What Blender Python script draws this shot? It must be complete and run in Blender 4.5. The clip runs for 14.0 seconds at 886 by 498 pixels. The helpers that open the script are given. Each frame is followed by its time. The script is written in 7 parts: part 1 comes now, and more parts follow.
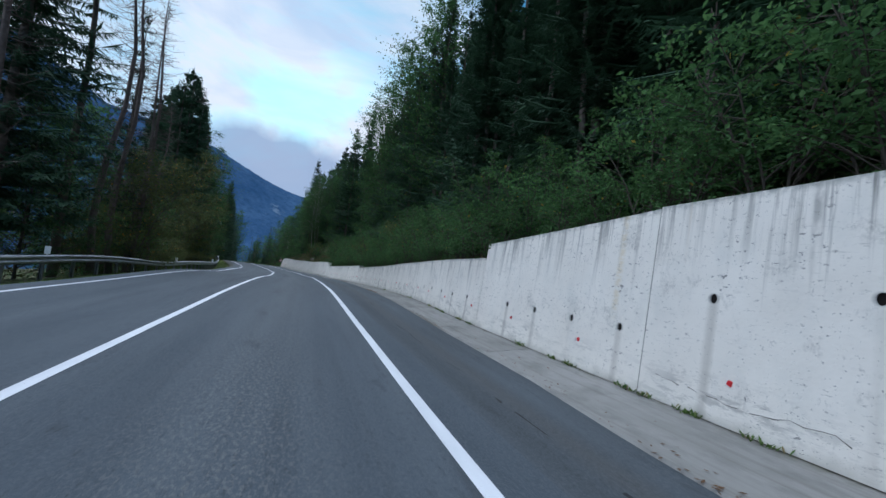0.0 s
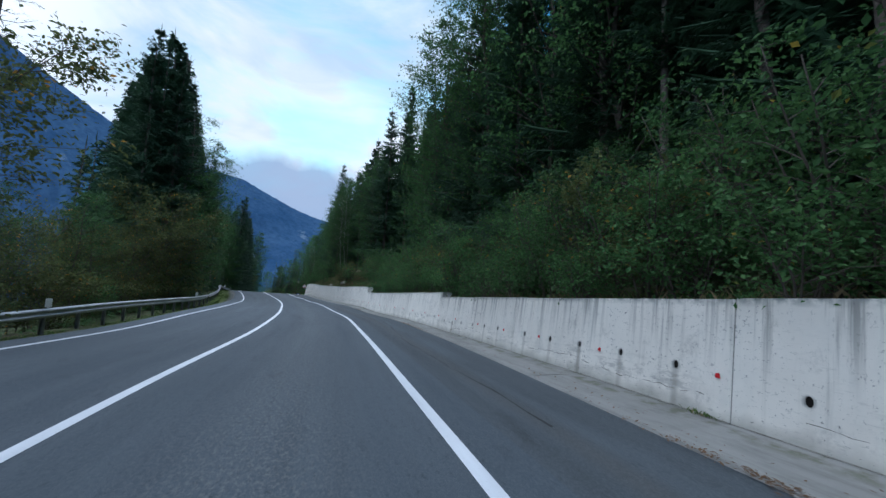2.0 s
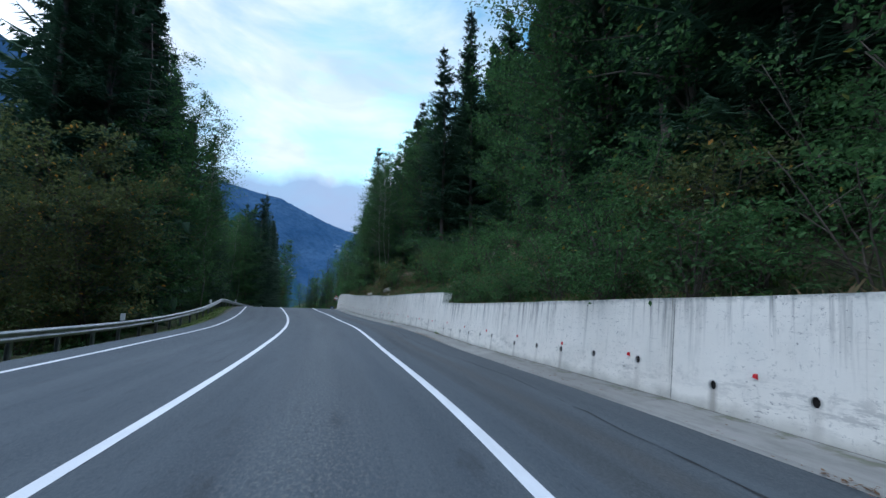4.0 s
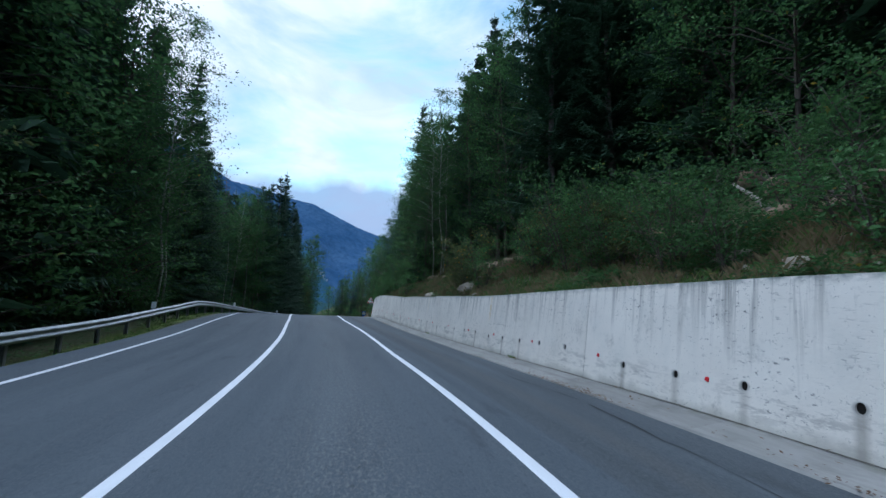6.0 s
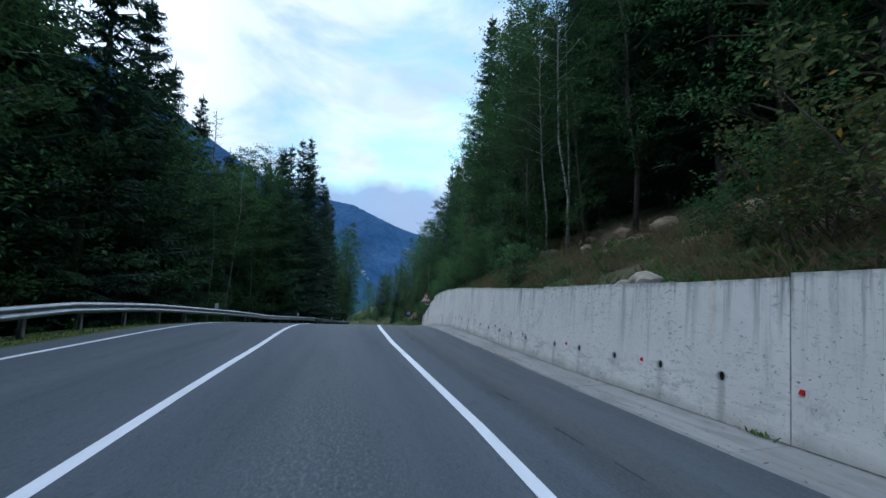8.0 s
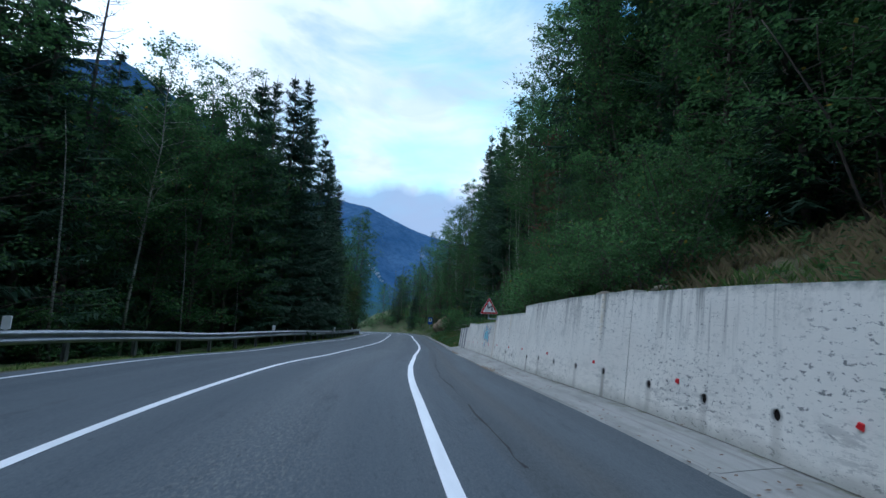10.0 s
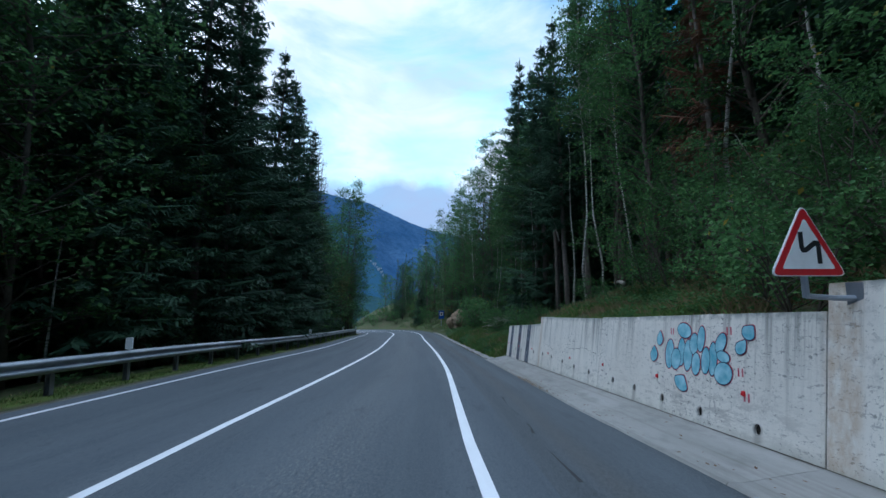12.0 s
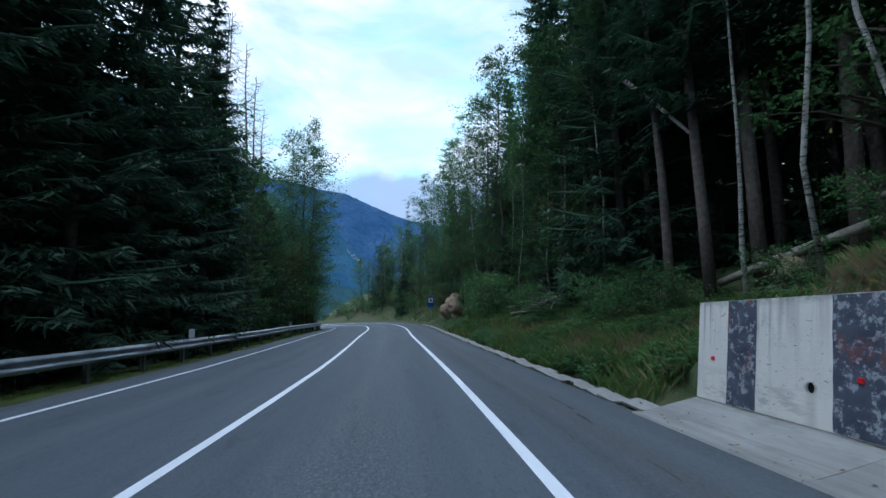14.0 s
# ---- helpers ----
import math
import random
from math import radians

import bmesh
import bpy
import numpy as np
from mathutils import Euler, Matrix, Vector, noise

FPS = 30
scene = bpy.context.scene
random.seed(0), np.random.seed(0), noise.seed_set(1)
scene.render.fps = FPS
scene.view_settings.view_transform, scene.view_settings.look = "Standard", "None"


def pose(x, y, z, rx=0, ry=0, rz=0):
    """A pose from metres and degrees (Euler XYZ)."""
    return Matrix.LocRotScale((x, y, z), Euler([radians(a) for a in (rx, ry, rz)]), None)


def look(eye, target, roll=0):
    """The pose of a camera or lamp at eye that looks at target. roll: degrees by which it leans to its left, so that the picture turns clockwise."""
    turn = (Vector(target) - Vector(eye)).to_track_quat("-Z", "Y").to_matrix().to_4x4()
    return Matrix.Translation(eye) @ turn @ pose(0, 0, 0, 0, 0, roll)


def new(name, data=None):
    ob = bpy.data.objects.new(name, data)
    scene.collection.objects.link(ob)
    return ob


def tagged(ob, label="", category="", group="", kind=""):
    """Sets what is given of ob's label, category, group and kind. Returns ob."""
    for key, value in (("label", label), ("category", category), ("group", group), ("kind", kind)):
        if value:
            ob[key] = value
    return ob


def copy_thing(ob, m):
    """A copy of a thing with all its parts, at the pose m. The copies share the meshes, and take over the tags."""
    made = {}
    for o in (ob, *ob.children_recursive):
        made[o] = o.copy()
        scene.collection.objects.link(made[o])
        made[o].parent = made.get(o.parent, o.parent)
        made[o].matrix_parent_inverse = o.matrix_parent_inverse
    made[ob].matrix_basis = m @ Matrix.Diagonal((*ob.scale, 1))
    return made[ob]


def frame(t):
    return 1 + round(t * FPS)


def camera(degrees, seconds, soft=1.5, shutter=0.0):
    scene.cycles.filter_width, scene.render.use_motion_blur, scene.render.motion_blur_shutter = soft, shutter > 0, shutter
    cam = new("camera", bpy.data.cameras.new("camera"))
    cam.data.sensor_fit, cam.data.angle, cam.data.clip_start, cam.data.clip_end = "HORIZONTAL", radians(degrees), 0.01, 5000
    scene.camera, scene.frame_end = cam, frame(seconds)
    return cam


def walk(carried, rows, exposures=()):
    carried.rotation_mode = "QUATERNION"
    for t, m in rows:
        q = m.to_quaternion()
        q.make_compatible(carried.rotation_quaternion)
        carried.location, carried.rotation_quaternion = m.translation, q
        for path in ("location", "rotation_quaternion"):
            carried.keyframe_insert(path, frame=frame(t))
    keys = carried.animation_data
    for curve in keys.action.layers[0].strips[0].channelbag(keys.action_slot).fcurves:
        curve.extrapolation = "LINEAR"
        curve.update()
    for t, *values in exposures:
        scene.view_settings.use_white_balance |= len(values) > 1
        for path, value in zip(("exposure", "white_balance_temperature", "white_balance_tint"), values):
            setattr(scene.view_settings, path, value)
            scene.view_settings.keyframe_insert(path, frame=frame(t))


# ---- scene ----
cam = camera(100.9, 14.0, soft=1.5, shutter=0.02)
PATH = [
    (0, (0.000, 0.000, 1.400), (0.022, 1.996, 1.518), 6.32),
    (0.5, (-1.485, 4.063, 1.327), (-1.410, 6.057, 1.469), 5.54),
    (1, (-3.040, 8.436, 1.382), (-3.007, 10.429, 1.542), 4.75),
    (1.5, (-4.584, 12.606, 1.396), (-4.620, 14.597, 1.574), 3.93),
    (2, (-6.116, 16.899, 1.365), (-6.233, 18.886, 1.562), 3.22),
    (2.5, (-7.610, 20.964, 1.296), (-7.799, 22.944, 1.509), 2.57),
    (3, (-9.018, 24.821, 1.142), (-9.251, 26.795, 1.365), 1.96),
    (3.2, (-9.573, 26.367, 1.077), (-9.820, 28.339, 1.302), 1.71),
    (5.3, (-16.296, 41.169, 0.547), (-16.672, 43.117, 0.803), 1.45),
    (5.5, (-16.970, 42.533, 0.528), (-17.365, 44.477, 0.784), 1.49),
    (6, (-18.671, 45.941, 0.466), (-19.117, 47.874, 0.722), 1.50),
    (6.5, (-20.392, 49.251, 0.371), (-20.896, 51.170, 0.622), 1.47),
    (7, (-22.129, 52.490, 0.269), (-22.694, 54.392, 0.517), 1.20),
    (7.5, (-23.891, 55.677, 0.247), (-24.503, 57.566, 0.492), 1.03),
    (8, (-25.641, 58.776, 0.181), (-26.287, 60.654, 0.419), 0.82),
    (8.2, (-26.342, 60.014, 0.166), (-26.999, 61.888, 0.400), 0.74),
    (10.3, (-33.237, 71.671, 0.164), (-33.963, 73.516, 0.420), 1.78),
    (10.5, (-33.811, 72.743, 0.109), (-34.539, 74.588, 0.363), 1.54),
    (11, (-35.259, 75.420, -0.060), (-35.989, 77.266, 0.185), 0.89),
    (11.5, (-36.707, 78.126, -0.313), (-37.436, 79.973, -0.080), 0.39),
    (12, (-38.085, 80.858, -0.636), (-38.813, 82.707, -0.417), -0.25),
    (12.5, (-39.421, 83.576, -0.943), (-40.133, 85.434, -0.734), -0.79),
    (13, (-40.808, 86.363, -1.251), (-41.489, 88.233, -1.053), -1.14),
    (13.5, (-42.181, 89.179, -1.581), (-42.831, 91.062, -1.400), -1.40),
    (14, (-43.609, 92.006, -1.903), (-44.236, 93.898, -1.738), -1.84),
]
walk(cam, [(t, look(eye, target, roll)) for t, eye, target, roll in PATH], exposures=[(0.0, -0.26, 5600, 10), (2.5, -0.12, 5450, 9), (5.5, -0.02, 5320, 9), (8.0, -0.08, 5280, 9), (10.5, -0.05, 5200, 7), (12.0, 0.02, 5200, 7), (14.0, 0.14, 5280, 8)])

# ---- light ----
world = bpy.data.worlds.new("evening_sky")
scene.world = world
world.use_nodes = True
wn, wl = world.node_tree.nodes, world.node_tree.links
wn.clear()
w_out = wn.new("ShaderNodeOutputWorld")
w_bg = wn.new("ShaderNodeBackground")
w_sky = wn.new("ShaderNodeTexSky")
w_sky.sky_type = "NISHITA"
w_sky.sun_disc = False
SUN_UP, SUN_TURN = radians(24), radians(-22)  # behind the clouds, ahead and a little to the left
w_sky.sun_elevation, w_sky.sun_rotation = SUN_UP, SUN_TURN
w_sky.altitude, w_sky.air_density, w_sky.dust_density, w_sky.ozone_density = 900, 1.0, 1.5, 2.0
w_co = wn.new("ShaderNodeTexCoord")
w_map = wn.new("ShaderNodeMapping")
w_map.inputs["Scale"].default_value = (1.0, 1.0, 2.6)
w_no = wn.new("ShaderNodeTexNoise")
w_no.inputs["Scale"].default_value, w_no.inputs["Detail"].default_value, w_no.inputs["Roughness"].default_value = 2.1, 7.0, 0.55
w_no.inputs["Distortion"].default_value = 0.35
w_ramp = wn.new("ShaderNodeValToRGB")
w_ramp.color_ramp.elements[0].position, w_ramp.color_ramp.elements[0].color = 0.38, (0, 0, 0, 1)
w_ramp.color_ramp.elements[1].position, w_ramp.color_ramp.elements[1].color = 0.66, (1, 1, 1, 1)
w_gain = wn.new("ShaderNodeMixRGB")
w_gain.blend_type = "MULTIPLY"
w_gain.inputs["Fac"].default_value = 1.0
w_gain.inputs["Color2"].default_value = (0.46, 1.14, 1.20, 1)
w_mix = wn.new("ShaderNodeMixRGB")
w_puff = wn.new("ShaderNodeTexNoise")
w_puff.inputs["Scale"].default_value, w_puff.inputs["Detail"].default_value, w_puff.inputs["Distortion"].default_value = 3.4, 6.0, 0.6
w_tone = wn.new("ShaderNodeValToRGB")
w_tone.color_ramp.elements[0].position, w_tone.color_ramp.elements[0].color = 0.30, (0.66, 0.78, 0.91, 1)
w_tone.color_ramp.elements[1].position, w_tone.color_ramp.elements[1].color = 0.54, (0.98, 0.99, 1.0, 1)
w_ten = wn.new("ShaderNodeMixRGB")
w_ten.blend_type = "MULTIPLY"
w_ten.inputs["Fac"].default_value = 1.0
w_ten.inputs["Color2"].default_value = (10.5, 10.5, 10.5, 1)
wl.new(w_tone.outputs["Color"], w_ten.inputs["Color1"])
wl.new(w_ten.outputs["Color"], w_mix.inputs["Color2"])
wl.new(w_co.outputs["Generated"], w_map.inputs["Vector"])
wl.new(w_map.outputs["Vector"], w_no.inputs["Vector"])
wl.new(w_map.outputs["Vector"], w_puff.inputs["Vector"])
wl.new(w_puff.outputs["Fac"], w_tone.inputs["Fac"])
# the cloud is thickest over the valley ahead and breaks up to the right
w_dir = wn.new("ShaderNodeVectorMath")
w_dir.operation = "DOT_PRODUCT"
w_dir.inputs[1].default_value = (-0.50, 0.80, 0.33)
wl.new(w_co.outputs["Generated"], w_dir.inputs[0])
w_thick = wn.new("ShaderNodeMapRange")
w_thick.inputs["From Min"].default_value, w_thick.inputs["From Max"].default_value = 0.72, 1.0
w_thick.inputs["To Min"].default_value, w_thick.inputs["To Max"].default_value = -0.20, 0.15
wl.new(w_dir.outputs["Value"], w_thick.inputs["Value"])
# over the open valley, to the left and behind, the cover closes again
w_west = wn.new("ShaderNodeVectorMath")
w_west.operation = "DOT_PRODUCT"
w_west.inputs[1].default_value = (-0.90, -0.36, 0.25)
wl.new(w_co.outputs["Generated"], w_west.inputs[0])
w_rear = wn.new("ShaderNodeMapRange")
w_rear.inputs["From Min"].default_value, w_rear.inputs["From Max"].default_value = 0.42, 0.85
w_rear.inputs["To Min"].default_value, w_rear.inputs["To Max"].default_value = 0.0, 0.50
wl.new(w_west.outputs["Value"], w_rear.inputs["Value"])
w_cover = wn.new("ShaderNodeMath")
wl.new(w_thick.outputs["Result"], w_cover.inputs[0])
wl.new(w_rear.outputs["Result"], w_cover.inputs[1])
w_sum = wn.new("ShaderNodeMath")
wl.new(w_no.outputs["Fac"], w_sum.inputs[0])
wl.new(w_cover.outputs[0], w_sum.inputs[1])
wl.new(w_sum.outputs[0], w_ramp.inputs["Fac"])
wl.new(w_sky.outputs["Color"], w_gain.inputs["Color1"])
wl.new(w_gain.outputs["Color"], w_mix.inputs["Color1"])
wl.new(w_ramp.outputs["Color"], w_mix.inputs["Fac"])
# a bank of low grey-blue cloud all round the valley's rim
w_sep = wn.new("ShaderNodeSeparateXYZ")
wl.new(w_co.outputs["Generated"], w_sep.inputs[0])
w_edge = wn.new("ShaderNodeTexNoise")
w_edge.inputs["Scale"].default_value, w_edge.inputs["Detail"].default_value = 5.0, 6.0
wl.new(w_co.outputs["Generated"], w_edge.inputs["Vector"])
w_lift = wn.new("ShaderNodeMath")
w_lift.operation = "MULTIPLY_ADD"
w_lift.inputs[1].default_value = 0.16
wl.new(w_edge.outputs["Fac"], w_lift.inputs[0])
wl.new(w_sep.outputs["Z"], w_lift.inputs[2])
w_low = wn.new("ShaderNodeMapRange")
w_low.inputs["From Min"].default_value, w_low.inputs["From Max"].default_value = 0.372, 0.325
w_low.inputs["To Max"].default_value = 0.85
wl.new(w_lift.outputs[0], w_low.inputs["Value"])
w_bank = wn.new("ShaderNodeMixRGB")
w_bank.inputs["Color2"].default_value = (3.9, 4.9, 6.6, 1)
wl.new(w_low.outputs["Result"], w_bank.inputs["Fac"])
wl.new(w_mix.outputs["Color"], w_bank.inputs["Color1"])
# under an overcast sky the light comes mostly from overhead
w_high = wn.new("ShaderNodeMapRange")
w_high.interpolation_type = "SMOOTHSTEP"
w_high.inputs["From Min"].default_value, w_high.inputs["From Max"].default_value = 0.60, 0.95
w_high.inputs["To Min"].default_value, w_high.inputs["To Max"].default_value = 1.0, 3.4
wl.new(w_sep.outputs["Z"], w_high.inputs["Value"])
w_open = wn.new("ShaderNodeMapRange")
w_open.interpolation_type = "SMOOTHSTEP"
w_open.inputs["From Min"].default_value, w_open.inputs["From Max"].default_value = 0.45, 0.85
w_open.inputs["To Min"].default_value, w_open.inputs["To Max"].default_value = 0.1, 0.18
wl.new(w_west.outputs["Value"], w_open.inputs["Value"])
w_amount = wn.new("ShaderNodeMath")
w_amount.operation = "MULTIPLY"
wl.new(w_open.outputs["Result"], w_amount.inputs[1])
wl.new(w_high.outputs["Result"], w_amount.inputs[0])
w_veil = wn.new("ShaderNodeMapRange")
w_veil.inputs["From Min"].default_value, w_veil.inputs["From Max"].default_value = 0.62, 0.85
wl.new(w_sep.outputs["Z"], w_veil.inputs["Value"])
w_grey = wn.new("ShaderNodeMixRGB")
w_grey.inputs["Color2"].default_value = (7.0, 7.5, 8.0, 1)
wl.new(w_veil.outputs["Result"], w_grey.inputs["Fac"])
wl.new(w_bank.outputs["Color"], w_grey.inputs["Color1"])
wl.new(w_grey.outputs["Color"], w_bg.inputs["Color"])
wl.new(w_amount.outputs[0], w_bg.inputs["Strength"])
wl.new(w_bg.outputs["Background"], w_out.inputs["Surface"])
sun = new("sun", bpy.data.lights.new("sun", "SUN"))
sun.data.energy, sun.data.angle, sun.data.color = 0.5, radians(25), (1.0, 0.97, 0.93)
sun.matrix_world = look((0, 0, 0), (math.sin(-SUN_TURN) * math.cos(SUN_UP), -math.cos(SUN_TURN) * math.cos(SUN_UP), -math.sin(SUN_UP)))

# ---- the line of the road ----
# the right edge line in plan and height: x, y, z, bank in degrees (right side down)
LINE = [
    (12.80, -27.01, 0.28, 0.5),
    (7.26, -13.49, 0.10, 0.5),
    (1.36, 0.43, -0.07, 0.6),
    (-1.78, 8.87, -0.05, 0.6),
    (-3.54, 13.59, -0.00, -0.1),
    (-6.63, 22.05, -0.16, 0.8),
    (-9.58, 30.00, -0.46, 0.5),
    (-12.09, 36.25, -0.65, 1.3),
    (-15.73, 43.99, -0.96, 1.8),
    (-19.23, 50.94, -1.10, 1.3),
    (-23.73, 58.64, -1.29, 2.4),
    (-29.04, 66.73, -1.32, 3.1),
    (-33.79, 73.84, -1.36, 1.5),
    (-36.31, 78.33, -1.75, 1.0),
    (-39.04, 84.50, -2.45, 0.6),
    (-42.74, 93.02, -3.41, 2.0),
    (-46.93, 101.72, -4.30, 2.0),
    (-52.70, 112.98, -5.32, 1.3),
    (-58.80, 124.80, -6.38, 0.8),
    (-66.00, 135.45, -7.45, 0.1),
    (-77.10, 145.30, -8.70, 0.0),
    (-92.70, 151.50, -10.00, 0.0),
]


def spline(points, step=0.5):
    """A smooth curve through the points, resampled at even steps of plan length."""
    p = np.array(points)
    d = np.r_[0, np.cumsum(np.hypot(*np.diff(p[:, :2], axis=0).T))]
    m = np.gradient(p, d, axis=0)
    out = []
    for i in range(len(p) - 1):
        h = d[i + 1] - d[i]
        u = np.linspace(0, 1, 40, endpoint=False)[:, None]
        out.append((2 * u**3 - 3 * u**2 + 1) * p[i] + (u**3 - 2 * u**2 + u) * h * m[i] + (3 * u**2 - 2 * u**3) * p[i + 1] + (u**3 - u**2) * h * m[i + 1])
    q = np.vstack(out + [p[-1:]])
    d = np.r_[0, np.cumsum(np.hypot(*np.diff(q[:, :2], axis=0).T))]
    s = np.arange(0, d[-1], step)
    return np.stack([np.interp(s, d, q[:, k]) for k in range(q.shape[1])], 1)


CURVE = spline(LINE)
S0 = 0.5 * int(np.argmin(np.hypot(CURVE[:, 0] - LINE[2][0], CURVE[:, 1] - LINE[2][1])))
AHEAD = np.gradient(CURVE[:, :2], axis=0)
AHEAD /= np.linalg.norm(AHEAD, axis=1)[:, None]


def along(s):
    """Place, heading and bank of the right edge line, s metres from its start beside the first camera."""
    u = np.clip((s + S0) / 0.5, 0, len(CURVE) - 1.001)
    i = int(u)
    f = u - i
    c = CURVE[i] * (1 - f) + CURVE[i + 1] * f
    a = AHEAD[i] * (1 - f) + AHEAD[i + 1] * f
    return c, a / np.linalg.norm(a)


def spot(s, o, up=0.0):
    """A place o metres to the right of the edge line, up metres over the banked road."""
    c, a = along(s)
    return Vector((c[0] + a[1] * o, c[1] - a[0] * o, c[2] - math.tan(math.radians(c[3])) * o + up))


# ---- materials ----
class Nodes:
    """A few short ways to wire a node material."""

    def __init__(self, name, rough=0.8, metal=0.0, spec=0.3):
        self.m = bpy.data.materials.new(name)
        self.m.use_nodes = True
        self.n, self.l = self.m.node_tree.nodes, self.m.node_tree.links
        self.b = self.n["Principled BSDF"]
        self.b.inputs["Roughness"].default_value = rough
        self.b.inputs["Metallic"].default_value = metal
        self.b.inputs["Specular IOR Level"].default_value = spec
        self.co = self.n.new("ShaderNodeTexCoord").outputs["Object"]

    def put(self, socket, v):
        if hasattr(v, "links"):
            self.l.new(v, socket)
        elif isinstance(v, tuple) and len(v) == 3 and socket.type == "RGBA":
            socket.default_value = (*v, 1)
        else:
            socket.default_value = v

    def uv(self, name):
        u = self.n.new("ShaderNodeUVMap")
        u.uv_map = name
        return u.outputs["UV"]

    def axis(self, v, k):
        s = self.n.new("ShaderNodeSeparateXYZ")
        self.put(s.inputs[0], v)
        return s.outputs[k]

    def stretch(self, v, sx, sy, sz=1.0):
        m = self.n.new("ShaderNodeMapping")
        m.inputs["Scale"].default_value = (sx, sy, sz)
        self.put(m.inputs["Vector"], v)
        return m.outputs["Vector"]

    def noise(self, v, scale, detail=4.0, rough=0.5, lo=0.0, hi=1.0):
        t = self.n.new("ShaderNodeTexNoise")
        t.inputs["Scale"].default_value, t.inputs["Detail"].default_value, t.inputs["Roughness"].default_value = scale, detail, rough
        self.put(t.inputs["Vector"], v)
        return self.span(t.outputs["Fac"], lo, hi) if (lo, hi) != (0.0, 1.0) else t.outputs["Fac"]

    def span(self, v, lo, hi, a=0.0, b=1.0):
        r = self.n.new("ShaderNodeMapRange")
        for key, x in (("Value", v), ("From Min", lo), ("From Max", hi), ("To Min", a), ("To Max", b)):
            self.put(r.inputs[key], x)
        return r.outputs["Result"]

    def do(self, kind, a, b=0.0):
        m = self.n.new("ShaderNodeMath")
        m.operation = kind
        self.put(m.inputs[0], a)
        self.put(m.inputs[1], b)
        return m.outputs[0]

    def mix(self, fac, a, b, kind="MIX"):
        x = self.n.new("ShaderNodeMixRGB")
        x.blend_type = kind
        self.put(x.inputs["Fac"], fac)
        self.put(x.inputs["Color1"], a)
        self.put(x.inputs["Color2"], b)
        return x.outputs["Color"]

    def random(self):
        return self.n.new("ShaderNodeObjectInfo").outputs["Random"]

    def island(self):
        return self.n.new("ShaderNodeNewGeometry").outputs["Random Per Island"]

    def done(self, colour, height=None, strength=0.3, distance=0.02, rough=None):
        self.put(self.b.inputs["Base Color"], colour)
        if height is not None:
            bp = self.n.new("ShaderNodeBump")
            bp.inputs["Strength"].default_value, bp.inputs["Distance"].default_value = strength, distance
            self.put(bp.inputs["Height"], height)
            self.l.new(bp.outputs["Normal"], self.b.inputs["Normal"])
        if rough is not None:
            self.put(self.b.inputs["Roughness"], rough)
        return self.m


def plain(name, a, b, scale=3.0, rough=0.8, metal=0.0, spec=0.3, bump=0.2, bump_scale=30.0, distance=0.01):
    """Two tones of one stuff, mingled, with a fine grain."""
    k = Nodes(name, rough, metal, spec)
    c = k.mix(k.noise(k.co, scale, 6, 0.6, 0.35, 0.65), a, b)
    return k.done(c, k.noise(k.co, bump_scale, 4), bump, distance)


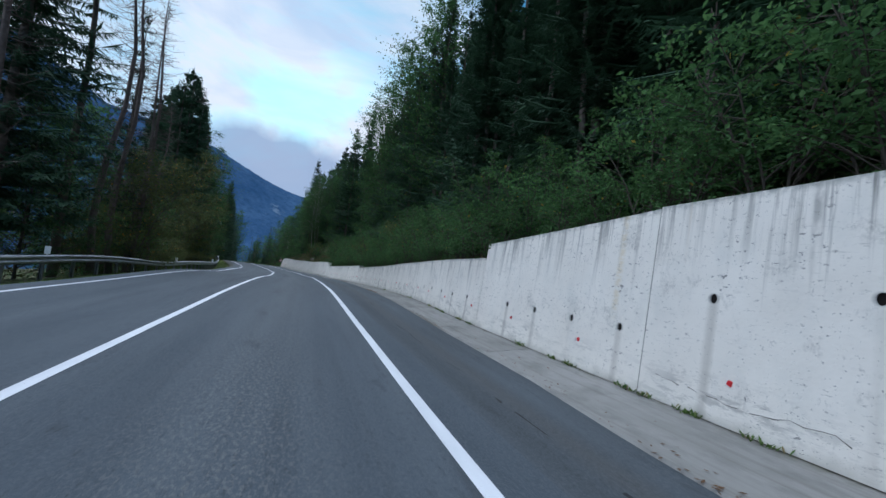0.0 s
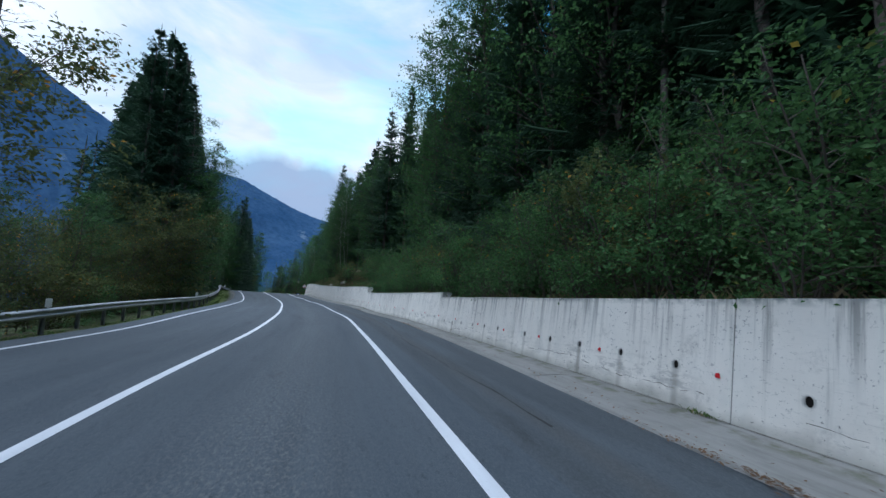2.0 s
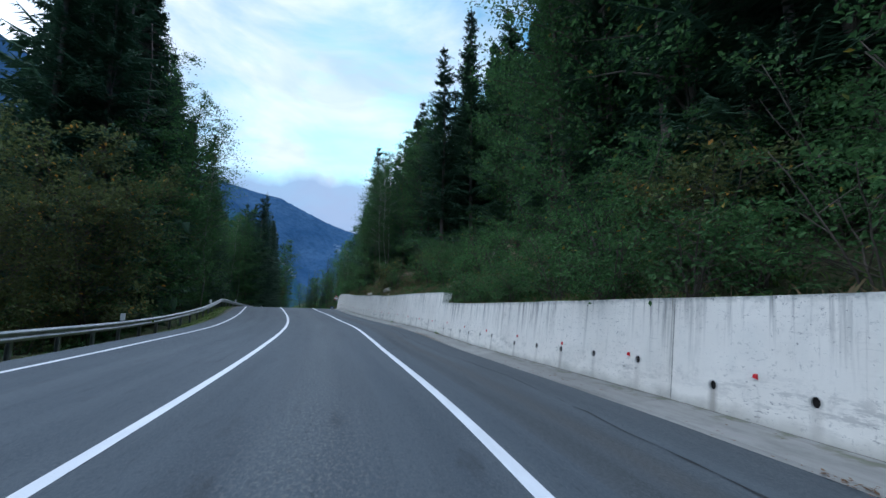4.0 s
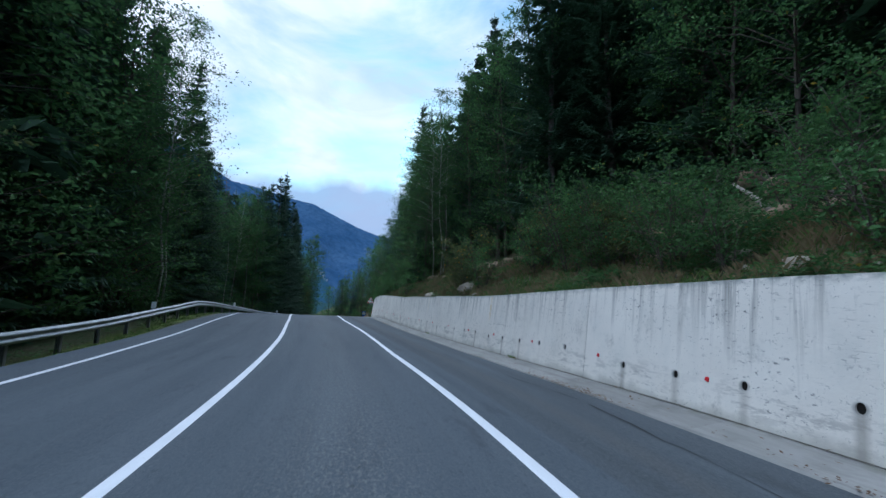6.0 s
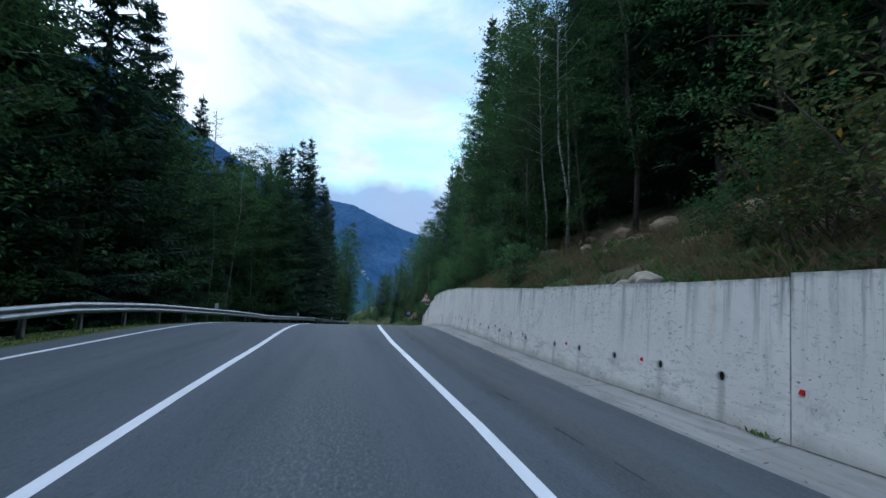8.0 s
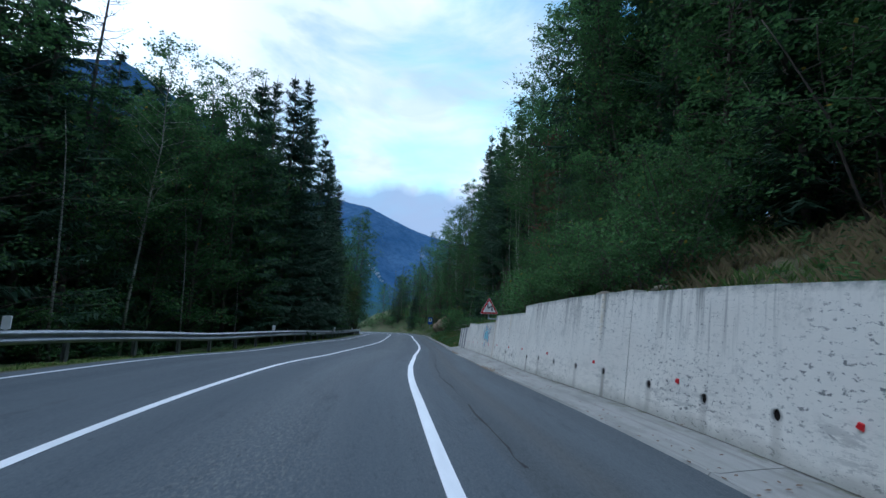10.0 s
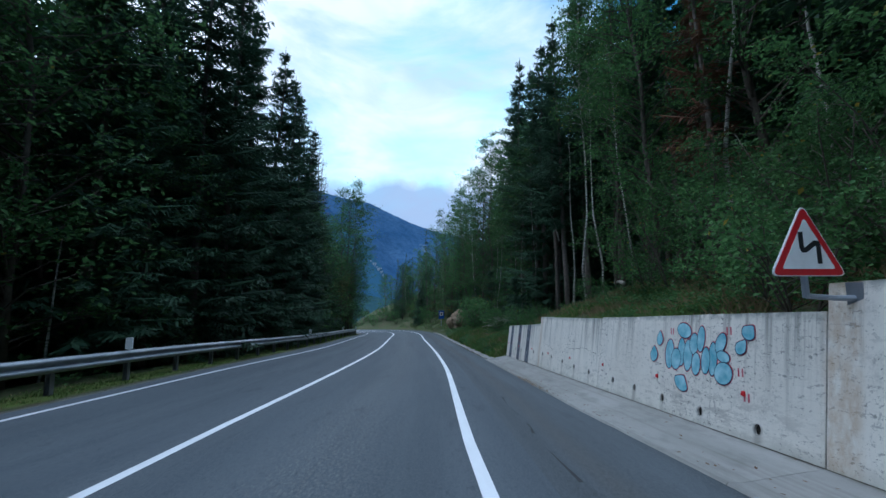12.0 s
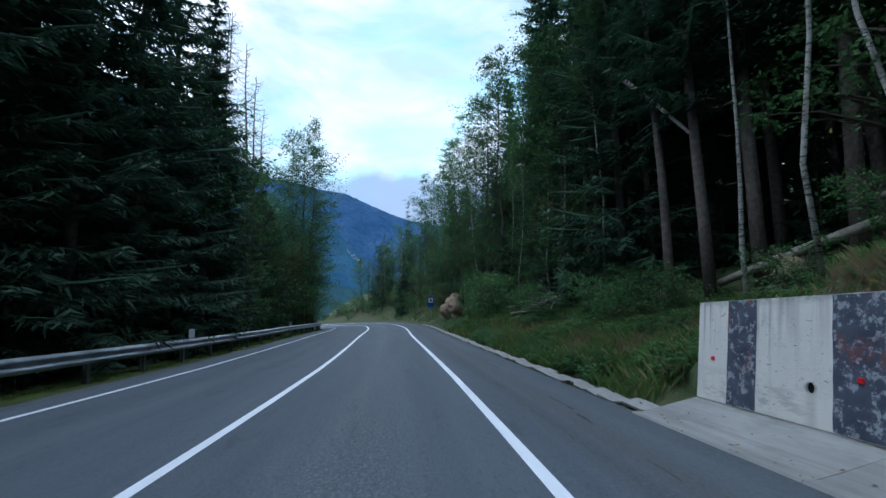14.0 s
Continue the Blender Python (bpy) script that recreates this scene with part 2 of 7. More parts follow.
def asphalt(name, base, light, bands=False):
    k = Nodes(name, 0.85, 0.0, 0.22)
    uv = k.uv("lane")
    o = k.axis(uv, 1)
    c = k.mix(k.noise(k.stretch(uv, 0.12, 1.1), 1.0, 5, 0.6, 0.3, 0.7), base, light)
    # wheel tracks: bands of polished stone along the lanes
    wave = k.do("SINE", k.do("MULTIPLY", k.do("ADD", o, 0.55), 3.6))
    c = k.mix(k.do("MULTIPLY", k.span(wave, 0.1, 1.0), k.noise(k.stretch(uv, 0.3, 2.0), 1.0, 3, 0.6, 0.35, 0.8)), c, (0.079, 0.093, 0.108))
    c = k.mix(k.do("MULTIPLY", k.noise(k.stretch(uv, 0.10, 1.9), 1.0, 5, 0.6, 0.36, 0.68), 0.5), c, (0.080, 0.095, 0.110))
    c = k.mix(k.do("MULTIPLY", k.noise(k.stretch(uv, 0.09, 3.4), 1.7, 5, 0.65, 0.50, 0.70), 0.22), c, (0.034, 0.036, 0.040))
    # a rough, pitted stripe between the wheels
    pit = k.noise(k.stretch(uv, 1.0, 1.6), 9.0, 6, 0.75, 0.56, 0.7)
    mid = k.do("MULTIPLY", pit, k.span(k.do("ABSOLUTE", k.do("ADD", o, 1.75)), 0.55, 0.1))
    c = k.mix(k.do("MULTIPLY", mid, 0.95), c, (0.016, 0.017, 0.018))
    chip = k.noise(k.stretch(uv, 0.8, 1.3), 22.0, 5, 0.75, 0.50, 0.60)
    c = k.mix(k.do("MULTIPLY", k.do("MULTIPLY", chip, k.span(k.do("ABSOLUTE", k.do("ADD", o, 1.75)), 1.0, 0.2)), 0.6), c, (0.165, 0.165, 0.16))
    if bands:
        wob = k.do("ADD", o, k.do("MULTIPLY", k.noise(k.stretch(uv, 0.12, 0.0), 1.0, 3), 0.35))
        c = k.mix(k.do("MULTIPLY", k.span(k.do("ABSOLUTE", k.do("SUBTRACT", wob, 0.95)), 0.22, 0.05), 0.4), c, (0.030, 0.034, 0.037))
        c = k.mix(k.do("MULTIPLY", k.span(k.do("ABSOLUTE", k.do("SUBTRACT", wob, 1.35)), 0.25, 0.05), 0.4), c, (0.070, 0.066, 0.060))
    grain = k.noise(uv, 160.0, 3, 0.7, 0.5, 0.72)
    c = k.mix(k.do("MULTIPLY", grain, 0.45), c, (0.150, 0.164, 0.174))
    stone = k.noise(k.stretch(uv, 0.7, 1.2), 34.0, 5, 0.8, 0.47, 0.62)
    c = k.mix(k.do("MULTIPLY", stone, 0.42), c, (0.116, 0.130, 0.141))
    hollow = k.noise(k.stretch(uv, 0.5, 1.2), 15.0, 6, 0.8, 0.54, 0.66)
    c = k.mix(k.do("MULTIPLY", hollow, 0.5), c, (0.026, 0.030, 0.035))
    patch = k.noise(k.stretch(uv, 0.25, 0.8), 2.3, 6, 0.65, 0.6, 0.68)
    c = k.mix(k.do("MULTIPLY", patch, 0.35), c, (0.03, 0.032, 0.036))
    return k.done(c, k.noise(uv, 120.0, 4, 0.7), 0.5, 0.012)


ASPHALT = asphalt("asphalt", (0.040, 0.051, 0.064), (0.064, 0.077, 0.093))
SHOULDER = asphalt("shoulder_asphalt", (0.041, 0.047, 0.053), (0.057, 0.064, 0.071), True)


def road_paint():
    k = Nodes("road_paint", 0.6, 0.0, 0.3)
    uv = k.uv("lane")
    c = k.mix(k.noise(k.stretch(uv, 0.6, 3), 1.5, 5, 0.6, 0.3, 0.7), (0.66, 0.67, 0.70), (0.54, 0.55, 0.58))
    c = k.mix(k.do("MULTIPLY", k.noise(k.stretch(uv, 1, 1.5), 45.0, 4, 0.7, 0.6, 0.72), 0.5), c, (0.2, 0.2, 0.21))
    return k.done(c, k.noise(uv, 120.0, 3), 0.3, 0.006)


PAINT = road_paint()


def whitewash():
    k = Nodes("whitewashed_concrete", 0.88, 0.0, 0.2)
    uv, hole, top = k.uv("wall"), k.uv("hole"), k.uv("top")
    s, h, down = k.axis(uv, 0), k.axis(uv, 1), k.axis(top, 1)
    c = k.mix(k.noise(uv, 0.9, 5, 0.6, 0.3, 0.7), (0.75, 0.715, 0.65), (0.675, 0.638, 0.575))
    c = k.mix(k.do("MULTIPLY", k.noise(k.stretch(uv, 1.0, 0.5), 2.2, 5, 0.6, 0.5, 0.75), 0.45), c, (0.55, 0.55, 0.51))
    # runs of dirt from the crown
    run = k.noise(k.stretch(uv, 9.0, 0.30), 1.0, 5, 0.65, 0.50, 0.62)
    run = k.do("MULTIPLY", run, k.noise(k.stretch(uv, 0.7, 0.01), 1.0, 3, 0.5, 0.34, 0.54))
    broad = k.do("MULTIPLY", k.noise(k.stretch(uv, 3.6, 0.05), 1.0, 3, 0.55, 0.58, 0.66), k.noise(k.stretch(uv, 6.0, 2.0), 1.5, 4, 0.6, 0.3, 0.6))
    run = k.do("MAXIMUM", run, k.do("MULTIPLY", broad, 0.8))
    reach = k.span(down, k.span(k.noise(k.stretch(uv, 5.0, 0.0), 1.0, 3, 0.6), 0.35, 0.7, 0.25, 2.0), 0.0)
    c = k.mix(k.do("MULTIPLY", k.do("MULTIPLY", run, reach), 0.95), c, (0.20, 0.195, 0.18))
    c = k.mix(k.do("MULTIPLY", k.span(down, 0.10, 0.0), k.noise(uv, 9.0, 4, 0.6, 0.35, 0.6)), c, (0.26, 0.27, 0.25))
    # worn-off paint: dashes and speckles, thicker on the farther panels
    age = k.do("SUBTRACT", k.span(s, 58.0, 74.0, 0.006, 0.028), k.span(s, 98.0, 104.0, 0.0, 0.034))
    dash = k.do("ADD", k.noise(k.stretch(uv, 4.5, 7.0), 2.4, 7, 0.74), age)
    area = k.noise(uv, 0.75, 4, 0.6, 0.42, 0.62)
    worn = k.do("MULTIPLY", k.span(dash, 0.595, 0.615), area)
    speck = k.do("MULTIPLY", k.span(k.do("ADD", k.noise(k.stretch(uv, 7.0, 6.5), 3.0, 5, 0.72), age), 0.635, 0.65), k.noise(uv, 0.55, 3, 0.5, 0.38, 0.55))
    worn = k.do("MAXIMUM", worn, speck)
    tick = k.do("MULTIPLY", k.span(k.do("ADD", k.noise(k.stretch(uv, 10.0, 3.2), 1.7, 6, 0.75), age), 0.60, 0.66), k.noise(uv, 0.6, 3, 0.5, 0.47, 0.62))
    worn = k.do("MAXIMUM", worn, k.do("MULTIPLY", tick, 0.55))
    band = k.do("MULTIPLY", k.span(k.do("ABSOLUTE", k.do("SUBTRACT", h, 0.38)), 0.32, 0.05), k.noise(k.stretch(uv, 1.6, 5.0), 1.4, 7, 0.75, 0.50, 0.57))
    worn = k.do("MAXIMUM", worn, k.do("MULTIPLY", k.do("MULTIPLY", band, 0.45), k.noise(uv, 0.5, 3, 0.5, 0.38, 0.54)))
    # level lines of the casting boards, worn through in patches
    board = k.span(k.do("ADD", k.noise(k.stretch(uv, 2.6, 17.0), 1.5, 6, 0.7), age), 0.58, 0.65)
    board = k.do("MULTIPLY", board, k.noise(k.stretch(uv, 1.0, 0.8), 0.9, 4, 0.6, 0.48, 0.66))
    worn = k.do("MAXIMUM", worn, k.do("MULTIPLY", board, 0.36))
    stainy = k.do("MULTIPLY", k.noise(k.stretch(uv, 1.3, 1.0), 1.4, 6, 0.7, 0.56, 0.68), k.noise(k.stretch(uv, 6.0, 4.0), 4.0, 5, 0.75, 0.40, 0.60))
    worn = k.do("MAXIMUM", worn, k.do("MULTIPLY", stainy, 0.55))
    c = k.mix(k.do("MULTIPLY", worn, 0.95), c, (0.18, 0.18, 0.175))
    # wet stain under the pipes
    ds, dh = k.axis(hole, 0), k.axis(hole, 1)
    wide = k.do("ADD", 0.05, k.do("MULTIPLY", k.noise(k.stretch(uv, 1, 3), 3.0, 3), 0.06))
    stain = k.do("MULTIPLY", k.span(k.do("ABSOLUTE", ds), wide, 0.02), k.span(dh, 0.06, 0.0))
    stain = k.do("MULTIPLY", stain, k.noise(k.stretch(uv, 0.9, 0.0), 1.3, 2, 0.5, 0.40, 0.62))
    c = k.mix(k.do("MULTIPLY", stain, 0.7), c, (0.24, 0.22, 0.19))
    rim = k.span(k.do("SQRT", k.do("ADD", k.do("MULTIPLY", ds, ds), k.do("MULTIPLY", dh, dh))), 0.075, 0.052)
    c = k.mix(k.do("MULTIPLY", rim, 0.45), c, (0.12, 0.115, 0.11))
    # rusty runs, few
    rust = k.do("MULTIPLY", k.noise(k.stretch(uv, 5.0, 0.05), 1.0, 3, 0.6, 0.66, 0.74), k.span(down, 1.5, 0.0))
    c = k.mix(k.do("MULTIPLY", rust, 0.55), c, (0.36, 0.26, 0.13))
    # yellow and rusty runs of old paint
    near = k.span(k.do("ABSOLUTE", k.do("SUBTRACT", s, 61.9)), 0.07, 0.04)
    for at in (90.97, 4.75, 68.99, 84.55):
        near = k.do("MAXIMUM", near, k.do("MULTIPLY", k.span(k.do("ABSOLUTE", k.do("SUBTRACT", s, at)), 0.08, 0.02), 0.7 if at > 90 else 0.4))
    ochre = k.do("MULTIPLY", near, k.do("MULTIPLY", k.span(h, 1.0, 1.3), k.noise(k.stretch(uv, 3.0, 9.0), 2.0, 4, 0.7, 0.4, 0.55)))
    c = k.mix(k.do("MULTIPLY", ochre, 0.7), c, (0.55, 0.38, 0.10))
    seep = k.do("MAXIMUM", k.span(k.do("ABSOLUTE", k.do("SUBTRACT", s, 103.08)), 0.13, 0.06), k.span(k.do("ABSOLUTE", k.do("SUBTRACT", s, 93.55)), 0.19, 0.11))
    seep = k.do("MULTIPLY", seep, k.noise(k.stretch(uv, 4.0, 1.5), 2.0, 5, 0.7, 0.36, 0.58))
    c = k.mix(k.do("MULTIPLY", seep, 0.6), c, (0.42, 0.30, 0.19))
    # splashed foot
    foot = k.span(k.do("ADD", h, k.do("MULTIPLY", k.noise(uv, 2.5, 4), -0.35)), 0.06, -0.12)
    c = k.mix(k.do("MULTIPLY", foot, 0.55), c, (0.22, 0.21, 0.18))
    bright = k.span(k.random(), 0.0, 1.0, 0.93, 1.03)
    c = k.mix(1.0, c, k.mix(bright, (0, 0, 0), (1, 1, 1)), "MULTIPLY")
    relief = k.do("SUBTRACT", k.do("MULTIPLY", k.noise(uv, 22.0, 5, 0.6), 0.5), worn)
    return k.done(c, relief, 0.35, 0.012)


WHITEWASH = whitewash()


def stripe_paint():
    k = Nodes("dark_stripe_paint", 0.75, 0.0, 0.25)
    uv = k.uv("wall")
    c = k.mix(k.noise(uv, 3.0, 5, 0.6, 0.35, 0.65), (0.045, 0.054, 0.078), (0.085, 0.096, 0.125))
    worn = k.noise(k.stretch(uv, 3.2, 2.6), 3.0, 8, 0.75, 0.525, 0.575)
    c = k.mix(k.do("MULTIPLY", worn, 0.75), c, (0.36, 0.38, 0.41))
    rust = k.do("MULTIPLY", k.noise(k.stretch(uv, 4, 1.5), 1.6, 4, 0.6, 0.55, 0.62), k.span(k.axis(uv, 1), 0.6, 1.0))
    c = k.mix(k.do("MULTIPLY", k.do("MULTIPLY", rust, k.span(k.random(), 0.55, 0.7)), 0.7), c, (0.22, 0.07, 0.045))
    return k.done(c, worn, 0.3, 0.01)


STRIPE = stripe_paint()


def gutter_concrete():
    k = Nodes("gutter_concrete", 0.92, 0.0, 0.2)
    uv = k.uv("lane")
    o = k.axis(uv, 1)
    c = k.mix(k.noise(k.stretch(uv, 0.5, 1.2), 1.0, 5, 0.6, 0.3, 0.7), (0.275, 0.265, 0.25), (0.21, 0.205, 0.19))
    c = k.mix(k.do("MULTIPLY", k.noise(k.stretch(uv, 0.5, 1.5), 7.0, 6, 0.7, 0.5, 0.7), 0.4), c, (0.19, 0.18, 0.165))
    edge = k.noise(k.stretch(uv, 0.8, 1.6), 1.6, 5, 0.65, 0.5, 0.66)
    c = k.mix(k.do("MULTIPLY", edge, 0.6), c, (0.15, 0.145, 0.135))
    c = k.mix(k.do("MULTIPLY", k.noise(k.stretch(uv, 0.12, 4.0), 2.0, 5, 0.65, 0.52, 0.66), 0.42), c, (0.13, 0.12, 0.105))
    moss = k.do("MULTIPLY", k.span(o, 3.0, 3.25), k.noise(uv, 3.0, 5, 0.6, 0.48, 0.6))
    c = k.mix(k.do("MULTIPLY", moss, 0.7), c, (0.10, 0.10, 0.06))
    c = k.mix(1.0, c, k.mix(k.span(k.random(), 0, 1, 0.86, 1.06), (0, 0, 0), (1, 1, 1)), "MULTIPLY")
    return k.done(c, k.noise(uv, 40.0, 5, 0.7), 0.5, 0.012)


GUTTER = gutter_concrete()


def ground_cover():
    k = Nodes("forest_floor", 0.95, 0.0, 0.1)
    uv = k.uv("lane")
    o = k.axis(uv, 1)
    c = k.mix(k.noise(uv, 0.35, 6, 0.65, 0.35, 0.65), (0.095, 0.075, 0.050), (0.065, 0.090, 0.038))
    c = k.mix(k.noise(uv, 3.0, 6, 0.7, 0.45, 0.65), c, (0.050, 0.080, 0.030))
    c = k.mix(k.do("MULTIPLY", k.noise(uv, 9.0, 5, 0.7, 0.55, 0.68), 0.6), c, (0.17, 0.14, 0.09))
    # bare gravel beside the asphalt on the valley side
    gravel = k.span(k.do("ABSOLUTE", k.do("ADD", k.do("ADD", o, 7.75), k.do("MULTIPLY", k.noise(uv, 0.8, 4), -0.5))), 0.55, 0.25)
    stone = k.mix(k.noise(uv, 18.0, 5, 0.75, 0.4, 0.6), (0.10, 0.098, 0.092), (0.19, 0.185, 0.175))
    c = k.mix(gravel, c, stone)
    # a mossy strip of short grass before the rail
    moss = k.span(k.do("ABSOLUTE", k.do("ADD", k.do("ADD", o, 9.2), k.do("MULTIPLY", k.noise(uv, 0.6, 4), -0.5))), 0.95, 0.55)
    c = k.mix(k.do("MULTIPLY", moss, k.noise(uv, 1.1, 5, 0.6, 0.3, 0.5)), c, k.mix(k.noise(uv, 8.0, 5, 0.7, 0.4, 0.6), (0.085, 0.125, 0.028), (0.14, 0.17, 0.045)))
    # eroded banks of earth above the wall
    s = k.axis(uv, 0)
    bank = k.do("MULTIPLY", k.span(k.do("ABSOLUTE", k.do("SUBTRACT", o, 8.0)), 3.2, 1.2), k.span(k.do("ABSOLUTE", k.do("SUBTRACT", s, 67.5)), 19.0, 15.0))
    bank = k.do("MULTIPLY", bank, k.noise(uv, 0.7, 5, 0.6, 0.30, 0.44))
    c = k.mix(bank, c, k.mix(k.noise(uv, 6.0, 5, 0.7, 0.4, 0.6), (0.17, 0.118, 0.078), (0.27, 0.20, 0.14)))
    return k.done(c, k.noise(uv, 7.0, 6, 0.75), 0.9, 0.12)


GROUND = ground_cover()
STEEL = plain("galvanised_steel", (0.33, 0.35, 0.39), (0.22, 0.24, 0.27), 2.5, 0.5, 0.65, 0.45, 0.1)
POST_STEEL = plain("weathered_post_steel", (0.20, 0.21, 0.22), (0.13, 0.13, 0.13), 4.0, 0.65, 0.6, 0.4, 0.1)
WHITE_PLATE = plain("white_plate", (0.78, 0.78, 0.77), (0.70, 0.70, 0.68), 6.0, 0.5, 0.0, 0.4, 0.05)
RED = plain("red_enamel", (0.55, 0.015, 0.02), (0.45, 0.012, 0.018), 5.0, 0.45, 0.0, 0.4, 0.05)
BLACK = plain("black_enamel", (0.012, 0.012, 0.014), (0.02, 0.02, 0.022), 5.0, 0.5, 0.0, 0.4, 0.05)
BLUE = plain("blue_enamel", (0.01, 0.085, 0.36), (0.012, 0.07, 0.31), 5.0, 0.45, 0.0, 0.4, 0.05)
GREY_BACK = plain("aluminium_back", (0.42, 0.43, 0.44), (0.36, 0.37, 0.38), 5.0, 0.5, 0.7, 0.4, 0.05)
CYAN = plain("cyan_spray", (0.13, 0.36, 0.46), (0.36, 0.58, 0.65), 6.0, 0.8, 0.0, 0.2, 0.1)
SPRAY_RED = plain("red_spray", (0.40, 0.05, 0.08), (0.55, 0.18, 0.22), 9.0, 0.85, 0.0, 0.2, 0.1)
SPRAY_DARK = plain("dark_spray", (0.02, 0.05, 0.09), (0.05, 0.10, 0.15), 9.0, 0.85, 0.0, 0.2, 0.1)
SOIL = plain("crack_soil", (0.06, 0.055, 0.045), (0.12, 0.11, 0.09), 9.0, 0.95, 0.0, 0.05, 0.6)
JOINT = plain("joint_dirt", (0.34, 0.33, 0.30), (0.15, 0.145, 0.13), 6.0, 0.95, 0.0, 0.1, 0.4)
# near-black that stands for the shade inside the weep pipes
DARK = plain("pipe_mouth", (0.012, 0.011, 0.010), (0.02, 0.018, 0.016), 9.0, 0.95, 0.0, 0.1, 0.3)
TAR = plain("tar_seam", (0.018, 0.019, 0.021), (0.032, 0.034, 0.037), 7.0, 0.8, 0.0, 0.2, 0.4)
TWIG_BARK = plain("twig_bark", (0.065, 0.055, 0.045), (0.10, 0.085, 0.07), 6.0, 0.95, 0.0, 0.1, 0.6, 20.0, 0.02)
LARCH_BARK = plain("larch_bark", (0.10, 0.080, 0.072), (0.15, 0.12, 0.11), 6.0, 0.95, 0.0, 0.1, 0.8, 14.0, 0.04)
BARK = plain("spruce_bark", (0.085, 0.070, 0.060), (0.145, 0.122, 0.105), 6.0, 0.95, 0.0, 0.1, 0.8, 14.0, 0.04)
DEAD_WOOD = plain("dead_wood", (0.33, 0.295, 0.26), (0.19, 0.165, 0.14), 4.0, 0.95, 0.0, 0.1, 0.6, 18.0, 0.03)
STONE = plain("grey_boulder", (0.36, 0.31, 0.245), (0.20, 0.175, 0.142), 2.5, 0.9, 0.0, 0.2, 0.8, 12.0, 0.03)
OCHRE_ROCK = plain("ochre_rock", (0.30, 0.225, 0.155), (0.17, 0.125, 0.085), 1.2, 0.95, 0.0, 0.1, 0.9, 6.0, 0.08)
PAPER = plain("crumpled_paper", (0.72, 0.73, 0.76), (0.6, 0.62, 0.66), 9.0, 0.8, 0.0, 0.2, 0.3)


def birch_bark():
    k = Nodes("birch_bark", 0.85, 0.0, 0.2)
    c = k.mix(k.noise(k.co, 2.0, 4, 0.6, 0.35, 0.65), (0.36, 0.345, 0.31), (0.20, 0.185, 0.16))
    c = k.mix(k.noise(k.stretch(k.co, 3.0, 3.0, 14.0), 1.2, 5, 0.7, 0.52, 0.60), c, (0.05, 0.045, 0.04))
    return k.done(c, k.noise(k.co, 20.0, 4), 0.4, 0.02)


BIRCH = birch_bark()


def foliage(name, a, b, rough=0.55, spec=0.3, thin=0.25, dry=None, share=0.0):
    """Leaves: each clump its own tone, each tree its own too; a little light comes through."""
    k = Nodes(name, rough, 0.0, spec)
    c = k.mix(k.island(), a, b)
    c = k.mix(k.do("MULTIPLY", k.noise(k.co, 0.6, 3, 0.5, 0.4, 0.65), 0.5), c, tuple(0.6 * v for v in a))
    if dry:
        c = k.mix(k.span(k.do("FRACT", k.do("MULTIPLY", k.island(), 37.0)), 1.0 - share, 1.0 - share + 0.01), c, dry)
    c = k.mix(1.0, c, k.mix(k.span(k.random(), 0, 1, 0.65, 1.25), (0, 0, 0), (1, 1, 1)), "MULTIPLY")
    k.done(c)
    if thin:
        t = k.n.new("ShaderNodeBsdfTranslucent")
        k.put(t.inputs["Color"], c)
        m = k.n.new("ShaderNodeMixShader")
        m.inputs["Fac"].default_value = thin
        k.l.new(k.b.outputs[0], m.inputs[1])
        k.l.new(t.outputs[0], m.inputs[2])
        k.l.new(m.outputs[0], k.n["Material Output"].inputs["Surface"])
    return k.m


NEEDLES = foliage("spruce_needles", (0.036, 0.076, 0.044), (0.062, 0.118, 0.064), 0.7, 0.2, 0.25)
BROWN_NEEDLES = foliage("dry_needles", (0.13, 0.065, 0.04), (0.19, 0.10, 0.06), 0.7, 0.2, 0.2)
LEAVES = foliage("alder_leaves", (0.062, 0.142, 0.050), (0.115, 0.215, 0.072), 0.7, 0.15, 0.42, (0.32, 0.24, 0.04), 0.01)
BIRCH_LEAVES = foliage("birch_leaves", (0.062, 0.138, 0.050), (0.11, 0.20, 0.065), 0.7, 0.15, 0.38, (0.38, 0.27, 0.05), 0.015)
OLIVE_LEAVES = foliage("rowan_leaves", (0.085, 0.110, 0.040), (0.135, 0.155, 0.055), 0.7, 0.15, 0.40, (0.36, 0.20, 0.04), 0.03)
GRASS = foliage("grass_blades", (0.080, 0.140, 0.036), (0.14, 0.21, 0.058), 0.75, 0.15, 0.3, (0.28, 0.23, 0.12), 0.10)
DRY_GRASS = foliage("dry_grass_blades", (0.27, 0.195, 0.115), (0.20, 0.185, 0.085), 0.75, 0.15, 0.3)
LITTER = foliage("fallen_leaves", (0.10, 0.055, 0.03), (0.17, 0.10, 0.055), 0.8, 0.2, 0.0)


# far woods: aerial haze is painted into the base colour, plus a glow
def hazed_forest(name, a, b, glow, bare=None, scale=0.012):
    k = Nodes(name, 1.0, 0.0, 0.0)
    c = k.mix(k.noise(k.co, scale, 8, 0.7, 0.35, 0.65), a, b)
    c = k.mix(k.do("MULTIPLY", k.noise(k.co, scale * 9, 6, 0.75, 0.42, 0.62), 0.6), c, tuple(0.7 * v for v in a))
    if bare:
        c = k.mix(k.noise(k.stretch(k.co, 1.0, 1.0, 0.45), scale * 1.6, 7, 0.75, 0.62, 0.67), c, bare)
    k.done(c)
    # slopes emit their own colour, standing in for haze-scattered light
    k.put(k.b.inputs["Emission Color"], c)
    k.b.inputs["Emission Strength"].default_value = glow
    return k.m


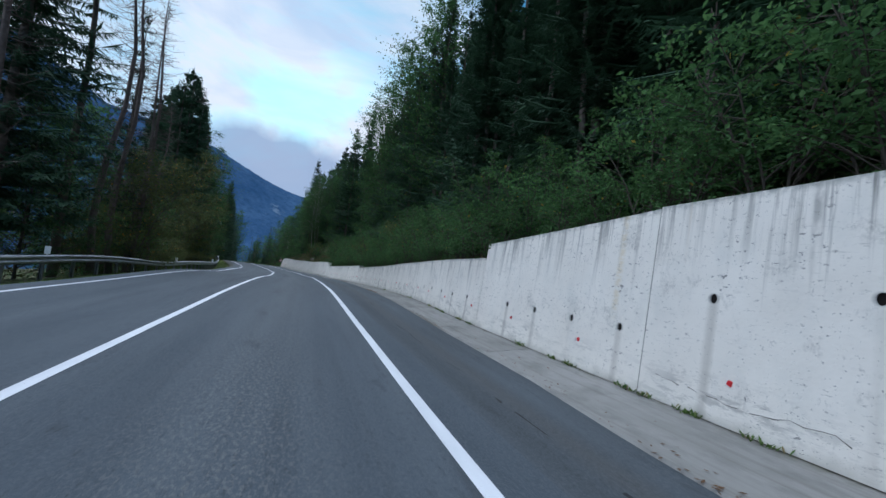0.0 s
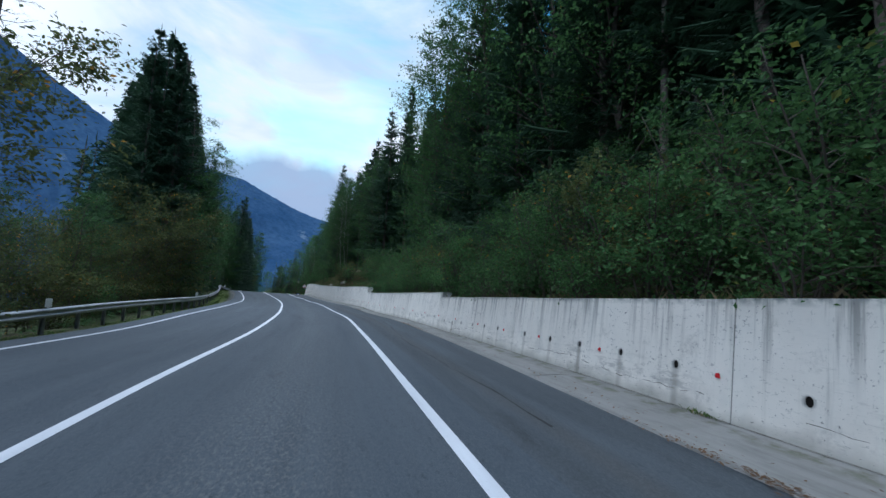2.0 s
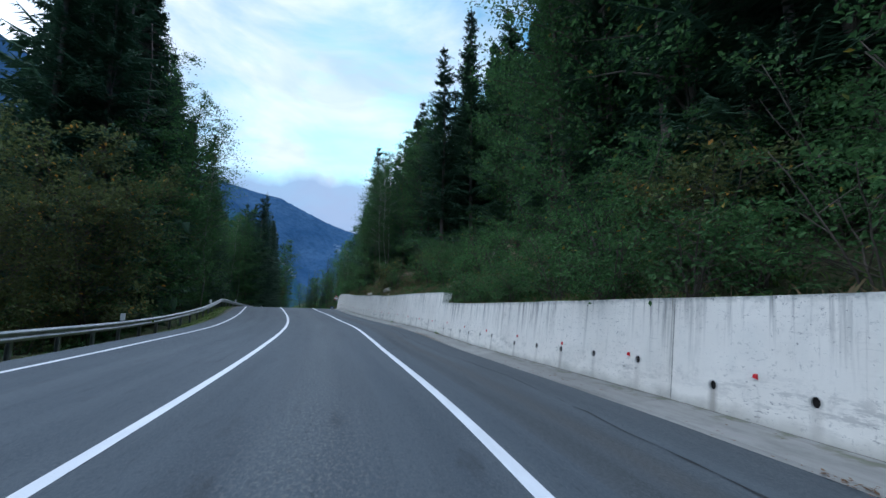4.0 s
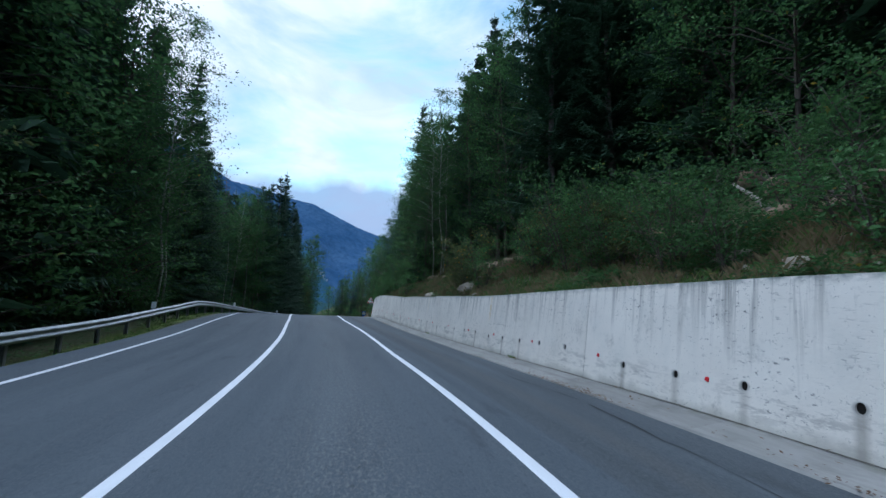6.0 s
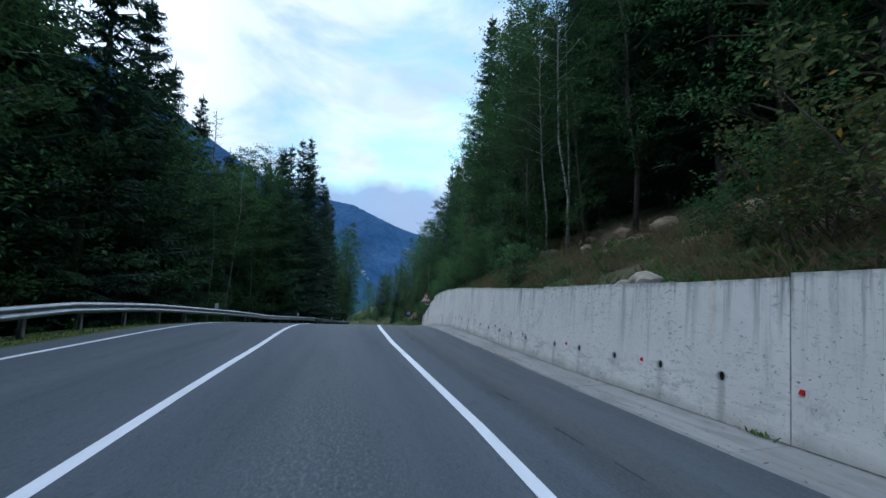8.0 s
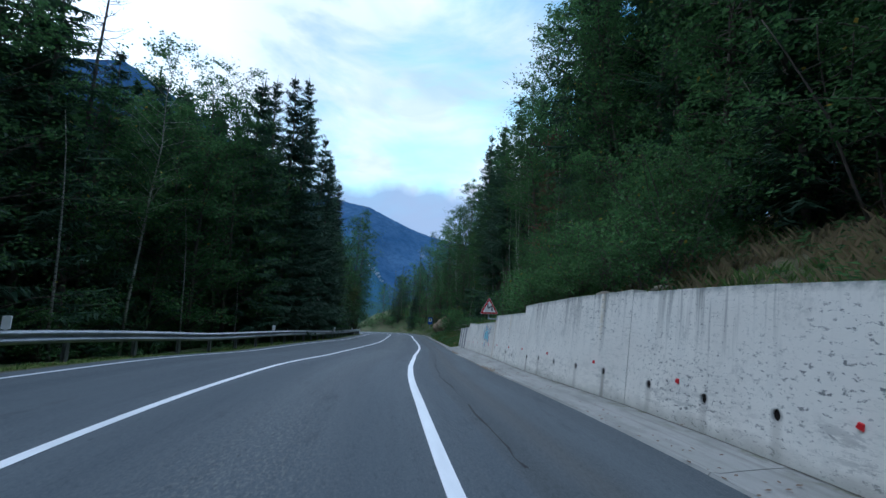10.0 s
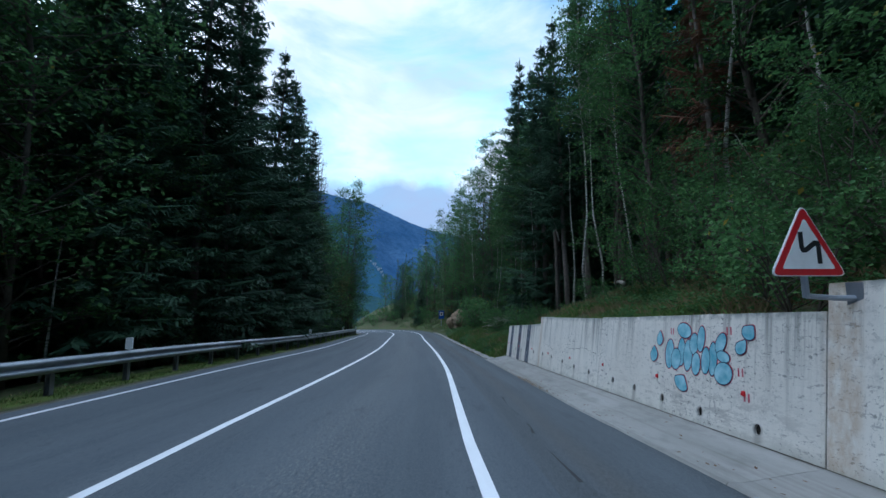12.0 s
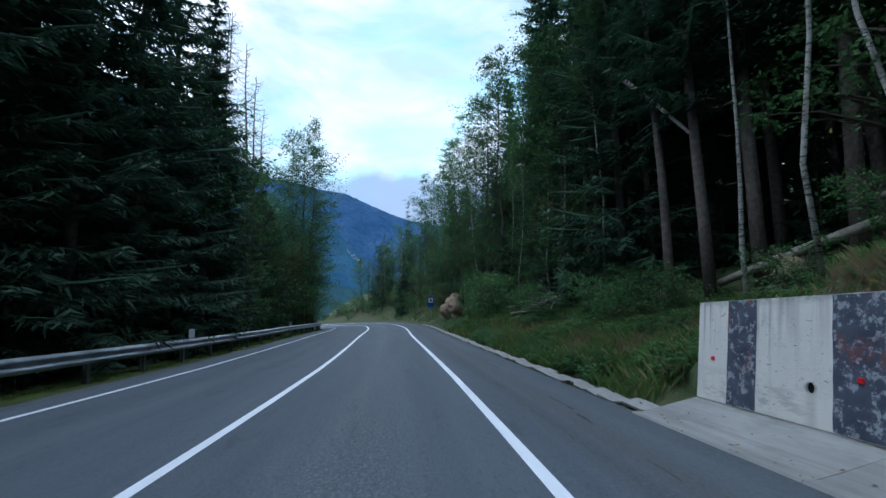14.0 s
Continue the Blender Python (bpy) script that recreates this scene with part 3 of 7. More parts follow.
# these blues hold the haze of distance; no haze fills the air
MOUNTAIN = hazed_forest("hazed_mountain", (0.022, 0.052, 0.108), (0.044, 0.084, 0.150), 0.57, (0.085, 0.12, 0.17), 0.004)
NEAR_MOUNTAIN = hazed_forest("hazed_hillside", (0.022, 0.060, 0.105), (0.038, 0.085, 0.125), 0.6, None, 0.012)
VALLEY = hazed_forest("hazed_meadow", (0.020, 0.045, 0.058), (0.032, 0.066, 0.068), 0.45, None, 0.02)
SCAR = plain("pale_scree", (0.34, 0.36, 0.40), (0.22, 0.26, 0.32), 0.05, 1.0, 0.0, 0.0, 0.2)


# ---- helpers for building ----
def link(name, verts, faces, mat, parent=None, label="", uvs=(), smooth=False):
    """One mesh object from vertices and faces. uvs: pairs of a map's name and one (u, v) for each vertex."""
    me = bpy.data.meshes.new(name)
    me.from_pydata([tuple(v) for v in verts], [], faces)
    me.materials.append(mat)
    if uvs:
        corner = np.empty(len(me.loops), dtype=np.int32)
        me.loops.foreach_get("vertex_index", corner)
        for key, values in uvs:
            layer = me.uv_layers.new(name=key)
            layer.data.foreach_set("uv", np.asarray(values, dtype=np.float32)[corner].ravel())
    if smooth:
        me.polygons.foreach_set("use_smooth", np.ones(len(me.polygons), dtype=bool))
    me.update()
    ob = new(name, me)
    ob.parent = parent
    return tagged(ob, label)


def thing(name, label, category, group="", kind="", at=None):
    """An empty at a thing's base, under which its parts hang."""
    ob = new(name)
    ob.empty_display_size = 0.2
    if at is not None:
        ob.matrix_world = at
    return tagged(ob, label, category, group, kind)


class Shape:
    """Vertices and faces that grow piece by piece."""

    def __init__(self):
        self.v, self.f = [], []

    def add(self, verts, faces):
        k = len(self.v)
        self.v += [tuple(p) for p in verts]
        self.f += [tuple(i + k for i in q) for q in faces]

    def box(self, m, sx, sy, sz, bevel=0.0):
        """A box centred on m, its upright edges cut off by bevel."""
        x, y, z = sx / 2, sy / 2, sz / 2
        if bevel:
            b = bevel
            ring = [(x - b, -y), (x, -y + b), (x, y - b), (x - b, y), (-x + b, y), (-x, y - b), (-x, -y + b), (-x + b, -y)]
        else:
            ring = [(x, -y), (x, y), (-x, y), (-x, -y)]
        n = len(ring)
        p = [m @ Vector((a, c, -z)) for a, c in ring] + [m @ Vector((a, c, z)) for a, c in ring]
        self.add(p, [tuple(range(n))[::-1], tuple(range(n, 2 * n))] + [(i, (i + 1) % n, n + (i + 1) % n, n + i) for i in range(n)])

    def tube(self, points, radii, sides=6, close=True):
        """A tapering tube along points."""
        pts = [Vector(p) for p in points]
        rings = []
        for i, p in enumerate(pts):
            d = (pts[min(i + 1, len(pts) - 1)] - pts[max(i - 1, 0)]).normalized()
            side = d.cross(Vector((0.31, 0.95, 0.02))).normalized()
            up = side.cross(d)
            rings += [p + radii[i] * (math.cos(a) * side + math.sin(a) * up) for a in [2 * math.pi * k / sides for k in range(sides)]]
        faces = [(i * sides + k, i * sides + (k + 1) % sides, (i + 1) * sides + (k + 1) % sides, (i + 1) * sides + k) for i in range(len(pts) - 1) for k in range(sides)]
        if close:
            faces += [tuple(range(sides))[::-1], tuple(range((len(pts) - 1) * sides, len(pts) * sides))]
        self.add(rings, faces)

    def link(self, name, mat, parent=None, label="", smooth=False):
        return link(name, self.v, self.f, mat, parent, label, smooth=smooth)


def strip(name, stations, profile, mat, parent=None, label="", smooth=False):
    """A band along the road through the stations; profile(s) gives (o, up) pairs. It carries the plan (s, o) as a map."""
    rows = [[(s, o, u) for o, u in profile(s)] for s in stations]
    k = len(rows[0])
    flat = [q for r in rows for q in r]
    faces = [(i * k + j, i * k + j + 1, (i + 1) * k + j + 1, (i + 1) * k + j) for i in range(len(rows) - 1) for j in range(k - 1)]
    return link(name, [spot(*q) for q in flat], faces, mat, parent, label, [("lane", [q[:2] for q in flat])], smooth)


def at_spot(s, o, up=0.0, turn=0.0):
    """A pose on the road's plan: x to the right of the road, y along it, z up."""
    c, a = along(s)
    return Matrix.Translation(spot(s, o, up)) @ Matrix.Rotation(math.atan2(-a[0], a[1]) + radians(turn), 4, "Z")


def knots(s, table):
    return float(np.interp(s, [a for a, _ in table], [b for _, b in table]))


# ---- the plan across the road ----
WALL_LINE = [(-20, 3.2), (12, 3.2), (18, 3.4), (24, 3.55), (32, 3.45), (40, 3.4), (50, 3.25), (57, 3.15), (70, 3.2), (84, 3.3), (95, 3.1), (108, 3.15)]
LEFT_LINE = [(-25, -6.9), (10, -6.88), (24, -6.76), (36, -6.82), (55, -6.58), (63, -6.68), (73, -6.75), (89, -7.0), (97, -7.05), (104, -6.95), (109, -6.78), (114, -6.65), (124, -6.65), (180, -6.8)]
MIDDLE_LINE = [(-25, -3.57), (8, -3.55), (20, -3.50), (50, -3.45), (60, -3.48), (70, -3.53), (86, -3.51), (96, -3.60), (103, -3.52), (108, -3.42), (113, -3.33), (122, -3.28), (180, -3.3)]
RIGHT_LINE = [(-25, 0.0), (16, 0.0), (24, -0.05), (48, 0.0), (54, -0.06), (61, -0.15), (69, -0.06), (76, -0.16), (84, 0.0), (88, 0.02), (95, -0.08), (99, -0.05), (103, 0.0), (107, 0.02), (111, 0.04), (120, 0.0), (180, 0.0)]
GUTTER_LINE = [(-25, 1.7), (0, 1.75), (3, 1.86), (5, 2.04), (16, 2.16), (30, 2.52), (50, 2.55), (58, 2.35), (68, 2.32), (86, 2.38), (97, 2.07), (106, 2.1), (180, 2.15)]
RAIL_LINE = [(-25, -10.2), (34, -10.3), (54, -9.9), (70, -9.1), (87, -9.0), (100, -8.6), (117, -8.3), (180, -8.3)]
RAIL_UP = [(-25, -0.25), (20, -0.38), (30, -0.5), (60, -0.55), (67, -0.48), (73, -0.3), (78, -0.05), (100, -0.06), (180, -0.06)]
# joints of the wall with the height of its crown at both ends of each panel
PANELS = [
    (-13.0, -7.2, 3.27, 3.16), (-7.2, -1.5, 3.14, 3.03), (-1.5, 4.15, 3.01, 2.79), (4.15, 9.3, 2.77, 2.35), (9.3, 15.95, 1.98, 1.64), (15.95, 21.65, 1.65, 1.56),
    (21.65, 27.35, 1.55, 1.49), (27.35, 33.88, 1.5, 1.4), (33.88, 39.45, 1.62, 1.6), (39.45, 45.2, 1.6, 1.58), (45.2, 51.17, 1.58, 1.5), (51.17, 57.0, 1.98, 1.95),
    (57.0, 62.5, 1.95, 1.93), (62.5, 68.05, 1.92, 1.97), (68.05, 73.65, 1.91, 1.88), (73.65, 78.5, 1.85, 1.82), (78.5, 83.66, 1.82, 1.86), (83.66, 89.18, 1.91, 1.93),
    (89.18, 93.68, 1.73, 1.87), (93.68, 98.54, 1.59, 1.71), (98.54, 103.22, 1.69, 1.9), (103.22, 107.77, 1.66, 1.59),
]
WALL_END = PANELS[-1][1]
WALL_THICK = 0.42
BATTER = [(0, 0.14), (16, 0.12), (30, 0.20), (110, 0.22)]  # how far the face leans back over 1.6 m
FOOT_UP = [(-20, 0.12), (6, 0.11), (16, 0.05), (33, 0.02), (50, 0.09), (62, 0.07), (73, 0.03), (88, 0.05), (94, 0.13), (103, 0.19), (108, 0.19)]


def crown(s):
    for a, b, h0, h1 in PANELS:
        if a <= s < b:
            return h0 + (h1 - h0) * (s - a) / (b - a)
    return PANELS[0][2] if s < PANELS[0][0] else 0.0


def hill(s, o):
    """Height of the ground over the road's plane at any place of the plan."""
    wob = 0.5 * noise.noise(Vector((s * 0.11, o * 0.16, 3.1))) + 0.18 * noise.noise(Vector((s * 0.5, o * 0.5, 7.7)))
    if o < -7.45:
        d = -7.45 - o
        return knots(s, RAIL_UP) * min(1.0, d / 1.9) - 0.03 - 0.03 * min(d, 1.5) - 0.10 * max(0.0, min(d - 1.5, 2.5)) - 0.28 * max(0.0, min(d - 4.0, 12.0)) - 0.14 * max(0.0, d - 16.0) + wob * min(1.0, max(0.0, d - 2.0) * 0.3)
    w = knots(s, WALL_LINE)
    back = w + WALL_THICK + 0.12
    if o < 2.1:
        return -0.06
    behind = min(1.0, max(0.0, (WALL_END + 0.6 - s) / 0.9))
    foot = knots(s, [(108, 1.0), (118, 0.25), (135, 0.1), (180, 0.1)])
    base = (crown(min(s, WALL_END - 0.05)) - 0.12) * behind
    start = back - 0.15 if s < WALL_END else 2.95
    d = o - start
    if d <= 0:
        return -0.06
    steep = knots(s, [(-20, 0.42), (45, 0.40), (55, 0.46), (72, 0.56), (84, 0.52), (95, 0.34), (108, 0.36), (120, 0.34), (140, 0.42), (180, 0.5)])
    far = knots(s, [(-20, 0.55), (95, 0.55), (110, 0.42), (125, 0.42), (150, 0.28), (180, 0.25)])
    flat = 0.5 if s < WALL_END else 0.0
    rise = steep * min(max(0.0, d - flat), 9.0) + far * max(0.0, d - 9.0 - flat)
    low = 0.10 * (1 - behind) * min(1.0, d / 0.3)
    return base + low + rise + wob * min(1.0, d * 0.25)


# ---- ground, road, lines ----
def ground_sheet():
    offs = [-95, -70, -50, -38, -30, -24, -20, -17, -14.5, -12.5, -11, -10, -9.2, -8.6, -8.2, -7.8, -7.46, -5, -1, 2.12, 2.5, 2.95, 3.2, 3.45, 3.6, 3.75, 3.95, 4.2, 4.6, 5.2, 5.9, 6.7, 7.6, 8.6, 9.8, 11.2, 13, 15, 18, 22, 27, 33, 42, 55, 75, 100]
    stations = [-45, -38, -32, -28] + [x * 0.75 - 25 for x in range(int(180 / 0.75))] + [156, 160, 166, 173, 180, 186]
    v, uv = [], []
    for s in stations:
        for o in offs:
            if o < -10:  # inside the bend the plan narrows
                o = -10 + (o + 10) * knots(s, [(118, 1.0), (145, 0.32), (190, 0.32)])
            v.append(spot(s, o, hill(s, o)))
            uv.append((s, o))
    n, k = len(stations), len(offs)
    f = [(i * k + j, i * k + j + 1, (i + 1) * k + j + 1, (i + 1) * k + j) for i in range(n - 1) for j in range(k - 1)]
    # from the rim of the plan the same sheet runs out to the horizon
    rim = [i * k for i in range(n)] + [(n - 1) * k + j for j in range(1, k)] + [i * k + k - 1 for i in range(n - 2, -1, -1)] + [j for j in range(k - 2, 0, -1)]
    mid = Vector((-40, 75, 0))
    last = rim
    for far, z in ((1.8, -50.0), (8.0, -130.0), (40.0, -420.0)):
        ring = []
        for i in rim:
            p = mid + (Vector(v[i]) - mid) * far
            ring.append(len(v))
            v.append(Vector((p.x, p.y, min(Vector(v[i]).z * 0.8, 20) + z * 0.5 if far < 2 else z)))
            uv.append((p.x, p.y))
        m = len(rim)
        f += [(last[i], last[(i + 1) % m], ring[(i + 1) % m], ring[i]) for i in range(m)]
        last = ring
    return link("ground", v, f, GROUND, uvs=[("lane", uv)], smooth=True)


tagged(ground_sheet(), "steep forest floor of dark earth, moss and weeds", "ground", kind="structure")
ROAD_S = [x * 1.0 - 25 for x in range(208)]
road = tagged(strip("road", ROAD_S, lambda s: [(o, 0.0) for o in (-7.5, -6.0, -4.5, -3.0, -1.5, 0.0, 0.55)], ASPHALT), "grey asphalt road with worn wheel tracks", "road", kind="structure")
tagged(strip("shoulder", ROAD_S, lambda s: [(0.55, 0.0), (1.4, 0.0), (knots(s, GUTTER_LINE) + 0.06 + 0.02 * math.sin(s * 1.7), -0.004)], SHOULDER), "dark asphalt shoulder beside the gutter", "road shoulder", kind="structure")

SEAM_LINE = [(-20, 1.2), (10, 1.0), (20, 1.25), (29.5, 1.04), (34, 1.46), (42, 1.85), (50.4, 1.55), (55.6, 2.0), (62, 1.2), (71.2, 0.73), (76, 0.55), (84.3, 0.76), (89, 0.73), (97, 0.9), (105, 1.08), (110, 1.45), (125, 1.3)]
rngs = random.Random(19)
seam = Shape()
x, c0, w0 = -18.0, knots(-18.0, SEAM_LINE), 0.01
while x < 122:
    x1 = x + rngs.uniform(0.2, 0.6)
    c1, w1 = knots(x1, SEAM_LINE) + rngs.gauss(0, 0.018), rngs.choice((0.003, 0.008, 0.014, 0.024))
    if rngs.random() < (0.92 if 22 < x < 57 or 81 < x < 93 else 0.3):
        seam.add([spot(x, c0 - w0, 0.004), spot(x, c0 + w0, 0.004), spot(x1, c1 + w1, 0.004), spot(x1, c1 - w1, 0.004)], [(0, 1, 2, 3)])
    x, c0, w0 = x1, c1, w1
tagged(seam.link("seam", TAR), "dark ragged seam in the shoulder's asphalt", "seam", kind="structure")

for key, table, half in (("left", LEFT_LINE, 0.055), ("middle", MIDDLE_LINE, 0.065), ("right", RIGHT_LINE, 0.072)):
    tagged(strip("road_line", [x * 0.5 - 25 for x in range(416)], lambda s: [(knots(s, table) - half, 0.005), (knots(s, table) + half, 0.005)], PAINT), "solid white line painted along the asphalt", "road line", "road lines", "structure")


# ---- gutter of concrete slabs ----
def gutter_profile(s):
    w = knots(s, WALL_LINE)
    g = knots(s, GUTTER_LINE)
    d = w - g
    up = knots(s, FOOT_UP)
    return [(g, -0.004), (g + 0.03, 0.022), (g + 0.16 * d, 0.006 + 0.05 * up), (g + 0.34 * d, 0.012 + 0.18 * up), (g + 0.66 * d, 0.01 + 0.55 * up), (w + 0.03, up)]


gutter = thing("gutter", "pale grey concrete gutter at the foot of the wall", "gutter", kind="structure")
rng = random.Random(11)
cuts = [a for a, *_ in PANELS] + [WALL_END]
for a, b in zip(cuts, cuts[1:]):
    for i in range(2):
        s0, s1 = a + (b - a) * i / 2 + 0.004, a + (b - a) * (i + 1) / 2 - 0.004
        lift = rng.uniform(-0.004, 0.006)
        st = list(np.linspace(s0, s1, 7))
        top = [[(s, o + 0.012 * noise.noise(Vector((s * 2.2, j * 5.0, 0))) * (j < 2), u + lift) for j, (o, u) in enumerate(gutter_profile(s))] for s in st]
        k = len(top[0])
        flat = [q for r in top for q in r]
        v = [spot(*q) for q in flat]
        f = [(i2 * k + j, i2 * k + j + 1, (i2 + 1) * k + j + 1, (i2 + 1) * k + j) for i2 in range(len(st) - 1) for j in range(k - 1)]
        n = len(v)
        for side in (0, len(st) - 1):  # the cut ends
            for j in range(k):
                s, o, u = top[side][j]
                v.append(spot(s, o, u - 0.08))
                flat.append((s, o))
        f += [(j, n + j, n + j + 1, j + 1) for j in range(k - 1)]
        e = (len(st) - 1) * k
        f += [(e + j, e + j + 1, n + k + j + 1, n + k + j) for j in range(k - 1)]
        link("slab", v, f, GUTTER, gutter, uvs=[("lane", [q[:2] for q in flat])])

# beyond the wall the edge is a broken lip of concrete lumps
for i in range(68):
    s = WALL_END + 0.3 + i * 0.5 + rng.uniform(-0.06, 0.06)
    sh = Shape()
    l, w, h = rng.uniform(0.40, 0.56), rng.uniform(0.22, 0.36), rng.uniform(0.035, 0.05)
    sh.box(at_spot(s, 2.35 + rng.uniform(-0.08, 0.08) + w * 0.2, 0.01, rng.uniform(-9, 9)) @ Matrix.Rotation(rng.uniform(-0.04, 0.06), 4, "Y"), w, l, h, rng.uniform(0.03, 0.09))
    link("slab", sh.v, sh.f, GUTTER, gutter, uvs=[("lane", [(s + j * 0.1, 2.75 + 0.1 * j % 0.4) for j in range(len(sh.v))])])

# ---- the wall ----
wall = thing("wall_right", "whitewashed concrete retaining wall with weep holes and peeling paint", "wall", kind="structure")


def face_spot(s, h, proud=0.0):
    """A place on the wall's battered face."""
    return spot(s, knots(s, WALL_LINE) + knots(s, BATTER) * h / 1.6 - proud, h)


def wall_panel(a, b, h0, h1, holes, seed):
    """A cast panel: a face with round weep pipes cut through, a crown, two ends and a back."""
    r = random.Random(seed)
    a, b = a + 0.008, b - 0.008
    v, f, wall_uv, hole_uv, top_uv = [], [], [], [], []

    def put(s, h, depth, c, hc):
        top = h0 + (h1 - h0) * (s - a) / (b - a)
        v.append(face_spot(s, h, -depth))
        wall_uv.append((s, h))
        hole_uv.append((s - c, h - hc))
        top_uv.append((s, top - h))
        return len(v) - 1

    edges = [a] + [0.5 * (x + y) for (x, _), (y, _) in zip(holes, holes[1:])] + [b] if holes else [a, b]
    jit = {}

    def top_at(s):
        key = round(s, 3)
        if key not in jit:
            jit[key] = h0 + (h1 - h0) * (s - a) / (b - a) + r.uniform(-0.012, 0.010)
        return jit[key]

    for (s0, s1), (c, hc) in zip(zip(edges, edges[1:]), holes):
        low = -0.12
        n = 14
        angles = sorted([2 * math.pi * i / n for i in range(n)] + [math.atan2(h - hc, s - c) % (2 * math.pi) for s, h in ((s0, low), (s1, low), (s1, top_at(s1)), (s0, top_at(s0)))])
        outer, inner, deep = [], [], []
        for t in angles:
            dx, dy = math.cos(t), math.sin(t)
            k = 1e9
            if dx > 1e-6:
                k = min(k, (s1 - c) / dx)
            if dx < -1e-6:
                k = min(k, (s0 - c) / dx)
            if dy < -1e-6:
                k = min(k, (low - hc) / dy)
            if dy > 1e-6:  # the crown is a sloping line
                t0, t1 = top_at(s0), top_at(s1)
                g = (t1 - t0) / (s1 - s0)
                k = min(k, (t0 + g * (c - s0) - hc) / (dy - g * dx))
            outer.append(put(c + k * dx, hc + k * dy, 0.0, c, hc))
            inner.append(put(c + 0.041 * dx, hc + 0.060 * dy, 0.0, c, hc))
            deep.append(put(c + 0.041 * dx, hc + 0.060 * dy, 0.3, c, hc))
        m = len(angles)
        f += [(outer[i], inner[i], inner[(i + 1) % m], outer[(i + 1) % m]) for i in range(m)]
        f += [(inner[i], deep[i], deep[(i + 1) % m], inner[(i + 1) % m]) for i in range(m)]
        f.append(tuple(deep))
    for s0, s1 in zip(edges, edges[1:]):  # crown and back
        q = [put(s0, top_at(s0), 0.0, 9, 9), put(s1, top_at(s1), 0.0, 9, 9), put(s1, top_at(s1), WALL_THICK, 9, 9), put(s0, top_at(s0), WALL_THICK, 9, 9), put(s1, -0.12, WALL_THICK, 9, 9), put(s0, -0.12, WALL_THICK, 9, 9)]
        f += [(q[0], q[1], q[2], q[3]), (q[3], q[2], q[4], q[5])]
    for s in (a, b):  # ends
        q = [put(s, -0.12, 0.0, 9, 9), put(s, top_at(s), 0.0, 9, 9), put(s, top_at(s), WALL_THICK, 9, 9), put(s, -0.12, WALL_THICK, 9, 9)]
        f.append(tuple(q) if s == a else tuple(q[::-1]))
    return link("panel", v, f, WHITEWASH, wall, uvs=[("wall", wall_uv), ("hole", hole_uv), ("top", top_uv)])


REFLECTORS = [0.8, 2.99, 5.42, 7.62, 9.7, 11.75, 13.6, 15.1, 17.14, 19.45, 21.83, 24.05, 26.1, 27.9, 29.74, 31.83, 33.95, 36.1, 38.3, 40.3, 42.2, 44.2, 46.2, 48.15, 50.16, 52.24, 54.4, 56.6, 59.1, 61.42, 63.57, 65.78, 67.94, 70.18, 72.39, 74.5, 76.4, 78.4, 80.5, 82.55, 84.67, 86.88, 89.0, 90.74, 92.73, 94.6, 96.34, 98.34, 100.3, 102.15, 103.94, 105.79, 107.5]
REFLECTOR_UP = [(0, 0.60), (30, 0.56), (37, 0.60), (50, 0.66), (54, 0.54), (61, 0.64), (70, 0.62), (75, 0.55), (84, 0.61), (92, 0.65), (102, 0.70), (104, 0.74), (108, 0.78)]
# the first weep pipe of each panel, their spacing, and the height of the first and the last
WEEP = {
    2: (-0.85, 1.36, 4, 1.95, 1.53), 3: (4.6, 1.09, 4, 0.95, 0.88), 4: (10.1, 1.06, 6, 0.78, 0.66), 5: (16.61, 1.07, 5, 0.64, 0.52), 6: (22.45, 1.07, 5, 0.61, 0.58), 7: (28.3, 0.97, 6, 0.58, 0.41),
    8: (34.58, 1.05, 5, 0.50, 0.40), 9: (40.1, 1.05, 5, 0.55, 0.44), 10: (45.8, 0.94, 6, 0.52, 0.39), 11: (51.81, 1.03, 5, 0.63, 0.49), 12: (57.7, 1.03, 5, 0.62, 0.55), 13: (62.93, 1.09, 5, 0.62, 0.48),
    14: (68.83, 1.02, 5, 0.64, 0.52), 15: (74.33, 0.87, 5, 0.48, 0.46), 16: (79.2, 0.98, 5, 0.52, 0.46), 17: (84.33, 1.04, 5, 0.50, 0.46), 18: (90.2, 0.98, 4, 0.43, 0.56), 19: (94.4, 0.87, 5, 0.30, 0.41),
    20: (99.05, 0.915, 5, 0.46, 0.66), 21: (103.74, 0.83, 4, 0.65, 0.61),
}
panels = {}
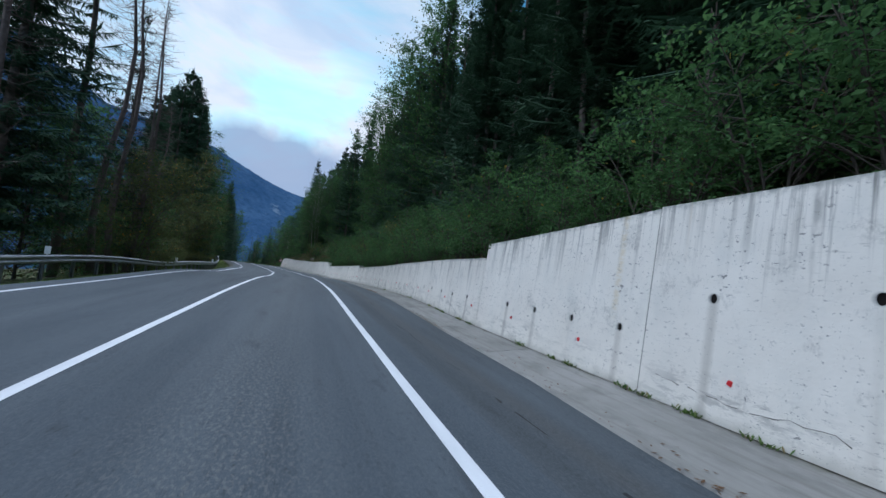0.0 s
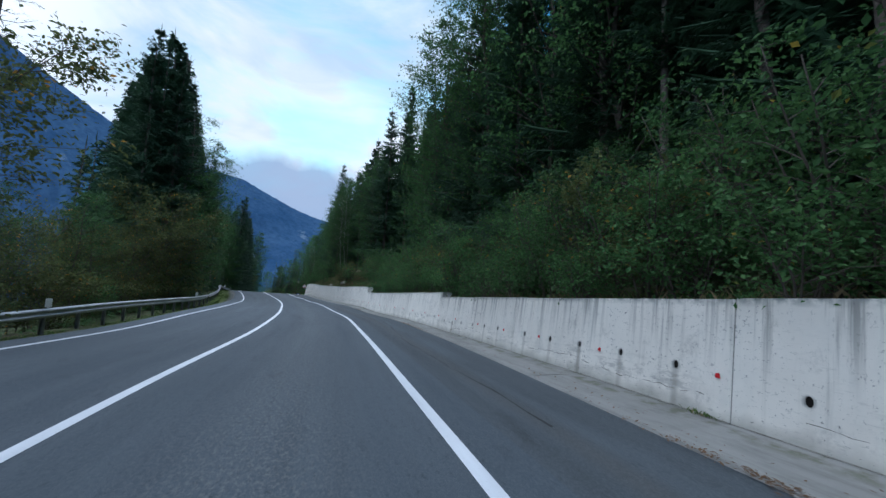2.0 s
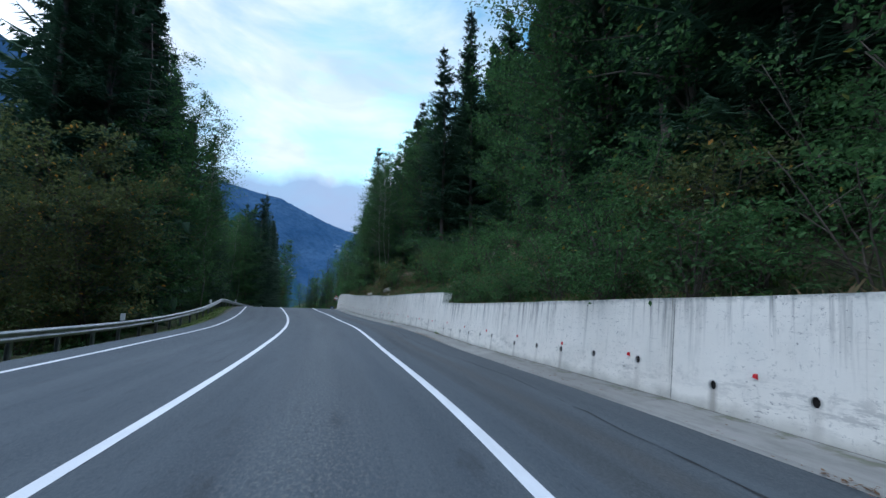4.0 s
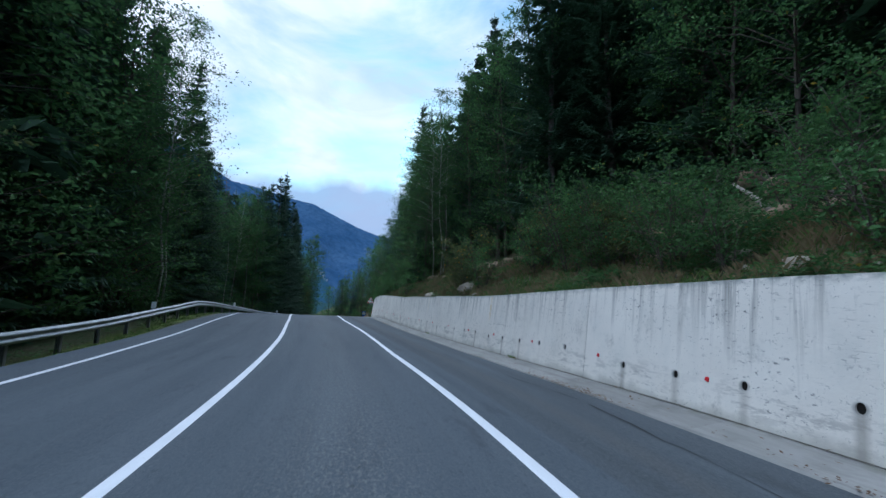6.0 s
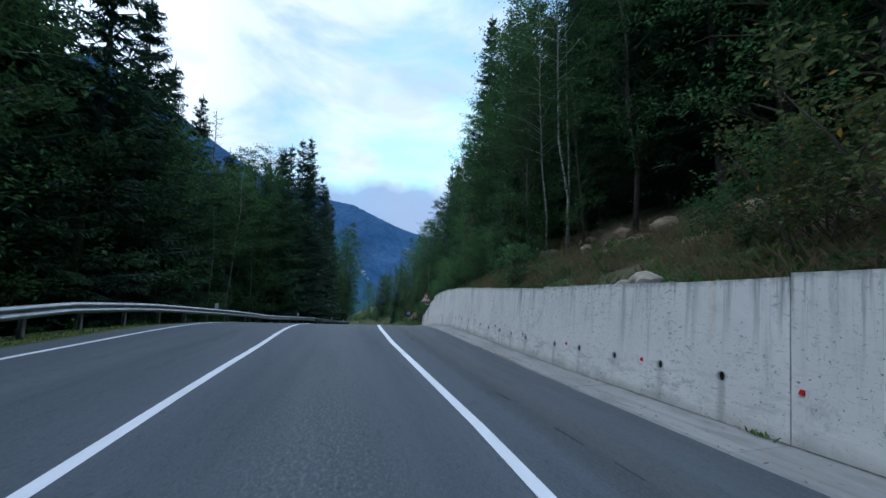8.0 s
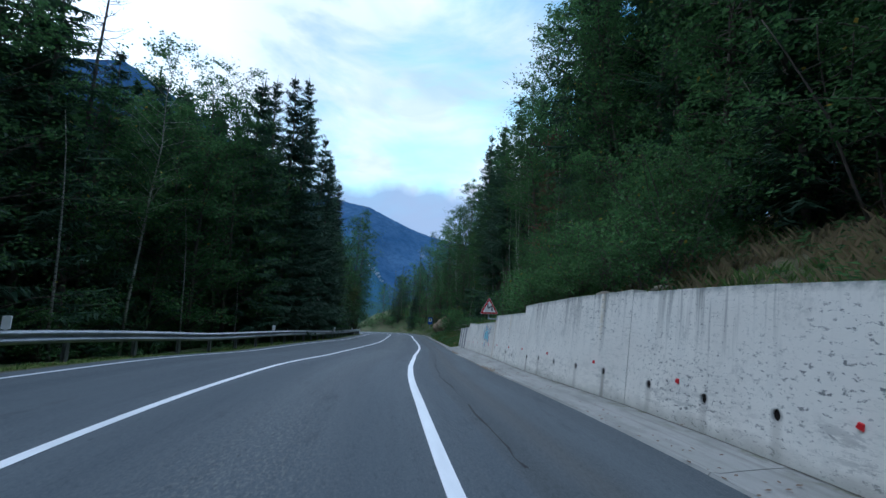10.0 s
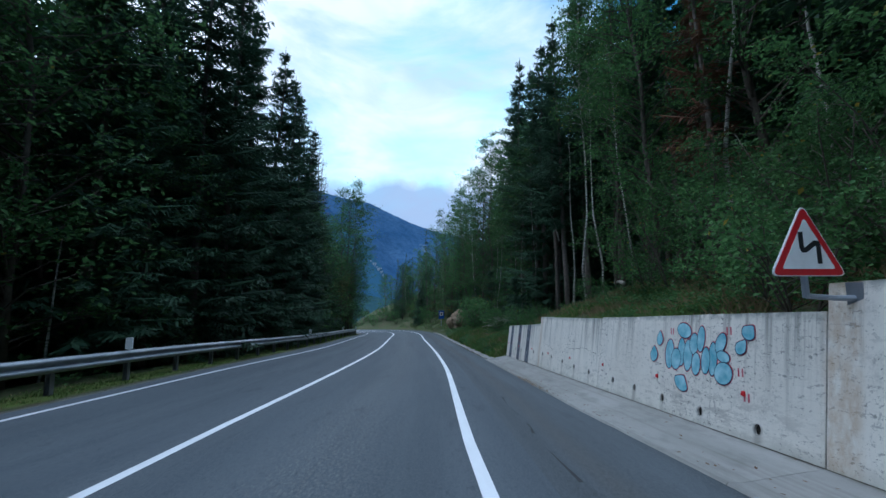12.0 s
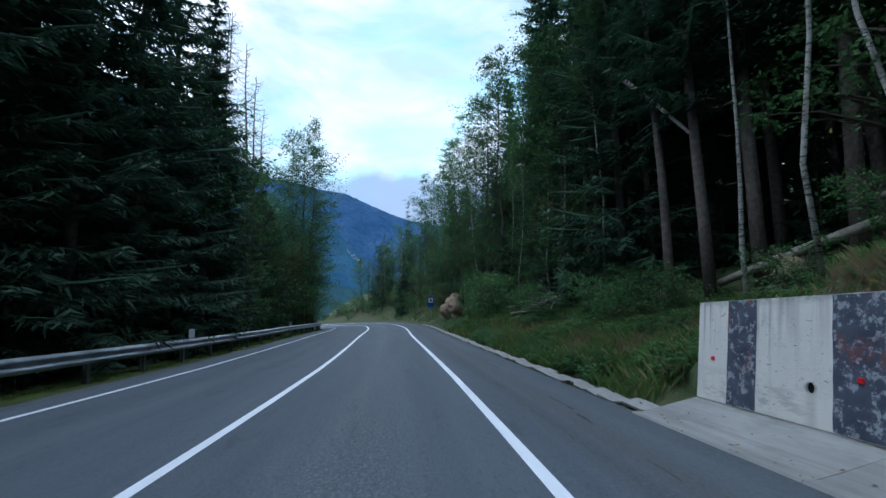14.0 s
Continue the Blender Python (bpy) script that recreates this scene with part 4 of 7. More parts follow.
for i, (a, b, h0, h1) in enumerate(PANELS):
    if i in WEEP:
        first, step, n, up0, up1 = WEEP[i]
        holes = [(first + step * j + (rng.uniform(-0.05, 0.05) if j else 0.0), up0 + (up1 - up0) * j / (n - 1) + rng.uniform(-0.015, 0.015)) for j in range(n)]
    else:
        holes = [(a + 0.75 + 1.32 * j, 1.75 - 0.17 * j) for j in range(4)]
    panels[i] = wall_panel(a, b, h0, h1, holes, i)
    pipe = Shape()
    for c, hc in holes:  # a near-black disc behind each opening paints the pipe's inner shade
        m = 12
        ring = [face_spot(c + 0.046 * math.cos(2 * math.pi * j / m), hc + 0.064 * math.sin(2 * math.pi * j / m), -0.022) for j in range(m)]
        pipe = Shape()
        pipe.add(ring, [tuple(range(m))])
        pipe.link("pipe_mouth", DARK, panels[i])
    for c in REFLECTORS:
        if a <= c < b:
            sh = Shape()
            t = rng.uniform(-0.25, 0.25)
            pts = [(-0.028, -0.034), (0.032, -0.018), (0.018, 0.036), (-0.026, 0.032)]
            hh = knots(c, REFLECTOR_UP) + rng.uniform(-0.012, 0.012)
            ring = [(c + x * math.cos(t) - y * math.sin(t), hh + x * math.sin(t) + y * math.cos(t)) for x, y in pts]
            sh.add([face_spot(x, y, 0.002) for x, y in ring] + [face_spot(c + 0.8 * (x - c), hh + 0.8 * (y - hh), 0.022) for x, y in ring], [(4, 5, 6, 7)] + [(j, (j + 1) % 4, 4 + (j + 1) % 4, 4 + j) for j in range(4)])
            sh.link("reflector", RED, panels[i], "small red reflector")

for a, *_ in PANELS[1:]:  # dark filler deep in the joints
    top = min(crown(a - 0.03), crown(a + 0.03)) - 0.02
    sh = Shape()
    sh.add([face_spot(a - 0.05, -0.1, -0.007), face_spot(a + 0.05, -0.1, -0.007), face_spot(a + 0.05, top, -0.007), face_spot(a - 0.05, top, -0.007)], [(0, 1, 2, 3)])
    sh.link("joint_filler", JOINT, wall, "dark dirty filler in the joint")

def crack(panel, seed, *path):
    """A thin ragged crack through the whitewash along a path of (s, h)."""
    r = random.Random(seed)
    sh = Shape()
    for (s0, h0), (s1, h1) in zip(path, path[1:]):
        n = max(2, int(abs(s1 - s0) / 0.11))
        x, y, w = s0, h0, 0.003
        for i in range(1, n + 1):
            x1, y1 = s0 + (s1 - s0) * i / n, h0 + (h1 - h0) * i / n + (r.gauss(0, 0.014) if i < n else 0.0)
            w1 = r.uniform(0.001, 0.006)
            if r.random() < 0.88:
                sh.add([face_spot(x, y - w, 0.003), face_spot(x1, y1 - w1, 0.003), face_spot(x1, y1 + w1, 0.003), face_spot(x, y + w, 0.003)], [(0, 1, 2, 3)])
            x, y, w = x1, y1, w1
    return sh.link("crack", SOIL, panels[panel], "thin ragged crack in the whitewash")


crack(20, 23, (98.7, 0.88), (99.4, 1.0), (100.3, 0.95), (101.0, 0.82), (101.7, 0.88), (102.7, 1.0))
crack(7, 24, (30.6, 0.40), (30.0, 0.37), (29.4, 0.27), (28.8, 0.20), (28.2, 0.22))
crack(7, 25, (30.4, 1.03), (30.1, 0.99), (29.55, 0.86))
crack(7, 26, (33.1, 0.37), (32.6, 0.42), (32.0, 0.36))
crack(7, 27, (32.3, 0.14), (31.5, 0.25), (31.0, 0.21), (30.6, 0.34))
crack(5, 28, (20.9, 0.30), (19.6, 0.24), (18.6, 0.30), (17.4, 0.18), (16.6, 0.20))
crack(6, 29, (26.5, 0.26), (25.0, 0.34), (23.6, 0.24), (22.0, 0.30))
crack(2, 30, (3.9, 0.45), (3.0, 0.36), (2.2, 0.42), (1.2, 0.30))
crack(12, 31, (61.9, 0.95), (61.2, 0.98), (60.4, 0.94))

# the dirty crack between the wall's foot and the gutter
r = random.Random(17)
for a, b in zip(cuts, cuts[1:]):
    sh = Shape()
    x, w0 = a, 0.012
    while x < b - 0.01:
        y, w1 = min(x + r.uniform(0.15, 0.45), b), r.choice((0.001, 0.003, 0.006, 0.012))
        o0, o1 = knots(x, WALL_LINE), knots(y, WALL_LINE)
        u0, u1 = knots(x, FOOT_UP), knots(y, FOOT_UP)
        sh.add([spot(x, o0 - w0, u0 + 0.006), spot(x, o0 + 0.012, u0 + 0.009), spot(y, o1 + 0.012, u1 + 0.009), spot(y, o1 - w1, u1 + 0.006)], [(0, 1, 2, 3)])
        x, w0 = y, w1
    sh.link("joint_filler", SOIL, gutter, "dark soil in the crack at the wall's foot")

# the last panel's dark warning stripes
last = panels[len(PANELS) - 1]
for s0, s1 in ((104.33, 104.80), (105.60, 106.03), (106.86, 107.27)):
    nh = 8
    v, uv = [], []
    a, b, h0, h1 = PANELS[-1]
    for j in range(nh + 1):
        for s in (s0, s1):
            s2 = s + 0.012 * noise.noise(Vector((s * 9, j * 1.7, 0)))
            low = knots(s, FOOT_UP) + 0.01
            h = low + (h0 + (h1 - h0) * (s - a) / (b - a) - 0.012 - low) * j / nh
            v.append(face_spot(s2, h, 0.004))
            uv.append((s, h))
    link("painted_stripe", v, [(2 * j, 2 * j + 1, 2 * j + 3, 2 * j + 2) for j in range(nh)], STRIPE, last, "flaking slate-black painted stripe", [("wall", uv)])


# ---- spray paint on the wall: plain bubble shapes ----
def blob(points, mat, name, parent, label, proud, grow=1.0):
    cx, cy = sum(p[0] for p in points) / len(points), sum(p[1] for p in points) / len(points)
    sh = Shape()
    sh.add([face_spot(cx + grow * (x - cx), cy + grow * (y - cy), proud) for x, y in points], [tuple(range(len(points)))])
    return sh.link(name, mat, parent, label)


def oval(c, h, rx, ry, tilt, n=18, drop=0.0):
    out = []
    for i in range(n):
        t = 2 * math.pi * i / n
        x, y = rx * math.cos(t), ry * math.sin(t)
        if drop:  # a leaf with a pointed end
            x *= 1 - drop * max(0.0, math.sin(t))
        out.append((c + x * math.cos(tilt) - y * math.sin(tilt), h + x * math.sin(tilt) + y * math.cos(tilt)))
    return out


spray_panel = panels[19]
bubbles = [(96.04, 1.05, 0.103, 0.222, 0), (95.76, 1.09, 0.08, 0.204, 0), (95.88, 0.98, 0.111, 0.155, 0), (95.61, 1.05, 0.089, 0.223, 0), (95.49, 1.22, 0.085, 0.147, 0), (95.35, 1.29, 0.07, 0.176, 0.05), (95.43, 0.94, 0.083, 0.151, 0), (95.11, 1.03, 0.074, 0.218, 0), (95.24, 1.0, 0.078, 0.177, 0), (94.98, 1.24, 0.08, 0.134, 0.35), (94.93, 1.07, 0.107, 0.065, 0.3), (94.92, 0.86, 0.144, 0.136, 0), (95.71, 1.41, 0.159, 0.103, 0.3)]
drops = [(94.55, 1.39, 0.099, 0.089, 0.7), (94.65, 1.21, 0.077, 0.097, 0.6), (95.72, 0.65, 0.157, 0.107, 0.5), (96.31, 1.29, 0.08, 0.113, 0), (96.45, 1.03, 0.1, 0.123, 0)]
for i, (c, h, rx, ry, t) in enumerate(bubbles + drops):
    drop = 0.0 if i < len(bubbles) else 0.6
    proud = 0.003 + 0.0006 * i
    blob(oval(c, h, rx + 0.020, ry + 0.020, t, drop=drop), SPRAY_RED, "spray_outline", spray_panel, "faded red sprayed outline", 0.0025 + 0.0001 * i)
    blob(oval(c, h, rx + 0.011, ry + 0.011, t, drop=drop), SPRAY_DARK, "spray_outline", spray_panel, "dark blue sprayed outline", proud)
    blob(oval(c, h, rx, ry, t, drop=drop), CYAN, "spray_bubble", spray_panel, "cyan sprayed bubble shape", proud + 0.0003)
for c, h in ((94.65, 0.9), (96.0, 1.4), (94.55, 0.62), (94.85, 1.4)):
    for k in (-0.03, 0.03):
        blob([(c + k - 0.012, h - 0.05), (c + k + 0.012, h - 0.05), (c + k + 0.022, h + 0.05), (c + k - 0.002, h + 0.05)], SPRAY_RED, "spray_stroke", spray_panel, "faint red sprayed stroke", 0.003)


# ---- road signs ----
def flat_plate(sh, m, ring, y0, y1):
    """A plate of the outline ring (x, z), from y0 to y1."""
    n = len(ring)
    sh.add([m @ Vector((x, y0, z)) for x, z in ring] + [m @ Vector((x, y1, z)) for x, z in ring], [tuple(range(n)), tuple(range(n, 2 * n))[::-1]] + [(i, n + i, n + (i + 1) % n, (i + 1) % n) for i in range(n)])


def rounded(corners, r, n=5):
    """An outline with its corners rounded."""
    out = []
    for i, p in enumerate(corners):
        p, a, b = Vector(p), Vector(corners[i - 1]), Vector(corners[(i + 1) % len(corners)])
        u, w = (a - p).normalized(), (b - p).normalized()
        half = u.angle(w) / 2
        d = r / math.tan(half)
        p0, p1 = p + u * d, p + w * d
        for k in range(n + 1):
            t = k / n
            q = (1 - t) ** 2 * p0 + 2 * t * (1 - t) * p + t * t * p1
            out.append((q.x, q.y))
    return out


def ribbon(path, half):
    """A bent bar of constant width along path, as one outline."""
    left, right = [], []
    for i, p in enumerate(path):
        p = Vector(p)
        d0 = (p - Vector(path[i - 1])).normalized() if i else (Vector(path[1]) - p).normalized()
        d1 = (Vector(path[i + 1]) - p).normalized() if i < len(path) - 1 else d0
        n = Vector((-(d0 + d1).y, (d0 + d1).x)).normalized()
        k = half / max(0.5, n.dot(Vector((-d0.y, d0.x))))
        left.append(tuple(p + n * k))
        right.append(tuple(p - n * k))
    return left + right[::-1]


def bend_sign():
    at = at_spot(93.52, 3.02, 2.17, 4)
    root = thing("warning_sign", "red-rimmed triangular warning sign with black bend symbol on the wall", "road sign", at=at)
    ident = Matrix.Identity(4)
    r = 0.47

    def tri(k):
        return [(r * k * math.sin(a), r * k * math.cos(a) - 0.02) for a in (0, 2 * math.pi / 3, 4 * math.pi / 3)]

    for name, k, rad, y0, y1, mat, label in (("back_plate", 1.0, 0.05, 0.0, 0.012, GREY_BACK, ""), ("white_edge", 0.995, 0.05, -0.003, 0.0, WHITE_PLATE, "thin white edge"), ("red_rim", 0.955, 0.045, -0.006, -0.003, RED, "red rim"), ("white_field", 0.70, 0.02, -0.009, -0.006, WHITE_PLATE, "white field")):
        sh = Shape()
        flat_plate(sh, ident, rounded(tri(k)[::-1], rad), y0, y1)
        sh.link(name, mat, root, label)
    sh = Shape()
    flat_plate(sh, ident, ribbon([(-0.06, 0.17), (-0.06, 0.02), (-0.045, -0.005), (-0.02, -0.005), (0.085, 0.065), (0.115, 0.06), (0.12, 0.035), (0.12, -0.135)], 0.024), -0.012, -0.009)
    sh.link("symbol", BLACK, root, "black double bend symbol")
    sh = Shape()
    sh.tube([(-0.02, 0.03, 0.1), (-0.02, 0.03, -0.46)], [0.028, 0.028], 10)
    sh.link("pole", STEEL, root, "short steel tube")
    sh = Shape()
    sh.tube([(-0.02, 0.03, -0.44), (0.22, -0.03, -0.46), (0.33, -0.10, -0.46)], [0.026, 0.026, 0.026], 8)
    sh.link("arm", STEEL, root, "bent steel arm")
    sh = Shape()
    sh.box(Matrix.Translation((0.335, -0.10, -0.44)), 0.016, 0.13, 0.25)
    sh.link("mounting_plate", STEEL, root, "steel mounting plate bolted to the wall")
    return root


bend_sign()


def service_sign():
    root = thing("information_sign", "blue rectangular information sign with white field on a post", "road sign", at=at_spot(146.5, 4.4, hill(146.5, 4.4)))
    ident = Matrix.Translation((0, 0, 1.75))

    def rect(w, h, x=0.0, z=0.0):
        return rounded([(x - w, z - h), (x + w, z - h), (x + w, z + h), (x - w, z + h)], 0.05)

    for name, ring, y0, y1, mat, label in (("plate", rect(0.42, 0.62), 0.0, 0.015, BLUE, ""), ("white_field", rect(0.27, 0.27, 0, 0.12), -0.004, 0.0, WHITE_PLATE, "white square field"), ("symbol", rect(0.12, 0.15, 0.02, 0.12), -0.008, -0.004, BLACK, "plain dark symbol")):
        sh = Shape()
        flat_plate(sh, ident, ring, y0, y1)
        sh.link(name, mat, root, label)
    sh = Shape()
    sh.tube([(0, 0.05, -0.4), (0, 0.05, 2.3)], [0.035, 0.035], 10)
    sh.link("post", STEEL, root, "grey steel post")


service_sign()


# ---- guard rail ----
BEAM = [(0.0, 0.42), (0.022, 0.435), (0.075, 0.475), (0.08, 0.50), (0.075, 0.525), (0.018, 0.565), (0.012, 0.585), (0.018, 0.605), (0.075, 0.645), (0.08, 0.67), (0.075, 0.695), (0.022, 0.735), (0.0, 0.75)]
rail = thing("guard_rail", "galvanised steel guard rail on posts along the grass verge", "guard rail", kind="")


def rail_beam(s0, s1):
    st = np.linspace(s0, s1 + 0.06, 7)
    k = len(BEAM)
    v = [spot(s, knots(s, RAIL_LINE) + d, u + knots(s, RAIL_UP)) for s in st for d, u in BEAM] + [spot(s, knots(s, RAIL_LINE) + d - 0.006, u + knots(s, RAIL_UP)) for s in st for d, u in BEAM]
    n = len(st) * k
    f = [(i * k + j, (i + 1) * k + j, (i + 1) * k + j + 1, i * k + j + 1) for i in range(len(st) - 1) for j in range(k - 1)]
    f += [(n + i * k + j, n + i * k + j + 1, n + (i + 1) * k + j + 1, n + (i + 1) * k + j) for i in range(len(st) - 1) for j in range(k - 1)]
    f += [(i * k + j, n + i * k + j, n + (i + 1) * k + j, (i + 1) * k + j) for i in range(len(st) - 1) for j in (0, k - 1)]
    return link("beam", v, f, STEEL, rail, smooth=True)


for s in np.arange(-14, 158, 4.0):
    rail_beam(s, s + 4.0)
post_mesh = bolt_mesh = None
for s in np.arange(-13.5, 158, 2.0):
    o = knots(s, RAIL_LINE)
    up = knots(s, RAIL_UP)
    m = at_spot(s, o - 0.11, up)
    if post_mesh is None:
        sh = Shape()
        for x, w in ((-0.05, 0.012), (0.05, 0.012)):
            sh.box(Matrix.Translation((x, 0, -0.1)), w, 0.10, 1.6)
        sh.box(Matrix.Translation((0, 0.044, -0.1)), 0.10, 0.012, 1.6)
        sh.box(Matrix.Translation((0.085, 0, 0.585)), 0.06, 0.09, 0.2)
        ob = sh.link("post", POST_STEEL, rail)
        post_mesh = ob.data
        sh = Shape()
        sh.tube([(0.11, 0, 0.585), (0.145, 0, 0.585)], [0.022, 0.016], 6)
        bo = sh.link("bolt", STEEL, rail)
        bolt_mesh = bo.data
    else:
        ob, bo = new("post", post_mesh), new("bolt", bolt_mesh)
        ob.parent = bo.parent = rail
    ob.matrix_world = m
    bo.matrix_world = m
for s in (-12.0, 3.0, 18.5, 34.5, 54.5, 70.6, 87.2, 100.4, 116.9, 130.0, 144.0):
    o = knots(s, RAIL_LINE)
    sh = Shape()
    ring = rounded([(-0.085, 0.0), (0.085, 0.0), (0.085, 0.30), (-0.085, 0.30)], 0.03, 3)
    flat_plate(sh, at_spot(s, o - 0.02, knots(s, RAIL_UP) + 0.77, 8), ring, -0.012, 0.012)
    sh.box(at_spot(s, o - 0.02, knots(s, RAIL_UP) + 0.70, 8), 0.05, 0.02, 0.2)
    sh.link("delineator", WHITE_PLATE, rail, "white reflector plate on the rail")


# ---- boulders and litter ----
def boulder(name, place, size, seed, mat, label, flat=0.65, group="boulders"):
    r = random.Random(seed)
    bm = bmesh.new()
    bmesh.ops.create_icosphere(bm, subdivisions=3, radius=1.0)
    off = Vector((r.uniform(0, 50), r.uniform(0, 50), r.uniform(0, 50)))
    for vert in bm.verts:
        p = vert.co.normalized()
        k = 1 + 0.35 * noise.noise(p * 0.9 + off) + 0.16 * noise.noise(p * 2.3 + off)
        cell = noise.voronoi(p * 1.6 + off)[0]
        k -= 0.25 * max(0.0, 0.35 - cell[0])
        vert.co = Vector((p.x * k, p.y * k * 0.8, p.z * k * flat)) * size
    me = bpy.data.meshes.new(name)
    bm.to_mesh(me)
    bm.free()
    me.materials.append(mat)
    ob = new(name, me)
    ob.matrix_world = Matrix.Translation(place) @ Matrix.Rotation(r.uniform(0, 6.28), 4, "Z") @ Matrix.Rotation(r.uniform(-0.25, 0.25), 4, "X")
    return tagged(ob, label, "boulder", group)


def on_hill(s, o, up=0.0):
    return spot(s, o, hill(s, o) + up)


rng = random.Random(21)
for s, o, size in ((70.9, 4.15, 0.42), (71.6, 4.25, 0.22), (72.6, 4.0, 0.16), (73.2, 4.1, 0.2), (74.1, 4.0, 0.15), (74.6, 4.2, 0.18), (75.9, 4.05, 0.14), (77.3, 4.1, 0.16), (78.6, 4.0, 0.13), (79.5, 4.2, 0.15), (81.2, 4.0, 0.14), (67.0, 4.7, 0.5), (69.0, 6.4, 0.26), (65.3, 4.3, 0.2), (85.6, 4.25, 0.28), (84.7, 4.2, 0.26), (84.0, 4.4, 0.2), (87.5, 4.1, 0.14), (89.6, 4.3, 0.18), (54.2, 5.0, 0.2), (55.5, 5.8, 0.25)):
    boulder("boulder", on_hill(s, o, size * 0.25), size, int(s * 10), STONE, "pale grey boulder lying on the bank above the wall")
for i in range(64):
    s, o = (rng.uniform(51.5, 61.0), rng.uniform(4.6, 8.0)) if i < 34 else (rng.uniform(69.5, 84.0), 3.95 + abs(rng.gauss(0, 0.35)))
    size = rng.uniform(0.04, 0.11)
    boulder("stone", on_hill(s, o, size * 0.3), size, 1200 + i, STONE, "small pale stone lying on the bank above the wall", 0.7, "stones")
for s, o, size in ((79.8, 7.4, 0.5), (77.2, 7.6, 0.35), (81.5, 7.9, 0.4), (57.6, 8.6, 0.5), (58.8, 9.2, 0.42)):
    boulder("rock_outcrop", on_hill(s, o, size * 0.1), size, int(s * 10), OCHRE_ROCK, "brown weathered rock breaking out of the earth bank", 0.8, "rock outcrops")
for i in range(14):
    s, o = 135 + 0.75 * i + rng.uniform(-0.6, 0.6), 3.9 + 0.20 * i + rng.uniform(-0.5, 0.5)
    boulder("rock_outcrop", on_hill(s, o, 0.2 + 0.9 * rng.random()), rng.uniform(0.5, 0.95), 900 + i, OCHRE_ROCK, "ochre rock face in the road cutting", 1.1, "rock outcrops")

paper = boulder("paper_scrap", spot(104.9, 2.75, 0.05), 0.05, 5, PAPER, "crumpled white paper scrap lying in the gutter", 0.5, "")
paper["category"] = "litter"
paper2 = boulder("paper_scrap", spot(0.4, 2.35, 0.03), 0.07, 6, PAPER, "flattened white paper scrap lying in the gutter", 0.25, "")
paper2["category"] = "litter"


